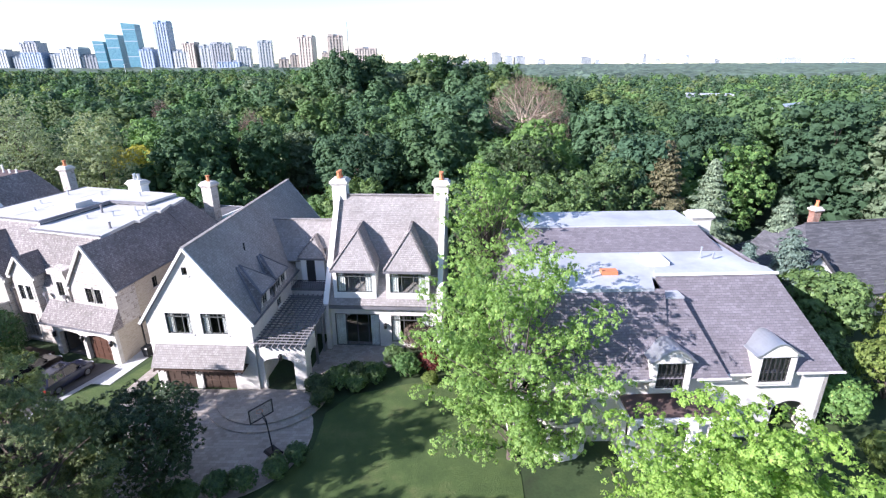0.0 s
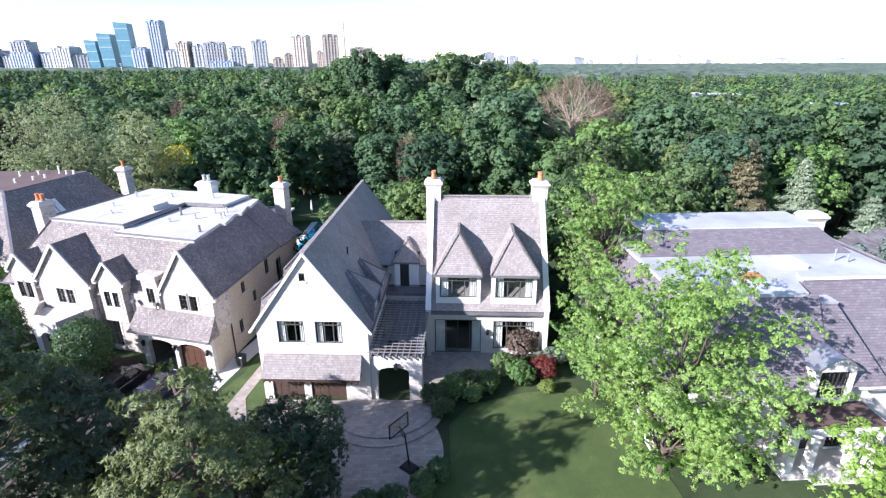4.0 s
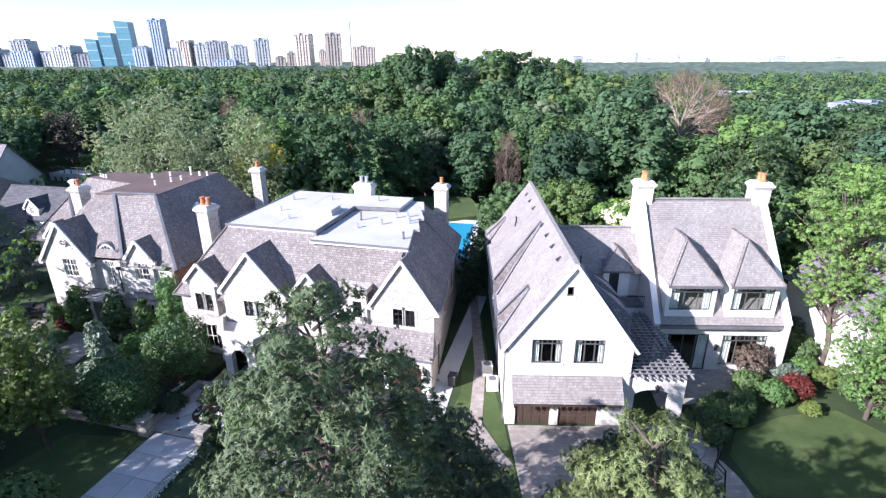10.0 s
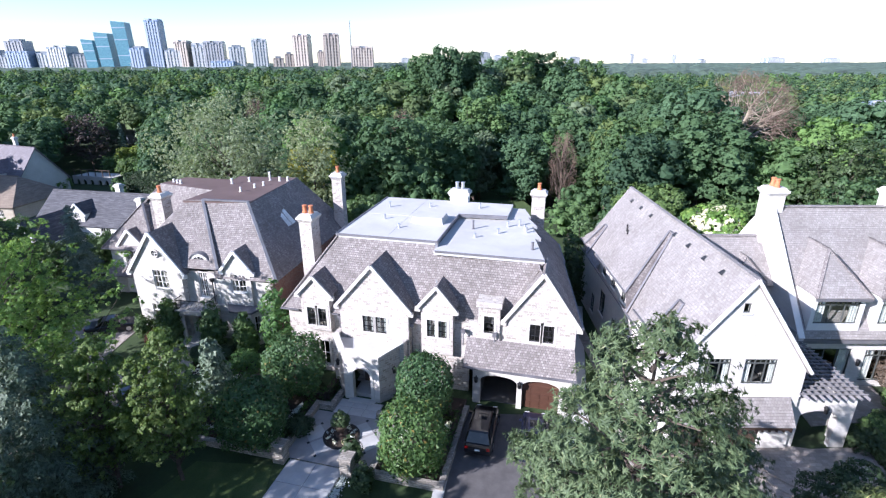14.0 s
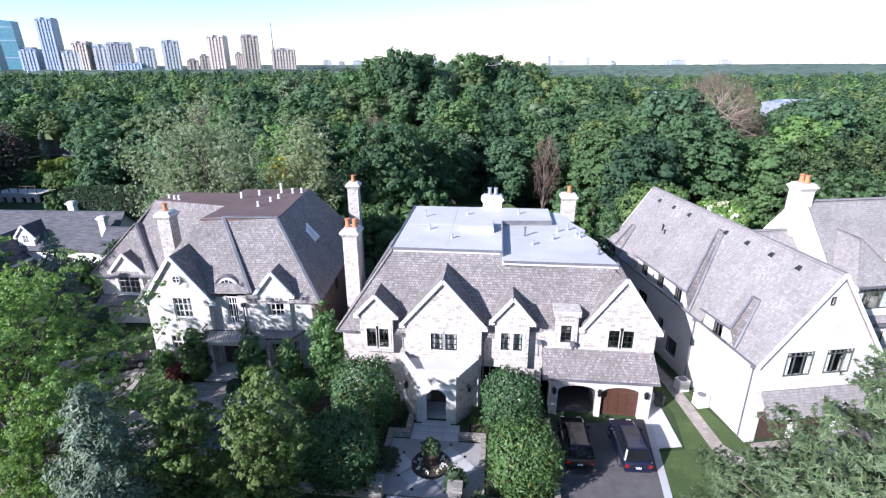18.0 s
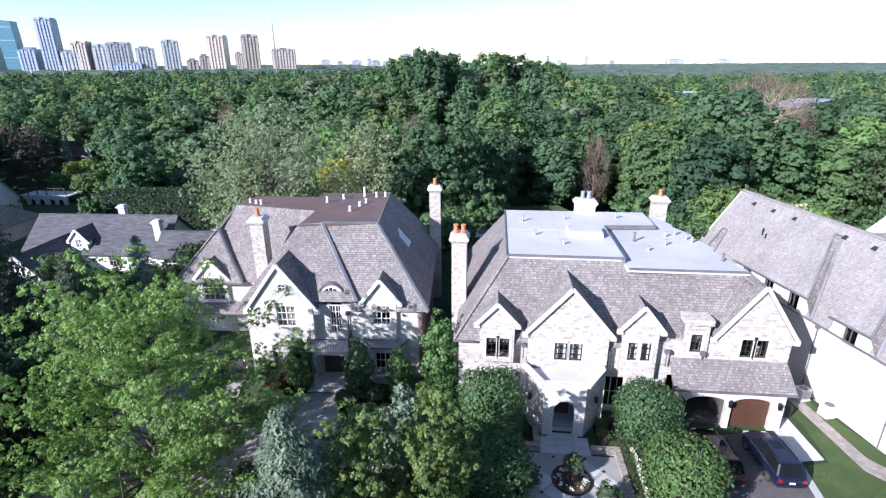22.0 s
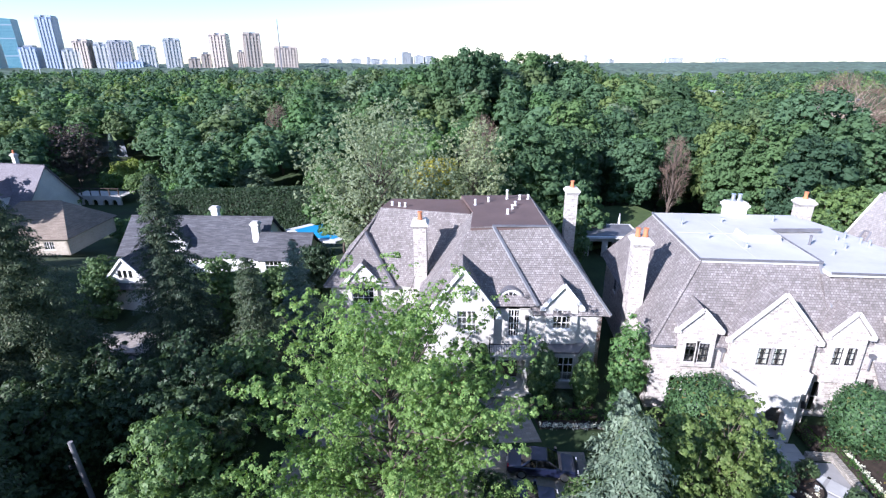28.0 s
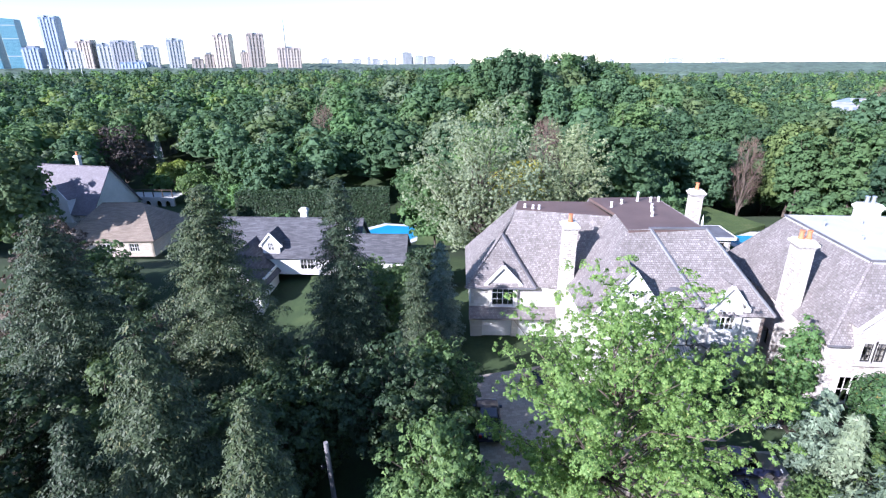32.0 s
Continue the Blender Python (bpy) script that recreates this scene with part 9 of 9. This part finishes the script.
for k, (x, y, h) in enumerate(((-45.4, 128.0, 23.0), (-15.0, 104.2, 16.0), (-94.0, 180.0, 22.0))):
    bare_thing("thin brown leafless tree among green trees", h, h * 0.19, 410 + k, at(x, y), BARK, TWIG, 900, h * 0.22, h * 0.52, h * 0.55, -0.5, 12, 0.55)
spruce_thing("larch_tree", "brownish sparse conifer behind the houses", 17.4, 5.0, NEEDLE_BROWN, 416, at(29.1, 65.4), 0.9, droop=0.3, size=0.42)
for k, (x, y, h, r) in enumerate(((32.0, 59.0, 16.2, 4.8), (36.6, 50.0, 10.6, 4.0), (42.0, 60.0, 11.4, 4.2), (30.5, 47.5, 10.0, 3.0), (-19.0, 70.0, 7.0, 1.8), (-144.0, 191.0, 15.0, 1.9))):
    spruce_thing("spruce_tree", "silvery blue spruce tree in a back garden", h, r, NEEDLE_BLUE, 420 + k, at(x, y), 1.0, "blue spruces", droop=0.45, size=0.42)
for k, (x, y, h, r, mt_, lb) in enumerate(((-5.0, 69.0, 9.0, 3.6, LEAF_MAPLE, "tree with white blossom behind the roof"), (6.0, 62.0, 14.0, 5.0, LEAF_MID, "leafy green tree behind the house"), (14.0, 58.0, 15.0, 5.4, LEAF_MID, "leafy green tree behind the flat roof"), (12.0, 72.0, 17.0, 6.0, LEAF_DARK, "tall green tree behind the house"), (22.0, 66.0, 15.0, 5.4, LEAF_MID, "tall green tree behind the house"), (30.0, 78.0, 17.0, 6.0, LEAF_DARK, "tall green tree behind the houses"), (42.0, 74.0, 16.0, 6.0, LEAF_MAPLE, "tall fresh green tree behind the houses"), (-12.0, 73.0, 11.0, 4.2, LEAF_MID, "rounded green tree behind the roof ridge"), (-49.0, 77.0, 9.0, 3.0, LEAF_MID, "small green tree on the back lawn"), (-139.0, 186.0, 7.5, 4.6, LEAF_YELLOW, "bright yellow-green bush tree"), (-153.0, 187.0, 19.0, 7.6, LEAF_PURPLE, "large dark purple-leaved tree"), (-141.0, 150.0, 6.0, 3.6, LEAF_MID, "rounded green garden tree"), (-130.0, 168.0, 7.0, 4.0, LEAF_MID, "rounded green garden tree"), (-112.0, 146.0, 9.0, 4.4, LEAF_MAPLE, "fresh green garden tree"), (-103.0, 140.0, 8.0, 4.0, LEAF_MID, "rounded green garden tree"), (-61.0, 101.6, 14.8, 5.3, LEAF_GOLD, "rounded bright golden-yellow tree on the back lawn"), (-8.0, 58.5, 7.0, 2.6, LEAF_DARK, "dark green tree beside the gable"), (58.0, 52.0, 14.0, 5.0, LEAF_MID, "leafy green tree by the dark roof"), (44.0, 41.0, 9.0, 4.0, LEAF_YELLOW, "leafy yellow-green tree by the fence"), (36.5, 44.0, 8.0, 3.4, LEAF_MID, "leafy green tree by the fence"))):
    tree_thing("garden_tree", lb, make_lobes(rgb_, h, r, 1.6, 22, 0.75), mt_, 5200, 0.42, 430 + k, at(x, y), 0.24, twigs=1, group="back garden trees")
rb = np.random.default_rng(9)
T_ = thing("blossom", "clusters of white blossom on a tree", "blossom", at(-5.0, 69.0))
part("petals", crown_mesh("petals", lobe_leaves([(0, -0.6, 6.3, 3.3, 3.0, 2.7)], 900, 0.36, rb, low=0.0)), PETAL, T_)
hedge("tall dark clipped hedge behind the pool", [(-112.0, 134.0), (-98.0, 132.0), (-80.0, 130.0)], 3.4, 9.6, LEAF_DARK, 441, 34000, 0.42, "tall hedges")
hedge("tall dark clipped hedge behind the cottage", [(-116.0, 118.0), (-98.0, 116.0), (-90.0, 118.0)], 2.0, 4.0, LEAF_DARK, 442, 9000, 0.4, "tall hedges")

# ---------------- skyline ----------------
def tower_mat(name, wall_c, glass_c, w=3.6, h=3.2, joint=0.9):
    return coursed(name, [glass_c, tuple(0.8 * a + 0.2 * b for a, b in zip(glass_c, wall_c)), tuple(0.6 * a + 0.4 * b for a, b in zip(glass_c, wall_c))], w, h, wall_c, joint, 0.35, 0.1, offset=0.0, relief=0.0, blend=0.05)


TOWER = {
    "teal": tower_mat("teal_curtain_wall", (0.14, 0.30, 0.36), (0.045, 0.16, 0.23), 4, 3.6, 0.3),
    "blue": tower_mat("blue_curtain_wall", (0.22, 0.28, 0.38), (0.09, 0.15, 0.26), 4, 3.6, 0.4),
    "grey": tower_mat("grey_glass_tower", (0.24, 0.26, 0.30), (0.11, 0.14, 0.19)),
    "white": tower_mat("white_balcony_tower", (0.27, 0.30, 0.34), (0.13, 0.19, 0.25)),
    "buff": tower_mat("buff_tower", (0.24, 0.21, 0.20), (0.12, 0.115, 0.13), 4.5, 3.2, 1.3),
}
PIER = {
    "blue": plain("pale_blue_tower_pier", (0.34, 0.40, 0.50), 0.7, grain=0.3, vary=0.12, bump=0),
    "grey": plain("pale_grey_tower_pier", (0.42, 0.42, 0.44), 0.7, grain=0.3, vary=0.12, bump=0),
    "white": plain("white_tower_pier", (0.52, 0.53, 0.54), 0.7, grain=0.3, vary=0.12, bump=0),
    "buff": plain("buff_tower_pier", (0.50, 0.43, 0.38), 0.7, grain=0.3, vary=0.12, bump=0),
}


def tower(label, x, w, h, kind, y=1700.0, d=None, crown="flat"):
    """A tower block: glazed shaft with piers and balcony slabs, stepped or slanted top, plant room."""
    d = d or w * 0.9
    T = thing("tower_block", label, "tower block", pose(x, y, 0, 0, 0, (x * 7) % 23 - 6), "skyline towers")
    a, b = w / 2, d / 2
    if crown == "slant":
        part("shaft", Geo().hexa([(-a * 0.86, -b, 0), (a, -b, 0), (a, b, 0), (-a * 0.86, b, 0), (-a * 1.12, -b, h), (a * 0.82, -b, h - 3), (a * 0.82, b, h - 3), (-a * 1.12, b, h)]), TOWER[kind], T)
        for f in (0.3, 0.62, 0.86):
            part("floor_band", Geo().box(-a * (0.86 + 0.26 * f) - 0.3, -b - 0.5, h * f, a * (1 - 0.18 * f) + 0.3, -b, h * f + 2.2), PIER["blue"], T)
        return
    part("shaft", Geo().box(-a, -b, 0, a, b, h), TOWER[kind], T)
    n = max(3, int(w / 8))
    for i in range(n):
        c, q = -a + w * (i + 0.5) / n, w / n * (0.22 if i % 2 else 0.3)
        part("pier", Geo().box(c - q, -b - 1.8, 0, c + q, -b, h - (0 if i % 2 else 5)), PIER[kind], T)
    for i in range(2):
        c = -b + d * (i * 0.5 + 0.25)
        part("pier", Geo().box(-a - 1.6, c - d * 0.09, 0, -a, c + d * 0.09, h - 4), PIER[kind], T)
    if y < 2000:
        for k in range(1, int(h / 9)):
            part("balcony_slab", Geo().box(-a - 0.6, -b - 1.0, k * 9.0, a + 0.6, -b, k * 9.0 + 1.6), PIER[kind], T)
    part("plant_room", Geo().box(-a * 0.6, -b * 0.6, h, a * 0.5, b * 0.6, h + 5), TOWER["grey"], T)
    if crown == "twin":
        part("top_storey", Geo().box(-a * 0.95, -b * 0.9, h, -a * 0.25, b * 0.9, h + 5), PIER[kind], T)
        part("top_storey", Geo().box(a * 0.25, -b * 0.9, h, a * 0.95, b * 0.9, h + 4), PIER[kind], T)


for x, w, h, kind, crown in ((-1244, 52, 84, "grey", "flat"), (-1286, 40, 44, "white", "flat"), (-1232, 70, 55, "blue", "flat"), (-1165, 46, 50, "white", "flat"), (-1120, 60, 66, "white", "twin"), (-1075, 44, 46, "grey", "flat"), (-1034, 34, 88, "teal", "slant"), (-988, 40, 107, "teal", "slant"), (-932, 40, 137, "teal", "slant"), (-893, 44, 64, "blue", "flat"), (-837, 40, 139, "blue", "twin"), (-790, 46, 58, "white", "flat"), (-762, 40, 80, "buff", "twin"), (-714, 38, 72, "white", "twin"), (-668, 56, 78, "grey", "twin"), (-602, 44, 66, "white", "flat"), (-533, 42, 84, "white", "twin"), (-480, 30, 34, "buff", "flat"), (-447, 24, 46, "buff", "flat"), (-404, 46, 97, "buff", "twin"), (-316, 46, 99, "buff", "twin"), (-350, 18, 52, "buff", "flat"), (-222, 66, 62, "buff", "twin"), (-640, 70, 26, "blue", "flat"), (-1340, 60, 60, "white", "flat"), (-1420, 50, 70, "grey", "flat")):
    tower({"teal": "distant teal glass office tower with slanted top", "blue": "distant blue glass tower", "grey": "distant grey glass apartment tower", "white": "distant white balconied apartment tower", "buff": "distant buff brick apartment tower"}[kind] + " on the skyline", x, w, h, kind, crown=crown)
for x, w, h in ((150, 26, 46), (196, 60, 34), (270, 40, 30), (345, 16, 42), (420, 70, 78), (452, 40, 50), (520, 60, 56), (600, 70, 52), (760, 60, 30), (1080, 80, 44), (1180, 40, 22), (1520, 26, 62), (1620, 40, 30), (1840, 30, 54), (2050, 50, 24), (2600, 120, 34), (3050, 90, 30), (-160, 60, 40), (-60, 40, 30), (60, 70, 36)):
    tower("faint distant apartment tower on the horizon", x, w, h, "white", 4000.0)
M = thing("radio_mast", "slender grey radio mast on the skyline", "mast", pose(-182, 1115, 0))
part("mast", Geo().tube((0, 0, 0), (0, 0, 60), 1.6, 1.2, 6).tube((0, 0, 60), (0, 0, 100), 1.0, 0.6, 5), LEAD, M)
O = thing("office_building", "low white striped office building among the trees", "office building", pose(172, 246, gz(176, 236), 0, 0, 32))
OFFICE = plain("office_panel", (0.24, 0.245, 0.255), 0.7)
oh = 6.8 - gz(176, 236)
part("wall", Geo().box(-17, -8, 0, 17, 8, oh), TOWER["grey"], O)
for k in range(3):
    part("floor_band", Geo().box(-17.3, -8.4, oh - 1.0 - k * 3.4, 17.3, 8.4, oh - 0.2 - k * 3.4), OFFICE, O)
part("plant_room", Geo().box(-4, -4, oh, 2, 3, oh + 0.9), OFFICE, O)
O = thing("warehouse", "low white flat-roofed building among the trees", "building", pose(190, 372, gz(190, 372), 0, 0, -20))
wh = 4.2 - gz(190, 372)
part("wall", Geo().box(-14, -8, 0, 14, 8, wh - 0.7), TOWER["grey"], O)
part("roof", Geo().box(-14.5, -8.5, wh - 0.7, 14.5, 8.5, wh), WHITE_MEMBRANE, O)
O = thing("office_building", "low white-roofed building among the trees", "office building", pose(-161, 240, gz(-161, 240), 0, 0, -15))
part("wall", Geo().box(-6, -5, 0, 6, 5, 3.6 - gz(-161, 240)), TOWER["grey"], O)
part("roof", Geo().box(-6.5, -5.5, 3.6 - gz(-161, 240), 6.5, 5.5, 4.2 - gz(-161, 240)), WHITE_MEMBRANE, O)
for x, y in ((-405, 704), (-380, 720)):
    M = thing("light_mast", "tall grey light mast above the woods", "light mast", pose(x, y, 0))
    part("mast", Geo().tube((0, 0, 0), (0, 0, 24), 0.5, 0.35, 6), GALV, M)
    part("lamp_ring", Geo().lathe(0, 0, [(23.5, 1.4), (24.2, 1.4), (24.4, 0.4)], 10), GALV, M)
